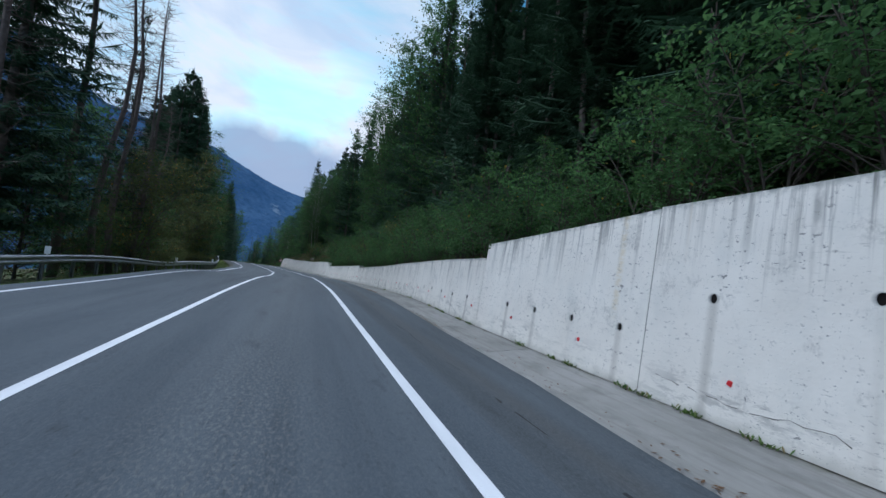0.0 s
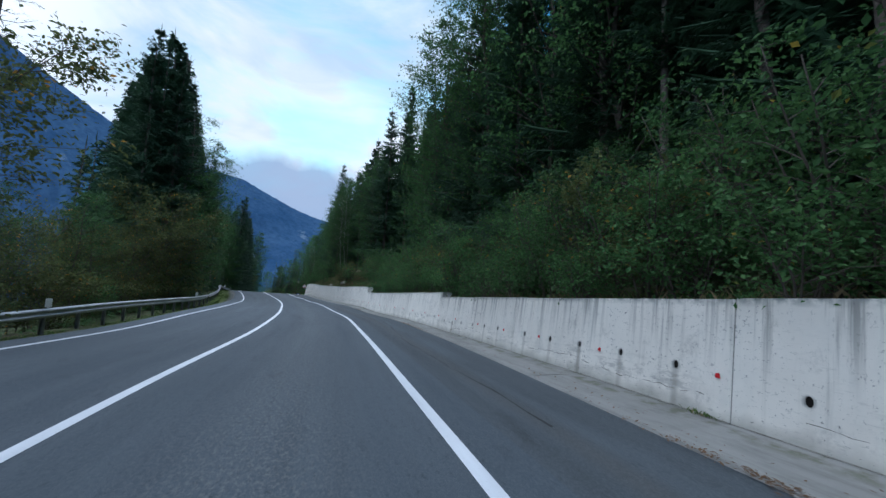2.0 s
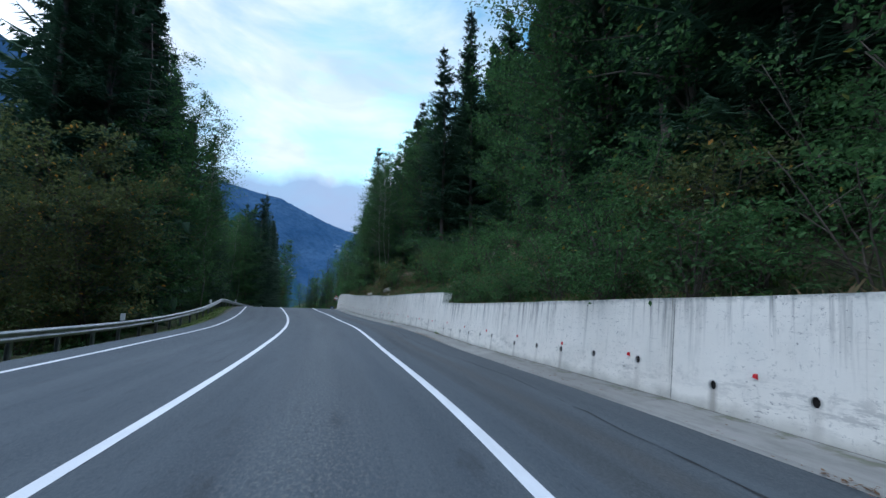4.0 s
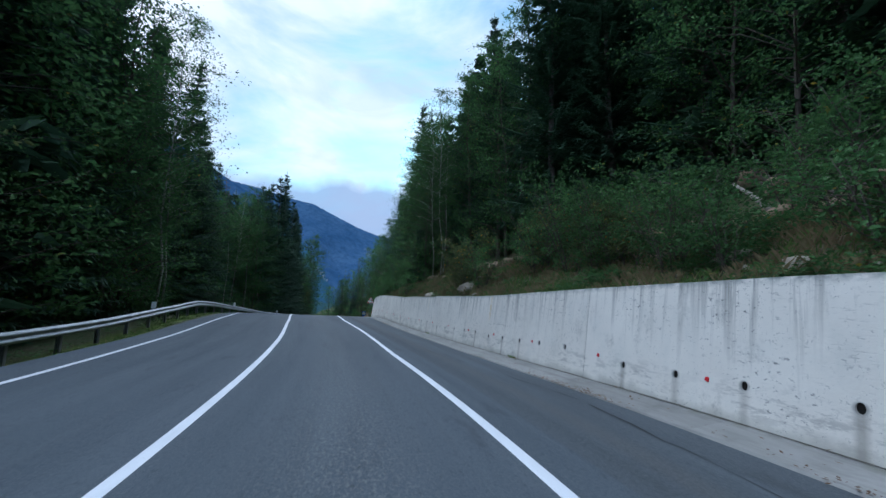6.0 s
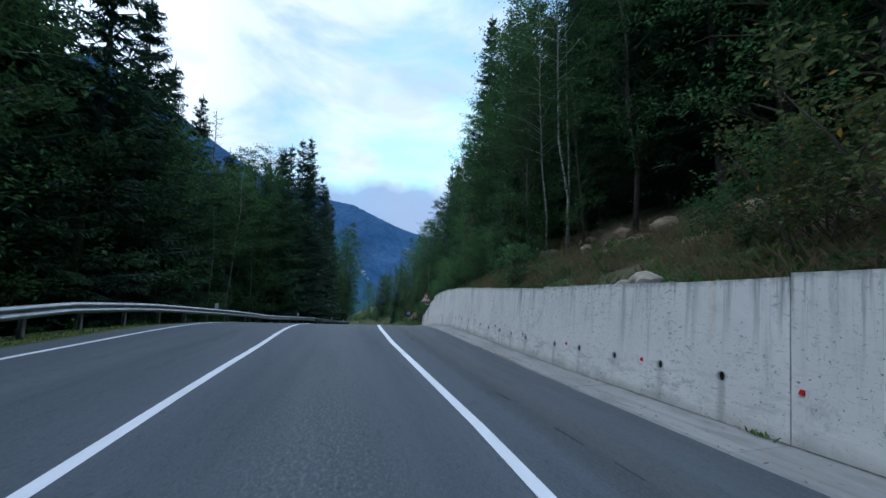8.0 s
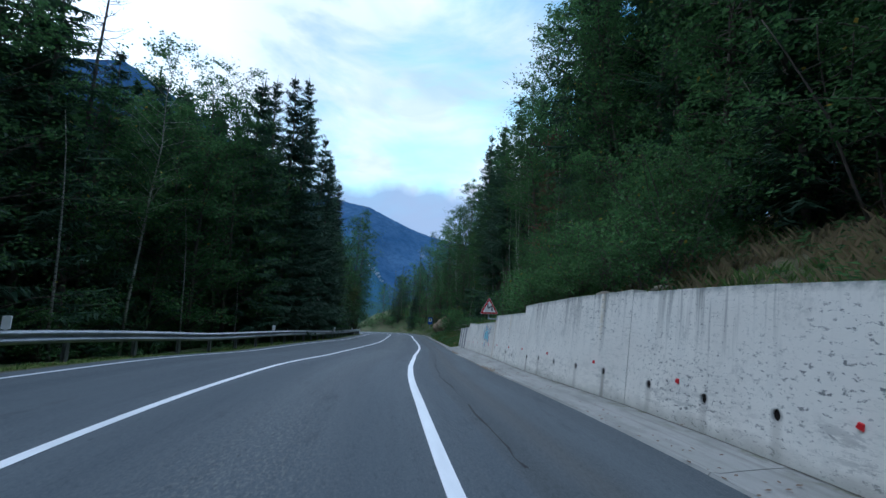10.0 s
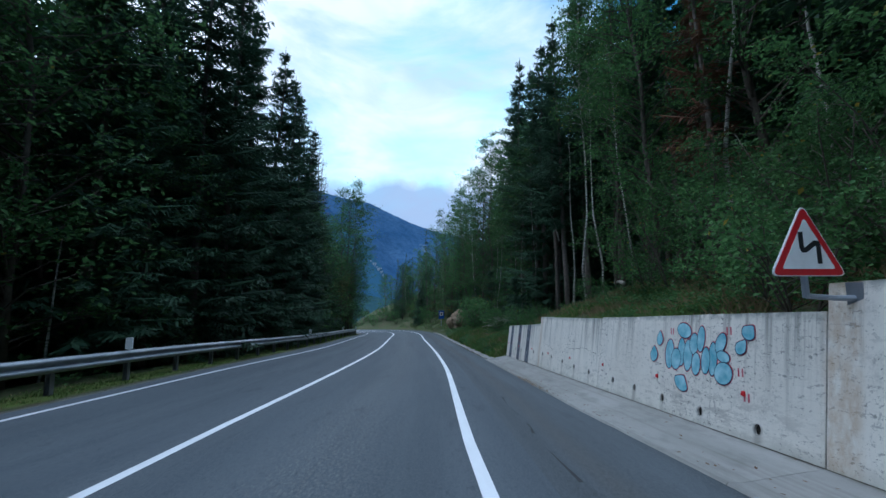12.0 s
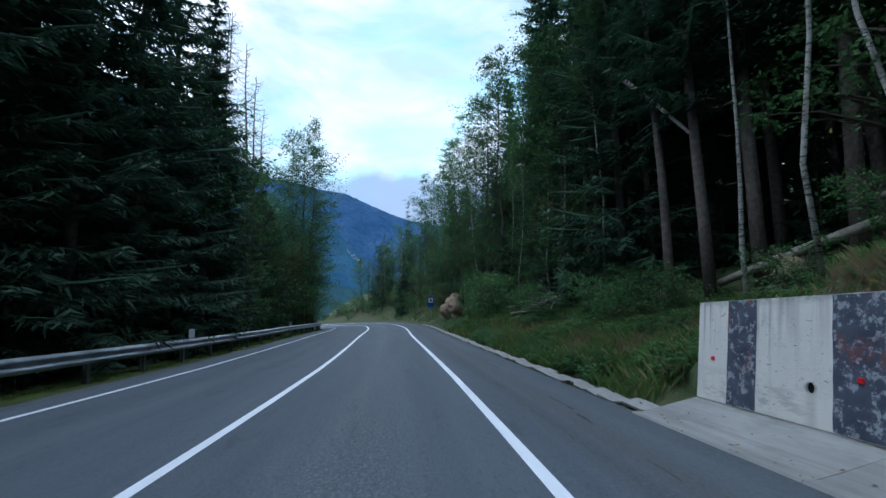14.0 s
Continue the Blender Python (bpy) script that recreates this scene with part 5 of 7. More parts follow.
# ---- trees: each kind is built a few times, then planted as copies ----
def spruce_shape(seed, height, spread, whorls, per, bare=0.12, droop=0.35, fill=1.0, twigs=6, sides=7, fine=False):
    """A spruce: a tapering stem and whorls of drooping boughs with hanging sprays."""
    r = random.Random(seed)
    stem, green = Shape(), Shape()
    axis = [Vector((0.15 * math.sin(k * 1.3 + seed) * k / 8, 0.15 * math.cos(k * 0.9 + seed) * k / 8, height * k / 8)) for k in range(9)]
    base_r = 0.0072 * height + 0.025
    stem.tube(axis, [base_r * (1 - k / 8) ** 0.8 + 0.012 for k in range(9)], sides)

    def axis_at(t):
        x = min(max(t, 0.0), 0.999) * 8
        return axis[int(x)].lerp(axis[int(x) + 1], x - int(x))

    for w in range(whorls):
        t = bare + (1 - bare) * max(0.0, (w + r.uniform(-0.8, 0.8)) / whorls) ** 1.06
        if t > 0.98:
            continue
        t = max(t, bare)
        long = spread * (1 - t) ** 0.75 * (0.6 + 0.4 * min(1.0, (t - bare + 0.05) / 0.15)) + 0.15
        turn = r.uniform(0, 6.28)
        for b in range(per):
            if r.random() > fill:
                continue
            a = turn + 2 * math.pi * (b + r.uniform(-0.3, 0.3)) / per
            L = long * r.uniform(0.5, 1.2)
            out, side = Vector((math.cos(a), math.sin(a), 0)), Vector((-math.sin(a), math.cos(a), 0))
            p0 = axis_at(min(0.975, max(bare, t + r.gauss(0, 0.35) / whorls)))
            dr = droop * r.uniform(0.5, 1.4) * (1 - t) + 0.02

            def bough(u):
                return p0 + out * (L * u) + Vector((0, 0, L * (0.16 * (1 - t) * u - dr * u * u * 1.1 + 0.18 * u**4 + 0.32 * t * u)))

            wd = 0.03 + 0.02 * L if fine else 0.05 + 0.06 * L
            if not fine:
                green.add([p0 + out * 0.05, bough(0.5) + side * (0.13 * L) - Vector((0, 0, 0.06 * L)), bough(0.42) - side * (0.13 * L) - Vector((0, 0, 0.16 * L))], [(0, 1, 2)])
            green.add([bough(0.15), bough(0.6) + side * wd, bough(1.0), bough(0.6) - side * wd], [(0, 1, 2), (0, 2, 3)])
            if L > 0.9 and twigs > 3:
                stem.add([p0 - side * 0.022, p0 + side * 0.022, bough(0.55) + Vector((0, 0, 0.01))], [(0, 1, 2)])
            for j in range(int(twigs * (0.5 + 0.5 * L / spread)) if fine else 0):
                u = 0.08 + 0.92 * (j + r.random()) / (twigs * (0.5 + 0.5 * L / spread))
                q = bough(min(u, 1.0))
                for sg in (-1, 1, -1, 1):
                    tl = min(0.36, L * (0.22 * (1 - u) + 0.05) + 0.09) * r.uniform(0.6, 1.35)
                    d = (side * sg * r.uniform(0.5, 1.0) + out * r.uniform(0.2, 0.9)).normalized() * tl
                    wv = (out * r.uniform(0.6, 1.0) + Vector((0, 0, r.uniform(-0.7, 0.2)))) * (0.03 + 0.075 * tl)
                    q2 = q + Vector((0, 0, r.uniform(-0.10, 0.04)))
                    green.add([q2 - wv, q2 + wv, q2 + d + Vector((0, 0, -tl * r.uniform(0.1, 0.8)))], [(0, 1, 2)])
            for j in range(0 if fine else twigs):
                u = 0.12 + 0.86 * (j + r.random()) / twigs
                q = bough(u)
                for sg in (-1, 1):
                    tl = (L * (0.40 * (1 - u) + 0.12) + 0.12) * r.uniform(0.7, 1.3)
                    d = (side * sg * r.uniform(0.6, 1.0) + out * r.uniform(0.25, 0.9)).normalized() * tl
                    hang = Vector((0, 0, -tl * r.uniform(0.15, 0.75)))
                    wv = out * (0.06 + 0.15 * tl) * r.uniform(0.8, 1.3)
                    green.add([q - wv * 0.5, q + wv, q + d + hang, q + d * 0.5 - wv + hang * 0.7], [(0, 1, 2), (0, 2, 3)])
    tip = axis[-1]
    for a in range(3):
        o = Vector((math.cos(a * 2.1), math.sin(a * 2.1), 0)) * 0.06
        green.add([tip - Vector((0, 0, 1.1)) + o, tip - Vector((0, 0, 1.1)) - o, tip + Vector((0, 0, 0.3))], [(0, 1, 2)])
    return stem, green


def leafy_shape(seed, height, spread, limbs, leaf, leaves, low=0.3, lean=0.04, stems=1, up=0.55, subs=6, stout=0.0062):
    """A broad-leaved tree or shrub: stems, limbs and side twigs, with small folded leaves along every twig."""
    r = random.Random(seed)
    wood, green = Shape(), Shape()
    per = max(2, leaves // (subs + 1))

    def leaf_at(p, out):
        d = (out * 0.7 + Vector((r.gauss(0, 1), r.gauss(0, 1), r.gauss(-0.3, 0.7)))).normalized()
        s = d.cross(Vector((r.gauss(0, 0.6), r.gauss(0, 0.6), 1.0))).normalized()
        k = leaf * r.uniform(0.65, 1.3)
        n = s.cross(d) * (0.10 * k)
        m = p + d * (0.5 * k) + n
        green.add([p, m + s * (0.29 * k), p + d * k, m - s * (0.29 * k)], [(0, 1, 2), (0, 2, 3)])

    def spray(q, tip, n):
        out = (tip - q).normalized()
        k = 0.05 + 0.16 * (tip - q).length
        for i in range(n):
            leaf_at(q.lerp(tip, 0.15 + 0.9 * (i + r.random()) / n) + Vector((r.gauss(0, k), r.gauss(0, k), r.gauss(0, 0.7 * k))), out)

    for st in range(stems):
        a0 = r.uniform(0, 6.28)
        foot = Vector((math.cos(a0), math.sin(a0), 0)) * (0.0 if stems == 1 else 0.12 * spread)
        tilt = Vector((math.cos(a0), math.sin(a0), 0)) * (lean if stems == 1 else 0.32) * height
        h = height * (1 if stems == 1 else r.uniform(0.7, 1.0))
        axis = [foot + tilt * (k / 6) ** 1.4 + Vector((r.uniform(-1, 1), r.uniform(-1, 1), 0)) * 0.012 * height * (k > 0) + Vector((0, 0, h * k / 6)) for k in range(7)]
        rad = (stout * height + 0.012) * (1.0 if stems == 1 else 0.5)
        wood.tube(axis, [rad * (1 - k / 6.6) + 0.006 for k in range(7)], 6 if stems == 1 else 5)
        for b in range(limbs):
            t = low + (1 - low) * (b + r.random()) / limbs
            x = min(t, 0.99) * 6
            i = int(x)
            p0 = axis[i].lerp(axis[i + 1], x - i)
            a = r.uniform(0, 6.28)
            L = spread * (0.35 + 0.65 * math.sin(math.pi * min(1.0, 0.18 + 0.82 * (1 - (t - low) / (1 - low)) * 0.62 + 0.1))) * r.uniform(0.55, 1.15) * (1 - 0.55 * max(0.0, t - 0.7) / 0.3)
            d = Vector((math.cos(a), math.sin(a), r.uniform(up * 0.5, up * 1.5))).normalized()
            p1 = p0 + d * L * 0.5 + Vector((0, 0, 0.05 * L))
            p2 = p0 + d * L + Vector((r.uniform(-0.1, 0.1) * L, r.uniform(-0.1, 0.1) * L, -0.06 * L))
            wood.tube([p0, p1, p2], [rad * 0.32 * (1.2 - t) + 0.008, rad * 0.2 * (1.2 - t) + 0.005, 0.004], 3, False)
            for c in range(subs):
                u = 0.22 + 0.76 * (c + r.random()) / subs
                q = p0.lerp(p1, 2 * u) if u < 0.5 else p1.lerp(p2, 2 * u - 1)
                w = (d * 0.8 + Vector((r.gauss(0, 1), r.gauss(0, 1), r.gauss(0.1, 0.5)))).normalized()
                tip = q + w * (L * (0.52 - 0.3 * u) * r.uniform(0.7, 1.3) + 0.08)
                if c % 2:
                    e = w.cross(Vector((0, 0, 1))).normalized() * 0.006
                    wood.add([q - e, q + e, tip], [(0, 1, 2)])
                spray(q, tip, per)
            spray(p1.lerp(p2, 0.5), p2 + (p2 - p1) * 0.15, per)
        spray(axis[5], axis[6] + Vector((0, 0, 0.02 * height)), 2 * per)
    return wood, green


def bare_shape(seed, height, spread, n, up=0.25, low=0.28, twigs=4, stout=0.007):
    """A dead or leafless tree: a straight stem with thin, bent, bare boughs and fine twigs."""
    r = random.Random(seed)
    wood = Shape()
    axis = [Vector((0.012 * height * math.sin(k + seed), 0.012 * height * math.cos(1.4 * k + seed), height * k / 7)) for k in range(8)]
    wood.tube(axis, [(stout * height + 0.015) * (1 - k / 7.3) + 0.008 for k in range(8)], 6)
    for b in range(n):
        t = low + (0.98 - low) * (b + r.random()) / n
        x = min(t, 0.99) * 7
        p0 = axis[int(x)].lerp(axis[int(x) + 1], x - int(x))
        a = r.uniform(0, 6.28)
        L = spread * (1.05 - t) ** 0.6 * r.uniform(0.45, 1.15)
        d = Vector((math.cos(a), math.sin(a), up * r.uniform(-1.2, 1.2)))
        p1, p2 = p0 + d * L * 0.5 - Vector((0, 0, 0.05 * L)), p0 + d * L + Vector((0, 0, 0.16 * L))
        wood.tube([p0, p1, p2], [0.020, 0.012, 0.004], 3, False)
        for c in range(twigs):
            q = p0.lerp(p2, 0.2 + 0.75 * (c + r.random()) / twigs)
            e = (d * 0.5 + Vector((r.gauss(0, 0.7), r.gauss(0, 0.7), r.gauss(0.0, 0.5)))).normalized() * (0.34 * L * r.uniform(0.5, 1.2))
            w = e.cross(Vector((0.2, 0.1, 1.0))).normalized() * 0.009
            wood.add([q - w, q + w, q + e], [(0, 1, 2)])
    return wood


KINDS = {}


def kind_of_tree(key, name, wood, green, bark, leaf, label, category, group, height, crown_name="crown"):
    KINDS[key] = [None, name, wood, green, bark, leaf, label, category, group, crown_name, height]


def plant(key, place, size=1.0, turn=0.0, tilt=(0.0, 0.0), label=""):
    """Plants a tree of a kind: the first is built, the others are copies of it."""
    k = KINDS[key]
    m = Matrix.Translation(place) @ Matrix.Rotation(turn, 4, "Z") @ Matrix.Rotation(tilt[0], 4, "X") @ Matrix.Rotation(tilt[1], 4, "Y") @ Matrix.Diagonal((size, size, size, 1))
    if k[0] is None:
        root = thing(k[1], k[6], k[7], k[8])
        k[2].link("trunk" if k[7] == "tree" else "stem", k[4], root, smooth=True)
        if k[3]:
            k[3].link(k[9], k[5], root)
        root.matrix_basis = m
        k[0] = root
    else:
        src = k[0]
        keep = src.matrix_basis.copy()
        src.matrix_basis = Matrix.Identity(4)
        root = copy_thing(src, m)
        src.matrix_basis = keep
    if label:
        root["label"] = label
    return root


DG = "dark forest trees"
TALL = "tall dark green spruce with drooping boughs in the forest"
for i, (h, sp, wh, per, bare) in enumerate(((20.0, 3.3, 42, 8, 0.03), (17.0, 2.9, 38, 8, 0.05), (22.0, 3.1, 40, 8, 0.12))):
    st, gr = spruce_shape(100 + i, h, sp, wh, per, bare, twigs=19, fine=True)
    kind_of_tree(f"spruce{i}", "spruce_tree", st, gr, BARK, NEEDLES, TALL, "tree", DG, h)
for i, (h, sp, wh, per, bare) in enumerate(((19.0, 3.5, 30, 8, 0.05), (21.0, 3.2, 30, 8, 0.14))):
    st, gr = spruce_shape(120 + i, h, sp, wh, per, bare, twigs=5, sides=5)
    kind_of_tree(f"back{i}", "spruce_tree", st, gr, BARK, NEEDLES, TALL, "tree", DG, h)
for i, (h, sp, wh, per, bare) in enumerate(((21.0, 2.9, 36, 7, 0.30), (19.0, 2.7, 32, 7, 0.38))):
    st, gr = spruce_shape(140 + i, h, sp, wh, per, bare, twigs=17, fine=True, fill=0.95)
    kind_of_tree(f"high{i}", "spruce_tree", st, gr, BARK, NEEDLES, "tall spruce with a long bare lower trunk", "tree", DG, h)
st, gr = spruce_shape(160, 20.0, 2.2, 32, 6, 0.12, 0.25, 0.75, 12, fine=True)
kind_of_tree("thin_spruce", "spruce_tree", st, gr, BARK, NEEDLES, "thin sparse spruce with bare gaps between its boughs", "tree", DG, 20.0)
st, gr = spruce_shape(161, 14.0, 2.2, 22, 5, 0.3, 0.4, 0.7, 10, fine=True)
kind_of_tree("dry_spruce", "spruce_tree", st, gr, BARK, BROWN_NEEDLES, "dying spruce with rust-brown dry needles", "tree", DG, 14.0)
st, gr = spruce_shape(162, 6.0, 1.6, 20, 7, 0.03, 0.3, 1.0, 11, fine=True)
kind_of_tree("young_spruce", "spruce_sapling", st, gr, BARK, NEEDLES, "young dense spruce at the forest's edge", "tree", "young trees", 6.0)
for i, (h, sp, low) in enumerate(((17.0, 2.8, 0.40), (14.0, 2.5, 0.36), (17.0, 2.4, 0.60))):
    st, gr = leafy_shape(200 + i, h, sp, 54, 0.12, 84, low, 0.05, stout=0.0030)
    kind_of_tree(f"birch{i}", "birch_tree", st, gr, BIRCH, BIRCH_LEAVES, "slender white-barked birch with a light airy crown", "tree", "birches", h)
for i, (h, sp, n, leaves) in enumerate(((15.0, 3.4, 84, 105), (13.0, 3.3, 72, 105))):
    st, gr = leafy_shape(220 + i, h, sp, n, 0.135, leaves, 0.06, 0.05)
    kind_of_tree(f"alder{i}", "alder_tree", st, gr, TWIG_BARK, LEAVES, "full green broad-leaved tree at the forest's edge", "tree", "broad-leaved trees", h)
st, gr = leafy_shape(225, 19.0, 2.9, 105, 0.15, 105, 0.12, 0.03)
kind_of_tree("aspen", "aspen_tree", st, gr, TWIG_BARK, LEAVES, "tall bright green aspen with a dense narrow crown", "tree", "broad-leaved trees", 19.0)
st, gr = leafy_shape(230, 9.0, 3.0, 34, 0.13, 91, 0.05, 0.06, 2)
kind_of_tree("rowan", "rowan_tree", st, gr, TWIG_BARK, OLIVE_LEAVES, "olive-green broad-leaved tree turning yellow", "tree", "broad-leaved trees", 9.0)
kind_of_tree("bare0", "dead_larch", bare_shape(240, 20.0, 2.5, 170, 0.25, 0.2, 9), None, LARCH_BARK, None, "bare dead conifer with thin twisted boughs", "tree", "dead trees", 20.0)
kind_of_tree("bare1", "dead_larch", bare_shape(241, 17.0, 2.0, 120, 0.45, 0.25, 8), None, LARCH_BARK, None, "leafless thin tree with upward boughs", "tree", "dead trees", 17.0)
kind_of_tree("pole", "bare_trunk", bare_shape(242, 13.0, 0.9, 12, stout=0.0045), None, BIRCH, None, "pale bare birch trunk with few broken twigs", "tree", "dead trees", 13.0)
for i, (h, sp, n) in enumerate(((3.4, 1.6, 6), (2.4, 1.4, 6), (1.5, 1.0, 5))):
    st, gr = leafy_shape(260 + i, h, sp, n, 0.105 - 0.01 * i, 63, 0.05, 0.1, 5, subs=5)
    kind_of_tree(f"bush{i}", "bush", st, gr, TWIG_BARK, LEAVES, "dense green leafy bush on the slope", "bush", "bushes", h, "foliage")
st, gr = leafy_shape(270, 2.8, 1.5, 6, 0.105, 60, 0.10, 0.1, 5, subs=5)
kind_of_tree("olive_bush", "bush", st, gr, TWIG_BARK, OLIVE_LEAVES, "thin olive-green bush with yellowing leaves", "bush", "bushes", 2.8, "foliage")
st, gr = leafy_shape(272, 6.5, 2.1, 14, 0.088, 126, 0.05, 0.1, 4)
kind_of_tree("sapling", "alder_sapling", st, gr, TWIG_BARK, LEAVES, "many-stemmed young alder with fine green leaves", "tree", "young trees", 6.5)
st, gr = leafy_shape(280, 2.6, 1.5, 5, 0.15, 42, 0.06, 0.1, 4, subs=4)
kind_of_tree("far_bush", "bush", st, gr, TWIG_BARK, LEAVES, "round green bush on the verge", "bush", "bushes", 2.6, "foliage")
st, gr = leafy_shape(281, 2.6, 1.5, 5, 0.15, 42, 0.06, 0.1, 4, subs=4)
kind_of_tree("far_olive", "bush", st, gr, TWIG_BARK, OLIVE_LEAVES, "round yellowing bush on the verge", "bush", "bushes", 2.6, "foliage")
st, gr = leafy_shape(226, 11.0, 3.2, 50, 0.20, 56, 0.04, 0.05)
kind_of_tree("thicket", "alder_tree", st, gr, TWIG_BARK, LEAVES, "low dark broad-leaved tree among the spruces", "tree", "broad-leaved trees", 11.0)

rng = random.Random(77)


def put(key, s, o, size=1.0, tilt=0.0, sink=0.15, label=""):
    return plant(key, on_hill(s, o, -sink), size, rng.uniform(0, 6.28), (rng.gauss(0, 0.015) + tilt, rng.gauss(0, 0.015)), label)


def tall(key, s, o, top, tilt=0.0):
    """Plants a tree so that its tip stands top metres over the road."""
    return put(key, s, o, (top - hill(s, o) + 0.15) / KINDS[key][10], tilt)


# single trees that stand out against the sky: beyond the rail
for key, s, o, top in (
    ("bare0", 25.0, -11.6, 21), ("bare0", 27.4, -11.8, 21), ("bare1", 29.0, -11.4, 17), ("bare0", 30.2, -11.8, 19), ("thin_spruce", 23.0, -12.2, 21), ("thin_spruce", 28.4, -12.6, 16), ("spruce2", 19.0, -12.4, 20), ("spruce2", 21.0, -13.5, 19), ("bare1", 32.2, -11.6, 12),
    ("bare0", 17.4, -11.8, 19), ("bare0", 15.0, -12.2, 20), ("alder0", 20.5, -12.2, 7.0), ("alder1", 23.4, -12.4, 7.0), ("rowan", 25.6, -12.2, 7.0), ("rowan", 28.0, -11.6, 9.5), ("rowan", 30.4, -11.8, 8.0), ("alder1", 32.0, -12.4, 6.0), ("thicket", 24.0, -14.0, 8), ("thicket", 27.0, -14.0, 8.5), ("thicket", 30.0, -14.0, 8),
    ("spruce0", 59.5, -15.8, 24.6), ("thin_spruce", 61.6, -15.0, 24.0), ("bare0", 63.4, -13.9, 24.2), ("bare0", 66.0, -14.3, 25.4), ("bare1", 62.4, -13.2, 18.5), ("bare1", 60.0, -13.0, 15.0),
    ("spruce0", 70.2, -13.2, 21.0), ("spruce2", 72.4, -13.4, 20.5), ("alder0", 69.0, -12.4, 18.5), ("alder0", 72.0, -11.6, 17.0), ("birch0", 75.0, -10.4, 16.8), ("birch1", 76.8, -10.6, 14.6), ("alder1", 74.4, -11.8, 14.0),
    ("spruce2", 79.5, -12.4, 20.0), ("spruce0", 82.0, -12.0, 19.5), ("spruce1", 84.5, -11.8, 16.5), ("spruce1", 87.0, -12.2, 15.0), ("spruce0", 90.0, -12.6, 15.5), ("birch1", 93.5, -11.8, 13.0), ("bare1", 91.6, -12.5, 15.5), ("alder0", 97.0, -11.6, 14.2), ("alder0", 100.0, -11.4, 15.6), ("spruce1", 102.4, -11.6, 17.5),
    ("spruce2", 104.6, -11.2, 19.0), ("spruce0", 107.0, -10.8, 20.8), ("spruce2", 109.4, -10.8, 22.4), ("spruce0", 111.8, -10.6, 20.6), ("spruce0", 114.2, -10.4, 20.0), ("spruce2", 116.6, -10.2, 19.4), ("spruce0", 119.0, -10.3, 19.4), ("spruce0", 121.6, -10.2, 18.0), ("spruce1", 123.4, -10.8, 15.5),
    ("bare0", 125.0, -11.0, 20.0), ("bare0", 128.0, -11.6, 21.5), ("bare1", 129.0, -11.0, 20.5), ("bare0", 131.6, -11.2, 20.0), ("bare1", 134.0, -11.6, 18.5),
    ("alder0", 140.5, -9.4, 19.4), ("aspen", 142.5, -9.2, 19.0), ("alder0", 138.6, -9.8, 15.5), ("alder0", 144.6, -9.0, 14.5), ("alder0", 147.4, -9.0, 11.5), ("alder1", 150.5, -9.2, 8.5), ("alder1", 154.0, -9.4, 6.5),
):
    tall(key, s, o, top)
for s, o, top in ((64.6, -14.6, 27), (67.2, -15.6, 27), (63.0, -16.6, 24), (66.0, -17.4, 25), (69.0, -18.4, 24), (72.0, -19.2, 24), (76.0, -19.0, 23), (70.5, -14.2, 22), (74.0, -16.4, 22), (77.5, -20.0, 22)):
    tall(rng.choice(("back0", "back1")), s, o, top)
# the wood's leafy skirt beyond the rail, green down to the ground
s = 58.0
while s < 138:
    top = knots(s, [(57, 9), (64, 12), (75, 11), (90, 9), (104, 11), (116, 11), (124, 10), (138, 8.5)])
    tall(rng.choice(("alder1", "rowan", "alder1", "alder0", "thicket") if s < 82 or s > 98 else ("thicket", "alder1", "alder1")), s, -11.7 - rng.uniform(0, 0.9), top * rng.uniform(0.8, 1.2))
    if s > 62:
        tall("thicket", s + 1.0, -13.8 - rng.uniform(0, 1.5), top * rng.uniform(0.9, 1.3))
    s += rng.uniform(1.9, 2.6)
# and its spruces
s = 60.0
while s < 139:
    top = knots(s, [(57, 17), (60, 21), (66, 22), (78, 20), (84, 17), (90, 14.5), (96, 14.5), (100, 16), (103, 18), (108, 20), (117, 18), (122, 16), (125, 11.5), (128, 10.5), (139, 9.5)])
    for row, kinds in enumerate((("spruce0", "spruce1", "spruce2", "thin_spruce"), ("back0", "back1"), ("back0", "back1"))):
        if row and s < 68:
            continue
        tall(rng.choice(kinds), s + rng.uniform(-0.8, 0.8), -13.0 - 2.6 * row - rng.uniform(0, 1.2), top * rng.uniform(0.84, 1.04))
    s += rng.uniform(2.2, 2.9)
for i in range(12):
    tall(rng.choice(("back0", "thicket", "alder1", "spruce1")), 123.0 + 1.5 * i, -10.6 - rng.uniform(0, 1.0), knots(123.0 + 1.5 * i, [(123, 13.5), (131, 12.5), (141, 10.5)]) * rng.uniform(0.85, 1.08))
# low leafy growth between the two tall groups
s = 3.0
while s < 57:
    for row in range(2 if s > 32 else 0):
        tall(rng.choice(("rowan", "rowan", "rowan", "alder1")), s + rng.uniform(-1, 1), -13.4 - 2.4 * row - rng.uniform(0, 1.0), knots(s, [(3, 6.0), (30, 5.0), (44, 5.2), (52, 6.5), (57, 9.0)]) * rng.uniform(0.8, 1.15))
    s += rng.uniform(2.4, 3.2)

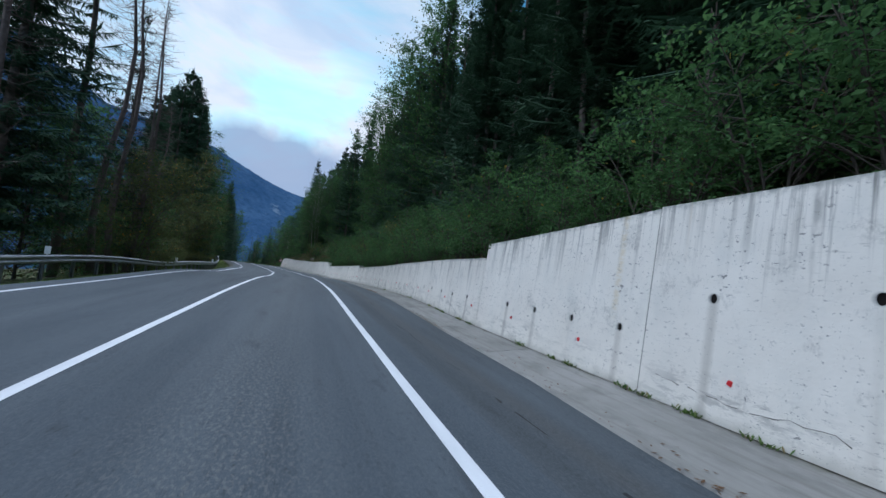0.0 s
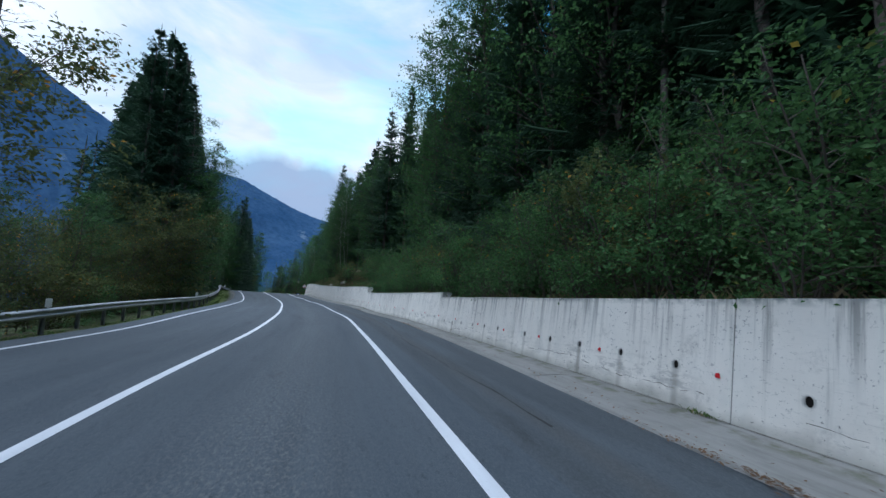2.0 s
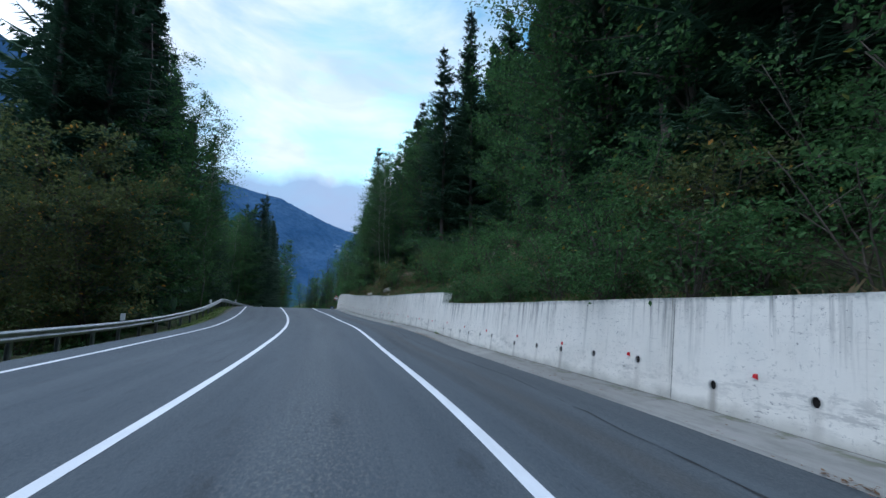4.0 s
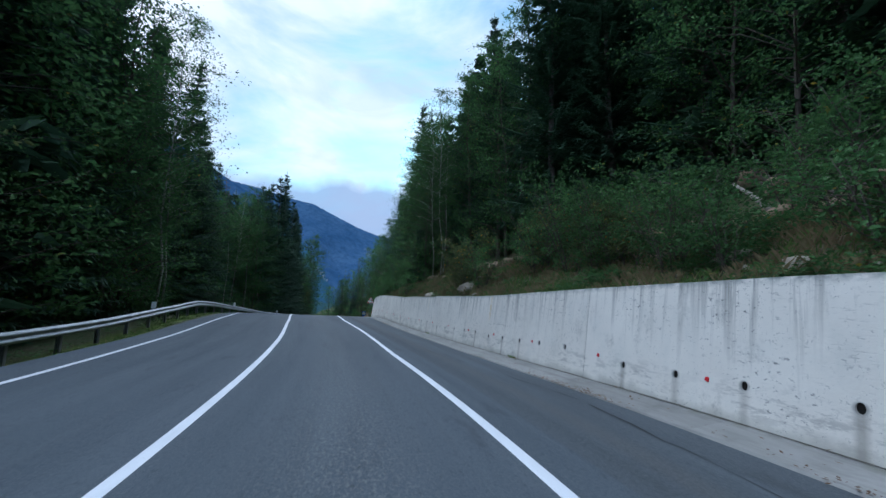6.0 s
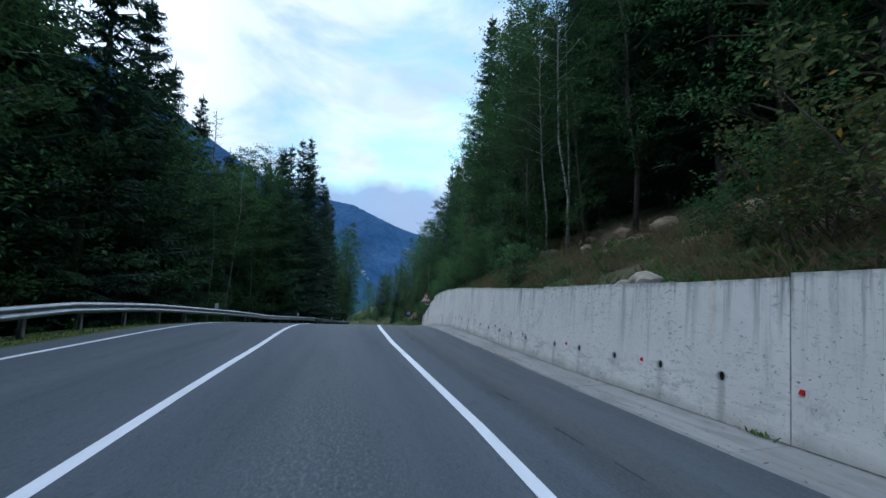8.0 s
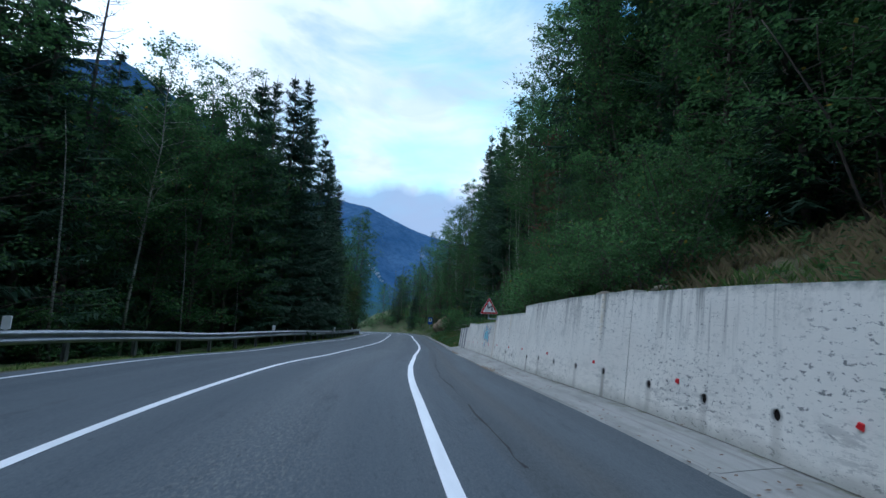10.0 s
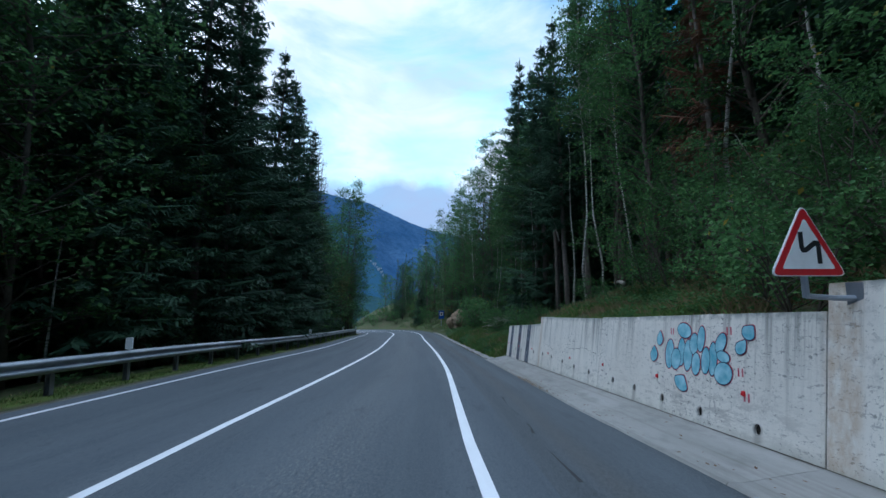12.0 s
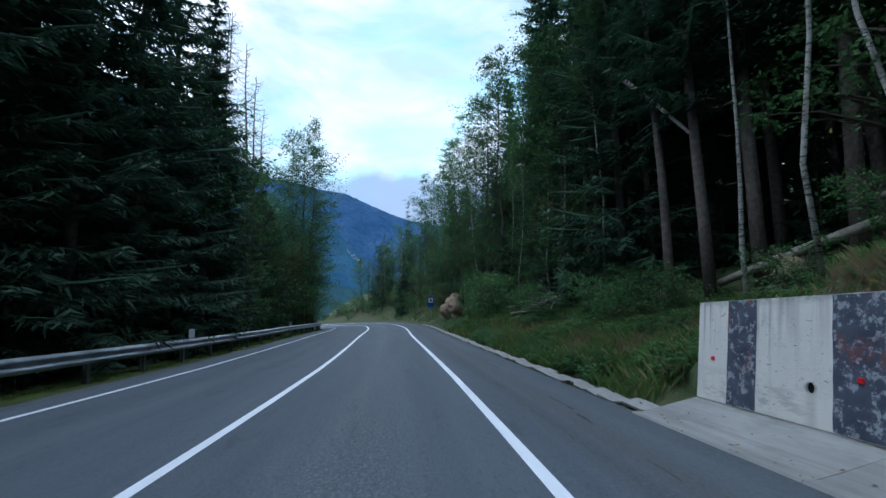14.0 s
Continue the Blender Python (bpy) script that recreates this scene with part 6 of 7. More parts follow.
# single trees above the wall
for key, s, o, top in (
    ("aspen", 29.0, 8.6, 26.5), ("alder0", 33.0, 8.4, 26.5), ("spruce2", 36.5, 9.2, 28.0), ("aspen", 39.5, 8.6, 27.0), ("alder0", 43.0, 8.6, 25.5), ("aspen", 46.5, 8.6, 26.0), ("alder0", 49.0, 8.8, 24.5), ("spruce0", 52.0, 11.6, 27.5), ("spruce1", 57.0, 13.6, 27.0),
    ("spruce0", 61.0, 13.0, 28.0), ("spruce2", 64.5, 11.6, 27.0), ("spruce0", 67.0, 9.8, 28.0), ("aspen", 69.4, 9.4, 22.5), ("alder0", 71.5, 9.6, 20.0), ("spruce2", 74.0, 10.4, 22.5), ("aspen", 76.4, 9.2, 20.5), ("birch0", 79.0, 7.8, 19.4), ("birch1", 80.6, 7.6, 16.5), ("alder1", 78.0, 8.0, 11.0), ("alder0", 82.0, 7.2, 13.6), ("alder0", 84.5, 8.4, 18.5), ("aspen", 87.0, 8.8, 21.5),
    ("aspen", 91.0, 9.4, 22.5), ("aspen", 95.5, 8.8, 23.0), ("alder0", 93.4, 8.6, 18.0), ("aspen", 100.0, 9.0, 22.0), ("aspen", 104.0, 8.2, 20.5), ("aspen", 109.0, 9.6, 22.0), ("birch2", 109.6, 8.2, 20.0), ("birch2", 108.2, 8.3, 18.0), ("birch2", 106.4, 8.8, 15.5),
    ("spruce0", 117.6, 8.9, 24.5), ("high0", 113.0, 8.6, 22.5), ("alder0", 120.5, 9.0, 19.0), ("alder0", 122.5, 9.0, 19.0), ("birch2", 118.0, 8.3, 15.5), ("birch2", 121.2, 8.2, 15.5), ("birch2", 124.5, 8.6, 16.0), ("alder0", 125.0, 9.4, 18.5),
    ("aspen", 127.0, 9.5, 20.5), ("thin_spruce", 128.6, 9.3, 20.0), ("aspen", 132.0, 7.9, 23.4), ("birch2", 130.0, 7.9, 15.0), ("birch2", 127.0, 7.5, 14.5),
    ("alder0", 135.0, 7.7, 21.0), ("birch0", 137.5, 7.1, 20.5), ("alder0", 140.0, 7.7, 20.5), ("aspen", 143.5, 7.5, 21.0), ("alder0", 146.5, 7.5, 20.0), ("aspen", 150.0, 7.3, 20.5), ("alder0", 153.5, 7.3, 20.5), ("alder0", 157.5, 7.1, 18.5), ("thin_spruce", 161.0, 7.5, 20.0), ("alder0", 163.0, 6.7, 15.5), ("alder1", 168.0, 6.3, 13.0), ("alder1", 173.0, 6.1, 11.5),
):
    tall(key, s, o, top)
# two tall spruces beyond the bend, above the road's end
for key, o, top in (("spruce2", 47.0, 27.7), ("spruce1", 40.0, 12.5)):
    foot = on_hill(181.0, o, -0.3)
    plant(key, foot, (top - foot[2]) / KINDS[key][10], o)

# straight spruces with bare trunks behind the wall's end
for key, s, o, size in (("high0", 112.2, 9.6, 1.1), ("high1", 114.6, 8.6, 1.0), ("high1", 117.0, 9.9, 0.95), ("high0", 114.0, 12.7, 1.05), ("high1", 109.0, 12.6, 1.1), ("high0", 110.6, 10.8, 1.1)):
    put(key, s, o, size)
# pale bare trunks
for s, o, size, t in ((100.5, 8.4, 1.0, 0.05), (98.0, 8.4, 0.75, -0.03), (91.5, 10.5, 1.0, 0.02), (79.6, 8.4, 0.9, 0.03), (111.5, 8.4, 0.9, 0.02)):
    put("pole", s, o, size, t)
for s, top in ((90.0, 7.4), (96.0, 6.5), (100.5, 6.0)):
    tall("pole", s, -11.0, top, 0.12)

# the wood above the wall; what stands deeper in it cannot be counted
DEEP = []
s = -14.0
while s < 178:
    edge = knots(s, [(-20, 7.6), (20, 8.0), (40, 8.6), (50, 9.2), (57, 12.0), (72, 11.2), (84, 9.6), (96, 9.2), (105, 12.4), (117, 11.6), (121, 9.6), (140, 10.6), (180, 9.6)])
    for row in range(4 if 50 < s < 84 else 5):
        o = edge + row * 3.1 + rng.uniform(-1.2, 1.2)
        where, size = s + rng.uniform(-1.2, 1.2), rng.uniform(0.85, 1.18)
        if s > 136:
            size *= knots(s, [(136, 0.95), (150, 0.85), (180, 0.6)])
        if row < 2 or (row == 2 and rng.random() < 0.3):
            which = f"spruce{rng.randrange(3)}" if row == 0 else f"back{rng.randrange(2)}"
            if 104 < s < 136 and (row == 0 or rng.random() < 0.3):
                which = f"high{rng.randrange(2)}"
            if row == 0 and rng.random() < (0.10 if s < 32 or 104 < s < 138 else 0.35):
                which = rng.choice(("alder1", "thin_spruce", "alder1", "aspen"))
            if s > 138:
                which = rng.choice(("alder1", "alder0", "birch1", "thin_spruce", "spruce1"))
            put(which, where, o, size)
        else:
            DEEP.append((where, o, size * 0.88 * (1.0 if s < 140 else 0.9)))
    s += rng.uniform(2.5, 3.3)
put("dry_spruce", 100.6, 7.9, 0.85)
put("dry_spruce", 102.0, 8.9, 0.9)

# farther rows of the wood beyond the rail
s = 2.0
while s < 136:
    for row in range(4):
        o = -21.0 - row * 3.3 + rng.uniform(-1.2, 1.2)
        where = s + rng.uniform(-1.2, 1.2)
        if s < 57 or (o < -2.3 - 0.405 * (where - 21) and where < 110):
            continue
        DEEP.append((where, o, rng.uniform(0.65, 0.8) if 80 < s < 102 or s > 117 else rng.uniform(0.85, 1.05)))
    s += rng.uniform(2.9, 3.8)
for a in range(138, 182, 4):
    for b in range(20, 72, 6):
        DEEP.append((a + rng.uniform(-1, 1), b + rng.uniform(-2, 2), rng.uniform(0.6, 0.85)))


def deep_wood():
    """All the spruces deeper in the wood, joined."""
    kinds = [spruce_shape(300 + i, h, sp, 14, 6, bare, twigs=3, sides=3) for i, (h, sp, bare) in enumerate(((19.0, 3.4, 0.06), (21.0, 3.1, 0.2)))]
    r = random.Random(8)
    vs, fs, tv, tf = [], [], [], []
    nv = nt = 0
    pre = [(np.array(g.v), g.f, np.array(st.v), st.f) for st, g in kinds]
    for s, o, size in DEEP:
        gv, gf, sv, sf = pre[r.randrange(2)]
        a = r.uniform(0, 6.28)
        m = np.array([[math.cos(a), -math.sin(a), 0], [math.sin(a), math.cos(a), 0], [0, 0, 1]]) * size
        p = np.array(on_hill(s, o, -0.2))
        vs.append(gv @ m.T + p)
        fs += [tuple(i + nv for i in q) for q in gf]
        nv += len(gv)
        tv.append(sv @ m.T + p)
        tf += [tuple(i + nt for i in q) for q in sf]
        nt += len(sv)
    root = thing("deep_forest", "dense dark spruce forest rising behind the first trees", "forest", kind="stuff")
    link("crown", np.vstack(vs).tolist(), fs, NEEDLES, root)
    link("trunk", np.vstack(tv).tolist(), tf, BARK, root)


deep_wood()

# bushes on the bank and along the verge
for a, b, o0, o1, n, kinds in ((-8, 50, 3.9, 4.7, 54, ("bush2", "bush2", "bush1")), (84, 96, 4.1, 4.9, 14, ("bush2",)), (-8, 20, 4.5, 6.8, 13, ("bush1", "bush1", "bush0")), (20, 48, 4.5, 7.0, 32, ("bush0", "bush1", "bush0", "olive_bush")), (51, 58, 4.8, 8.0, 6, ("bush2", "bush1")), (52, 60, 6.5, 9.5, 7, ("bush0", "bush1")), (59, 70, 4.8, 7.5, 9, ("bush1", "olive_bush", "bush0")), (66, 83, 4.4, 8.0, 4, ("bush2",)), (60, 68, 6.0, 9.0, 7, ("bush0", "bush1", "bush0")), (82, 102, 4.7, 7.8, 21, ("bush0", "bush1", "bush0")), (83, 101, 8.0, 11.5, 12, ("bush0", "bush0")), (138, 170, -12.0, -9.2, 22, ("far_bush",)), (102, 118, 6.0, 9.5, 6, ("bush2",)), (111, 124, 4.6, 7.4, 6, ("bush2",)), (68, 84, 10.5, 13.0, 6, ("bush0", "olive_bush", "bush1")), (124, 133, 4.6, 9.0, 9, ("far_bush", "far_olive")), (147, 175, 4.2, 9.0, 18, ("far_bush", "young_spruce", "far_olive")), (133, 147, 7.4, 10.0, 9, ("far_bush",)), (156, 182, 3.6, 8.5, 20, ("far_bush", "far_olive", "far_bush")), (-5, 34, -14.0, -12.0, 18, ("far_bush", "far_olive")), (34, 60, -13.8, -11.8, 16, ("far_olive", "far_bush", "far_olive")), (60, 120, -12.8, -10.8, 20, ("bush2", "bush2", "far_bush")), (120, 178, -11.5, -9.8, 26, ("far_bush", "far_olive"))):
    for i in range(n):
        s = a + (b - a) * (i + rng.random()) / n
        o = rng.uniform(o0, o1)
        put(rng.choice(kinds), s, o, rng.uniform(0.75, 1.15), sink=0.1)
for s, o, size in ((83.5, 7.0, 0.9), (88.0, 7.5, 0.8), (118.5, 6.8, 0.7), (130.0, 7.5, 1.0), (134.0, 6.5, 0.8), (12.0, 7.5, 0.9), (36.0, 7.8, 1.0), (45.5, 8.0, 1.0), (110.2, 13.4, 0.8), (112.6, 12.4, 0.7), (115.4, 11.8, 0.9), (117.8, 11.4, 1.0), (119.6, 9.6, 0.8), (122.4, 9.4, 0.9), (125.2, 9.0, 0.9), (113.4, 14.5, 1.1), (116.4, 14.0, 1.2), (127.5, 8.6, 0.8)):
    put("young_spruce", s, o, size)
# young alders on the bank at the start
for i in range(20):
    where = -7 + 2.75 * i + rng.uniform(-0.8, 0.8)
    tall("young_spruce" if i % 3 == 1 else "sapling", where, rng.uniform(6.2, 7.6), rng.uniform(5.0, 7.2) if where < 26 else rng.uniform(5.5, 8.0))
for i in range(11):
    tall("thin_spruce" if i % 2 else "high1", 6.0 + 2.0 * i + rng.uniform(-0.7, 0.7), rng.uniform(7.2, 8.2), rng.uniform(17.0, 22.0))
for s, o, top in ((84.5, 6.2, 6.0), (87.0, 6.6, 7.2), (89.5, 6.4, 7.0), (92.0, 6.8, 7.4), (94.6, 6.4, 6.6), (97.0, 6.8, 6.5), (61.5, 7.4, 6.4), (64.0, 7.4, 6.2), (58.6, 8.0, 6.0)):
    tall("sapling", s, o, top)
# leafy trees closing the valley side before the next bend
for key, s, o, size in (("alder0", 143.0, -10.6, 0.85), ("alder0", 147.5, -10.4, 0.8), ("alder1", 152.0, -10.0, 0.85), ("alder0", 157.0, -9.8, 0.8), ("alder1", 162.0, -9.4, 0.75), ("alder0", 168.0, -9.2, 0.7), ("alder1", 140.5, -12.0, 1.05), ("alder0", 150.0, -12.5, 0.9)):
    put(key, s, o, size)


# ---- fallen wood ----
def log(s0, o0, up0, s1, o1, up1, r0, r1, mat, label):
    sh = Shape()
    a, b = on_hill(s0, o0, up0), on_hill(s1, o1, up1)
    mid = a.lerp(b, 0.5) + Vector((0.05, 0.08, 0.06))
    sh.tube([a, a.lerp(mid, 0.5), mid, mid.lerp(b, 0.5), b], [r0, r0 * 0.95, (r0 + r1) / 2, r1 * 1.1, r1], 8)
    return tagged(sh.link("fallen_log", mat, None, "", True), label, "log", "fallen trunks")


log(109.6, 10.4, 1.0, 113.0, 8.9, 0.35, 0.13, 0.11, DEAD_WOOD, "barkless pale fallen trunk on the slope")
log(106.8, 8.6, 0.5, 109.6, 9.8, 1.6, 0.10, 0.07, DEAD_WOOD, "barkless pale trunk leaning against the trees")
log(110.2, 7.9, 0.12, 110.9, 8.3, 0.15, 0.17, 0.16, BARK, "short sawn piece of trunk in the grass")
log(114.0, 8.0, 0.3, 119.0, 9.6, 0.5, 0.06, 0.03, DEAD_WOOD, "thin grey fallen stem in the undergrowth")
log(65.0, 10.0, 2.2, 68.5, 11.5, 2.9, 0.07, 0.03, DEAD_WOOD, "pale leaning dead branch over the bank")
log(67.0, 9.2, 1.6, 71.0, 10.8, 1.7, 0.07, 0.04, DEAD_WOOD, "pale broken branch hanging over the bank")
log(56.8, 9.0, 0.3, 58.4, 10.2, 1.1, 0.09, 0.05, DEAD_WOOD, "broken dead branch on the earth bank")
log(116.0, 8.5, 9.0, 112.6, 8.0, 5.4, 0.09, 0.05, DEAD_WOOD, "snapped dead top leaning through the boughs")


def root_plate(s, o, size, seed):
    """The torn-up root of a fallen tree, with earth and splayed roots."""
    r = random.Random(seed)
    root = thing("uprooted_stump", "uprooted brown stump with splayed broken roots", "stump", "stumps")
    sh = Shape()
    c = on_hill(s, o, size * 0.5)
    for i in range(22):
        a = r.uniform(0, 6.28)
        d = Vector((math.cos(a) * 0.6, math.sin(a), r.uniform(-0.5, 0.9))).normalized() * size * r.uniform(0.5, 1.2)
        k = Vector((r.gauss(0, 1), r.gauss(0, 1), r.gauss(0, 1))) * 0.12 * size
        sh.tube([c, c + d * 0.5 + k, c + d + k * 2], [0.07 * size, 0.04 * size, 0.012 * size], 4)
    sh.link("root", BARK, root)
    b = boulder("earth_clod", c, size * 0.5, seed, OCHRE_ROCK, "", 0.8, "")
    b.parent = root
    for key in ("category", "group", "label"):
        if key in b:
            del b[key]


root_plate(111.2, 9.4, 0.9, 4)
root_plate(59.3, 12.6, 0.9, 5)
root_plate(57.9, 11.2, 0.7, 6)
root_plate(70.0, 10.2, 0.6, 7)
root_plate(55.2, 9.6, 0.8, 8)
for s, o, size in ((54.0, 9.2, 0.5), (55.4, 8.6, 0.42), (56.6, 9.0, 0.45), (53.0, 9.8, 0.4), (73.4, 9.2, 0.5), (72.0, 9.0, 0.55), (70.8, 9.4, 0.5), (75.0, 9.2, 0.5), (76.6, 8.8, 0.45), (69.4, 9.6, 0.45), (67.8, 9.8, 0.5), (78.2, 8.4, 0.4)):
    boulder("earth_scarp", on_hill(s, o, size * 0.05), size, int(s * 31), OCHRE_ROCK, "broken brown scarp of earth and stones in the bank", 0.8, "earth scarps")
log(55.8, 9.4, 0.1, 56.1, 9.7, 1.3, 0.05, 0.03, DEAD_WOOD, "broken grey stump on the scarp")


def brush_pile(s, o, seed):
    r = random.Random(seed)
    sh = Shape()
    for i in range(46):
        c = on_hill(s + r.gauss(0, 1.0), o + r.gauss(0, 0.5), 0.1 + abs(r.gauss(0, 0.22)))
        a = r.gauss(0.4, 0.7)
        d = Vector((math.cos(a), math.sin(a), r.gauss(0, 0.14))) * r.uniform(0.5, 1.5)
        sh.tube([c - d, c + Vector((0, 0, 0.06)), c + d], [0.03, 0.025, 0.01], 4)
    return tagged(sh.link("brush_pile", DEAD_WOOD), "heap of grey cut branches in the weeds", "brush pile")


brush_pile(120.5, 6.4, 9)


# ---- grass, weeds and fallen leaves, uncountable ----
def sward(name, label, mat, seed, patches, tall, wide):
    """Blades in tufts over stretches of the plan."""
    r = random.Random(seed)
    v, f = [], []
    for a, b, o0, o1, n, k in patches:
        for _ in range(n):
            s, o = r.uniform(a, b), r.uniform(o0, o1)
            if noise.noise(Vector((s * 0.6, o * 0.8, seed))) < -0.12:
                continue
            p = on_hill(s, o, -0.02)
            for _ in range(5):
                q = p + Vector((r.gauss(0, 0.07), r.gauss(0, 0.07), 0))
                h = tall * k * r.uniform(0.5, 1.3)
                t = r.uniform(0, 6.28)
                d = Vector((math.cos(t), math.sin(t), 0))
                w = d.cross(Vector((0, 0, 1))) * (wide * r.uniform(0.7, 1.3))
                i = len(v)
                v += [q - w, q + w, q + d * h * 0.25 + Vector((0, 0, h * 0.65)) + w * 0.5, q + d * h * 0.6 + Vector((0, 0, h))]
                f.append((i, i + 1, i + 2, i + 3))
    return tagged(link(name, v, f, mat), label, "grass", kind="stuff")


sward("grass", "rough green grass and weeds on verge and bank", GRASS, 31, [(-5, 60, -10.8, -8.1, 6000, 0.38), (60, 150, -10.0, -8.1, 6500, 0.36), (-10, 50, 3.75, 5.4, 1500, 0.8), (50, 62, 3.75, 7.5, 1500, 0.9), (43, 52, 4.0, 9.0, 2400, 1.1), (62, 84, 3.75, 5.2, 1500, 0.8), (62, 84, 5.0, 8.5, 2200, 1.0), (84, 104, 3.75, 7.5, 2200, 0.9), (96, 108.3, 3.9, 8.0, 2800, 0.9), (108.4, 130, 2.75, 8.0, 9500, 1.45), (130, 165, 3.0, 8.0, 2200, 1.0)], 0.21, 0.009)
sward("dry_grass", "straw-coloured dry grass on the earth bank", DRY_GRASS, 32, [(51, 62, 4.2, 9.6, 2200, 1.0), (62, 85, 4.2, 9.8, 5500, 1.1), (94, 107, 4.2, 9.0, 2600, 1.0), (10, 50, 3.8, 5.0, 300, 1.0), (120, 150, 4.5, 8.5, 700, 1.0), (108.4, 122, 3.2, 7.0, 1500, 1.1)], 0.25, 0.006)


def weeds(name, label, mat, seed, patches, size):
    """Broad-leaved weeds: rosettes of pointed leaves on short stalks."""
    r = random.Random(seed)
    v, f = [], []
    for a, b, o0, o1, n in patches:
        for _ in range(n):
            s, o = r.uniform(a, b), r.uniform(o0, o1)
            if noise.noise(Vector((s * 0.45, o * 0.6, seed))) < -0.05:
                continue
            p = on_hill(s, o)
            h = size * r.uniform(0.6, 1.9)
            for j in range(9):
                t = r.uniform(0, 6.28)
                d = Vector((math.cos(t), math.sin(t), r.uniform(0.0, 0.7))).normalized()
                w = d.cross(Vector((0, 0, 1))).normalized()
                q = p + Vector((r.gauss(0, 0.05), r.gauss(0, 0.05), h * r.uniform(0.25, 1.0)))
                L = size * r.uniform(0.35, 0.7)
                i = len(v)
                v += [q, q + d * L * 0.5 + w * L * 0.28, q + d * L - Vector((0, 0, L * 0.2)), q + d * L * 0.5 - w * L * 0.28]
                f += [(i, i + 1, i + 2), (i, i + 2, i + 3)]
    return tagged(link(name, v, f, mat), label, "weeds", kind="stuff")


weeds("weeds", "low broad-leaved weeds covering the bank", LEAVES, 41, [(-8, 50, 3.8, 8.0, 1500), (50, 62, 3.9, 9.0, 700), (43, 52, 4.0, 9.0, 1500), (62, 84, 3.9, 8.0, 800), (84, 108.3, 3.9, 9.0, 1400), (95, 105, 3.8, 7.5, 900), (50.5, 60, 3.8, 9.0, 1500), (108.4, 135, 2.9, 9.5, 5200), (108.4, 122, 2.75, 6.5, 4500), (135, 170, 3.4, 9.0, 900), (20, 60, -13.0, -10.6, 500), (60, 150, -12.0, -9.2, 900)], 0.22)


def foot_tufts():
    """Little weeds in the crack at the wall's foot."""
    r = random.Random(51)
    v, f = [], []
    for c in [2.6, 3.4, 4.0, 4.3, 5.5, 6.0, 7.1, 9.6, 10.3, 11.6, 12.2, 13.0, 15.9, 22.0, 51.0, 51.3, 60.0, 68.3]:
        for _ in range(34):
            p = spot(c + r.gauss(0, 0.10), knots(c, WALL_LINE) - 0.03 - abs(r.gauss(0, 0.03)), knots(c, FOOT_UP) - 0.005)
            t, h = r.uniform(0, 6.28), r.uniform(0.03, 0.12)
            d = Vector((math.cos(t), math.sin(t), 1.2)).normalized() * h
            w = Vector((-math.sin(t), math.cos(t), 0)) * 0.012
            i = len(v)
            v += [p - w * 0.4, p + d * 0.6 + w, p + d, p + d * 0.6 - w]
            f.append((i, i + 1, i + 2, i + 3))
    return tagged(link("weed_tufts", v, f, GRASS), "small green weeds in the crack under the wall", "weeds", kind="stuff")


foot_tufts()


def litter():
    r = random.Random(61)
    v, f = [], []
    drifts = [(1.0, 2.4), (10.5, 2.3), (19.0, 2.4), (20.5, 2.35), (33.8, 2.3), (36.0, 2.3), (49.5, 2.2), (51.4, 2.2), (74.5, 2.2), (89.2, 2.3), (100.5, 2.2), (56.5, 2.2)]
    for i in range(4200):
        if i % 3:
            c, o = r.choice(drifts)
            s = c + r.gauss(0, 0.75)
            o = knots(s, GUTTER_LINE) + 0.02 + r.gauss(0, 0.06)
        else:
            s = r.uniform(-5, 118)
            o = knots(s, GUTTER_LINE) + abs(r.gauss(0, 0.35))
        o = min(o, knots(s, WALL_LINE) - 0.02)
        p = spot(s, o, 0.03 + knots(s, FOOT_UP) * max(0.0, min(1.0, 1 - (knots(s, WALL_LINE) - o) / 0.8)))
        t, k = r.uniform(0, 6.28), r.uniform(0.012, 0.036)
        d, w = Vector((math.cos(t), math.sin(t), r.uniform(-0.1, 0.3))) * k, Vector((-math.sin(t), math.cos(t), 0)) * k * 0.5
        j = len(v)
        v += [p - d, p + w, p + d, p - w]
        f.append((j, j + 1, j + 2, j + 3))
    return tagged(link("leaf_litter", v, f, LITTER), "brown fallen leaves drifted along the gutter's edge", "leaves", kind="stuff")


litter()


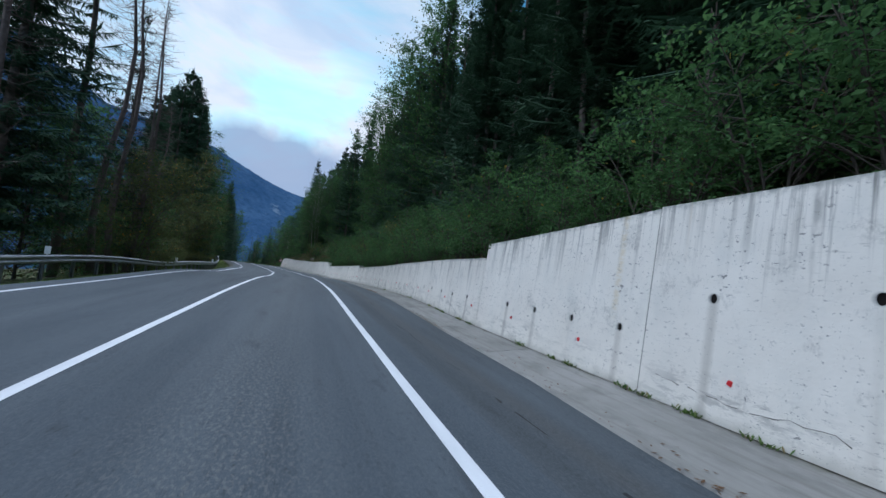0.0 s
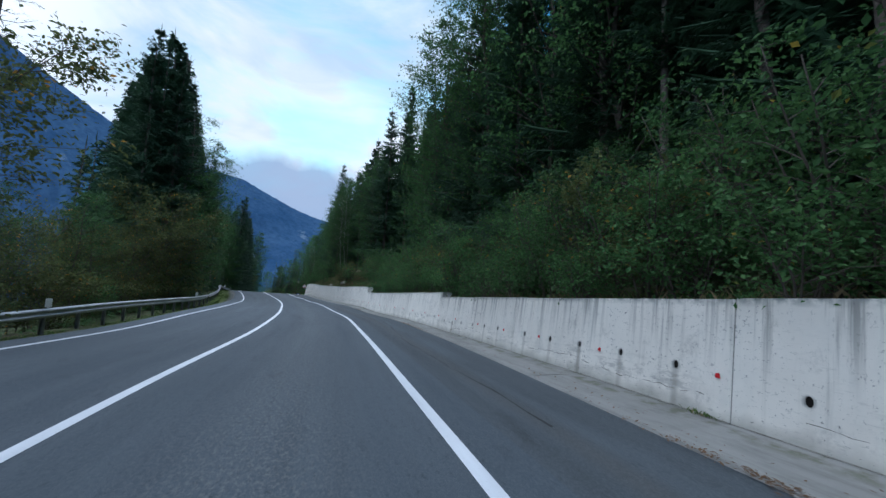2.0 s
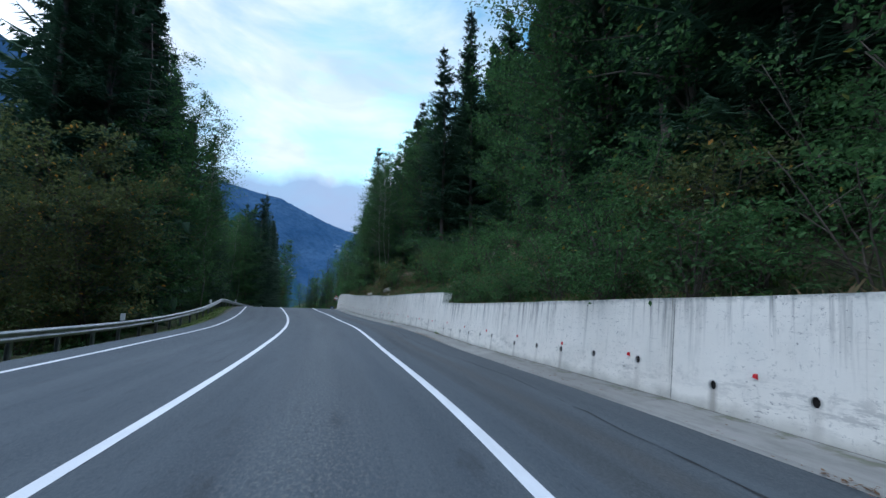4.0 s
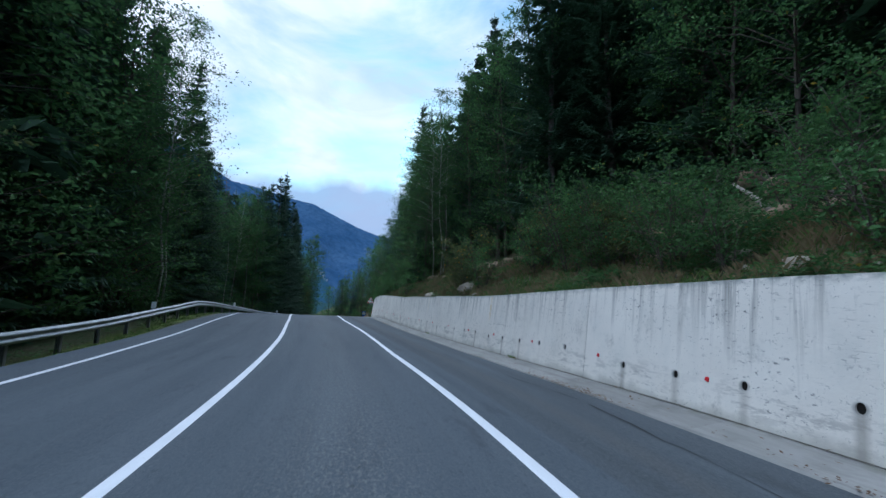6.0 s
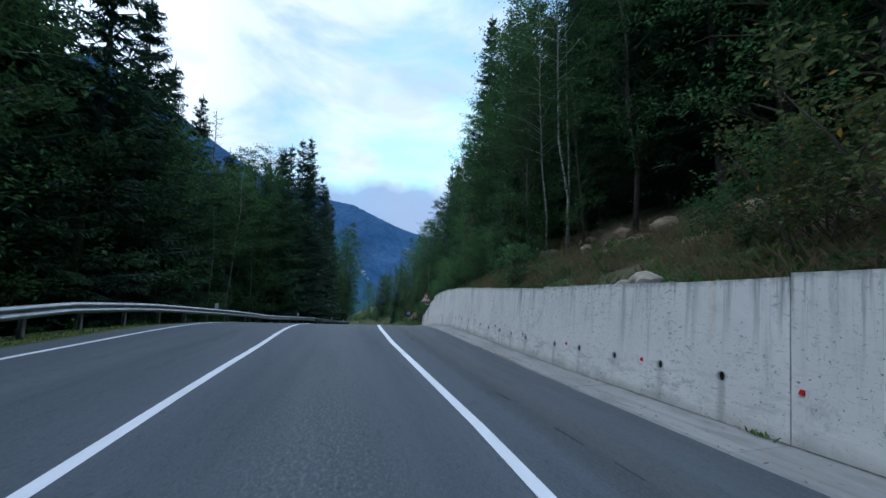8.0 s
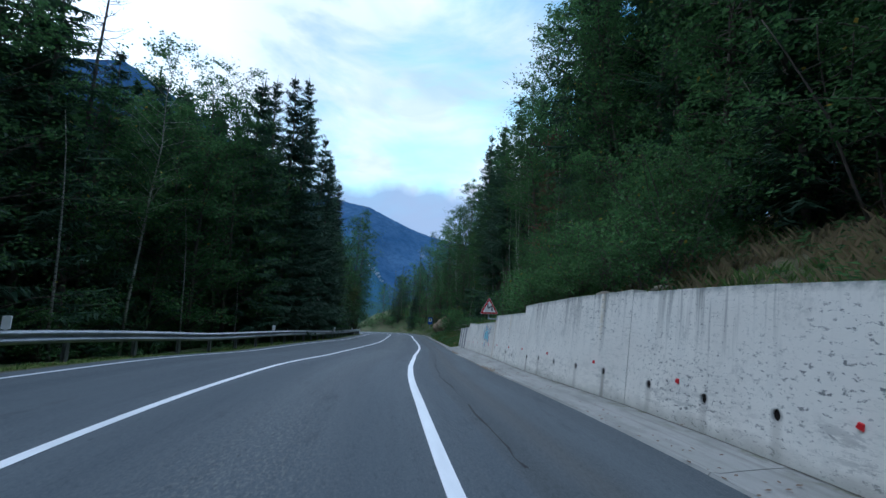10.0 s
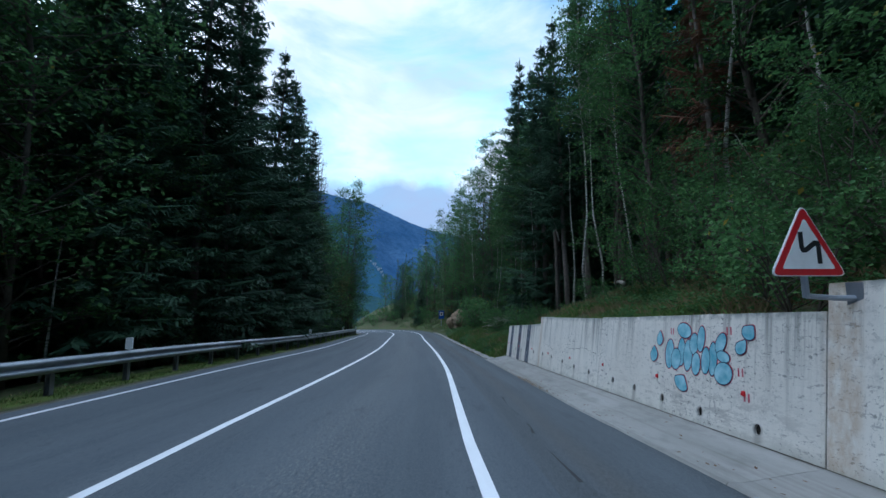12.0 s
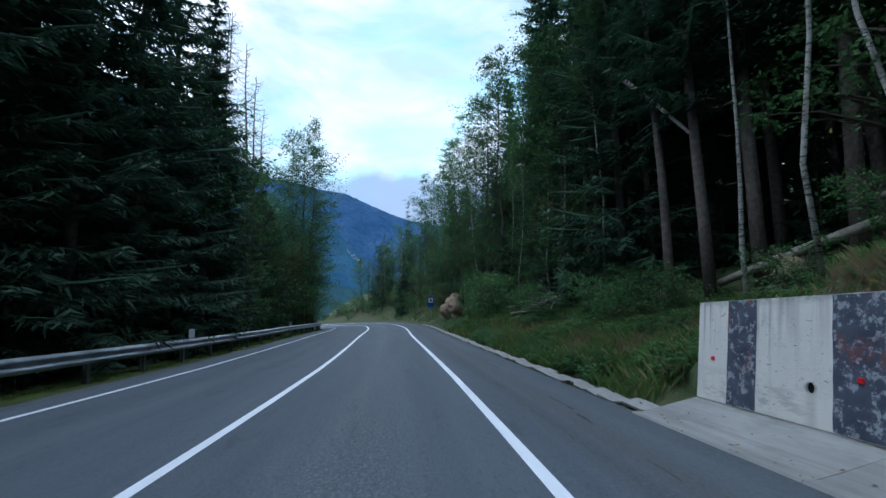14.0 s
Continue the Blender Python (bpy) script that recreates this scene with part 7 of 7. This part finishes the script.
# ---- far mountains, kilometres away ----
def ridge(name, distance, crest, mat, label, foot=-60.0, rough=1.0, seed=0, deep=0.5):
    """A mountainside: its crest is given by bearing (left of north) and height in degrees; the slope comes towards the valley in spurs."""
    bear = [b for b, _ in crest]
    grid, rows = [], 26
    cols = 130
    for j in range(rows + 1):
        t = j / rows
        for i in range(cols + 1):
            b = bear[0] + (bear[-1] - bear[0]) * i / cols
            e = float(np.interp(b, bear, [h for _, h in crest])) if bear[-1] > bear[0] else float(np.interp(-b, [-x for x in bear], [h for _, h in crest]))
            top = distance * math.tan(radians(e))
            n1 = noise.fractal(Vector((b * 0.22, t * 2.2, seed)), 0.9, 2.1, 5)
            d = distance * (1 - deep * t) + distance * 0.05 * n1 * rough * min(1.0, t * 4)
            z = foot + (top - foot) * (1 - t) ** 1.15 * (1 + 0.10 * n1 * rough * min(1.0, t * 5))
            z += distance * 0.0022 * rough * noise.noise(Vector((b * 2.3, t * 9.0, seed + 4)))
            grid.append((-40 - d * math.sin(radians(b)), 75 + d * math.cos(radians(b)), z))
    k = cols + 1
    f = [(j * k + i, (j + 1) * k + i, (j + 1) * k + i + 1, j * k + i + 1) for j in range(rows) for i in range(cols)]
    return tagged(link(name, grid, f, mat, smooth=True), label, "mountain", kind="structure")


# haze on these slopes comes from their tinted, glowing materials
ridge("backdrop", 2600.0, [(-2, 6.5), (12, 7.0), (19, 8.3), (23, 9.1), (26, 10.1), (30, 11.85), (33, 13.2), (36, 13.6), (41, 14.6), (47, 15.3)], MOUNTAIN, "forested mountain tinted haze blue under low cloud", -320, 1.0, 2)
ridge("backdrop", 2100.0, [(36, 9.5), (38.6, 11.8), (41, 13.3), (44.7, 15.3), (49, 17.6), (53.7, 20.2), (57.2, 22.2), (60, 23.5), (65, 25.5), (69, 24.0), (80, 20.0), (100, 15.0)], MOUNTAIN, "steep forested mountainside tinted haze blue beyond the valley", -320, 1.0, 9)
ridge("backdrop", 950.0, [(27, -3.5), (28.9, -1.8), (29.3, 0.0), (30.9, 3.8), (34.2, 7.6), (37.9, 10.5), (42, 12.5), (50, 14.0)], NEAR_MOUNTAIN, "wooded spur tinted dark haze blue above the valley", -160, 0.6, 15)
ridge("backdrop", 420.0, [(20, -2.0), (26, -2.0), (29.3, -1.6), (32.7, -0.8), (36.7, 0.0), (40.6, -1.5), (50, -2.0)], VALLEY, "meadow slope tinted haze grey-green in the valley", -75, 0.5, 21)
sh = Shape()
r = random.Random(3)
for i in range(26):
    b, e = 32.7 - 2.3 * i / 25 + r.gauss(0, 0.15), 4.5 - 2.1 * i / 25 + r.gauss(0, 0.22)
    d = 905.0
    c = Vector((-40 - d * math.sin(radians(b)), 75 + d * math.cos(radians(b)), d * math.tan(radians(e)) - 2.5))
    w, h = r.uniform(1.5, 3.6), r.uniform(1.5, 4.0)
    sh.add([c + Vector((-w, 0, -h)), c + Vector((w * 1.1, 0, -h * 0.7)), c + Vector((w * 0.7, 4, h)), c + Vector((-w * 0.5, 4, h * 0.8))], [(0, 1, 2, 3)])
tagged(sh.link("scree", SCAR), "pale bare scree on the wooded spur", "scree", kind="structure")
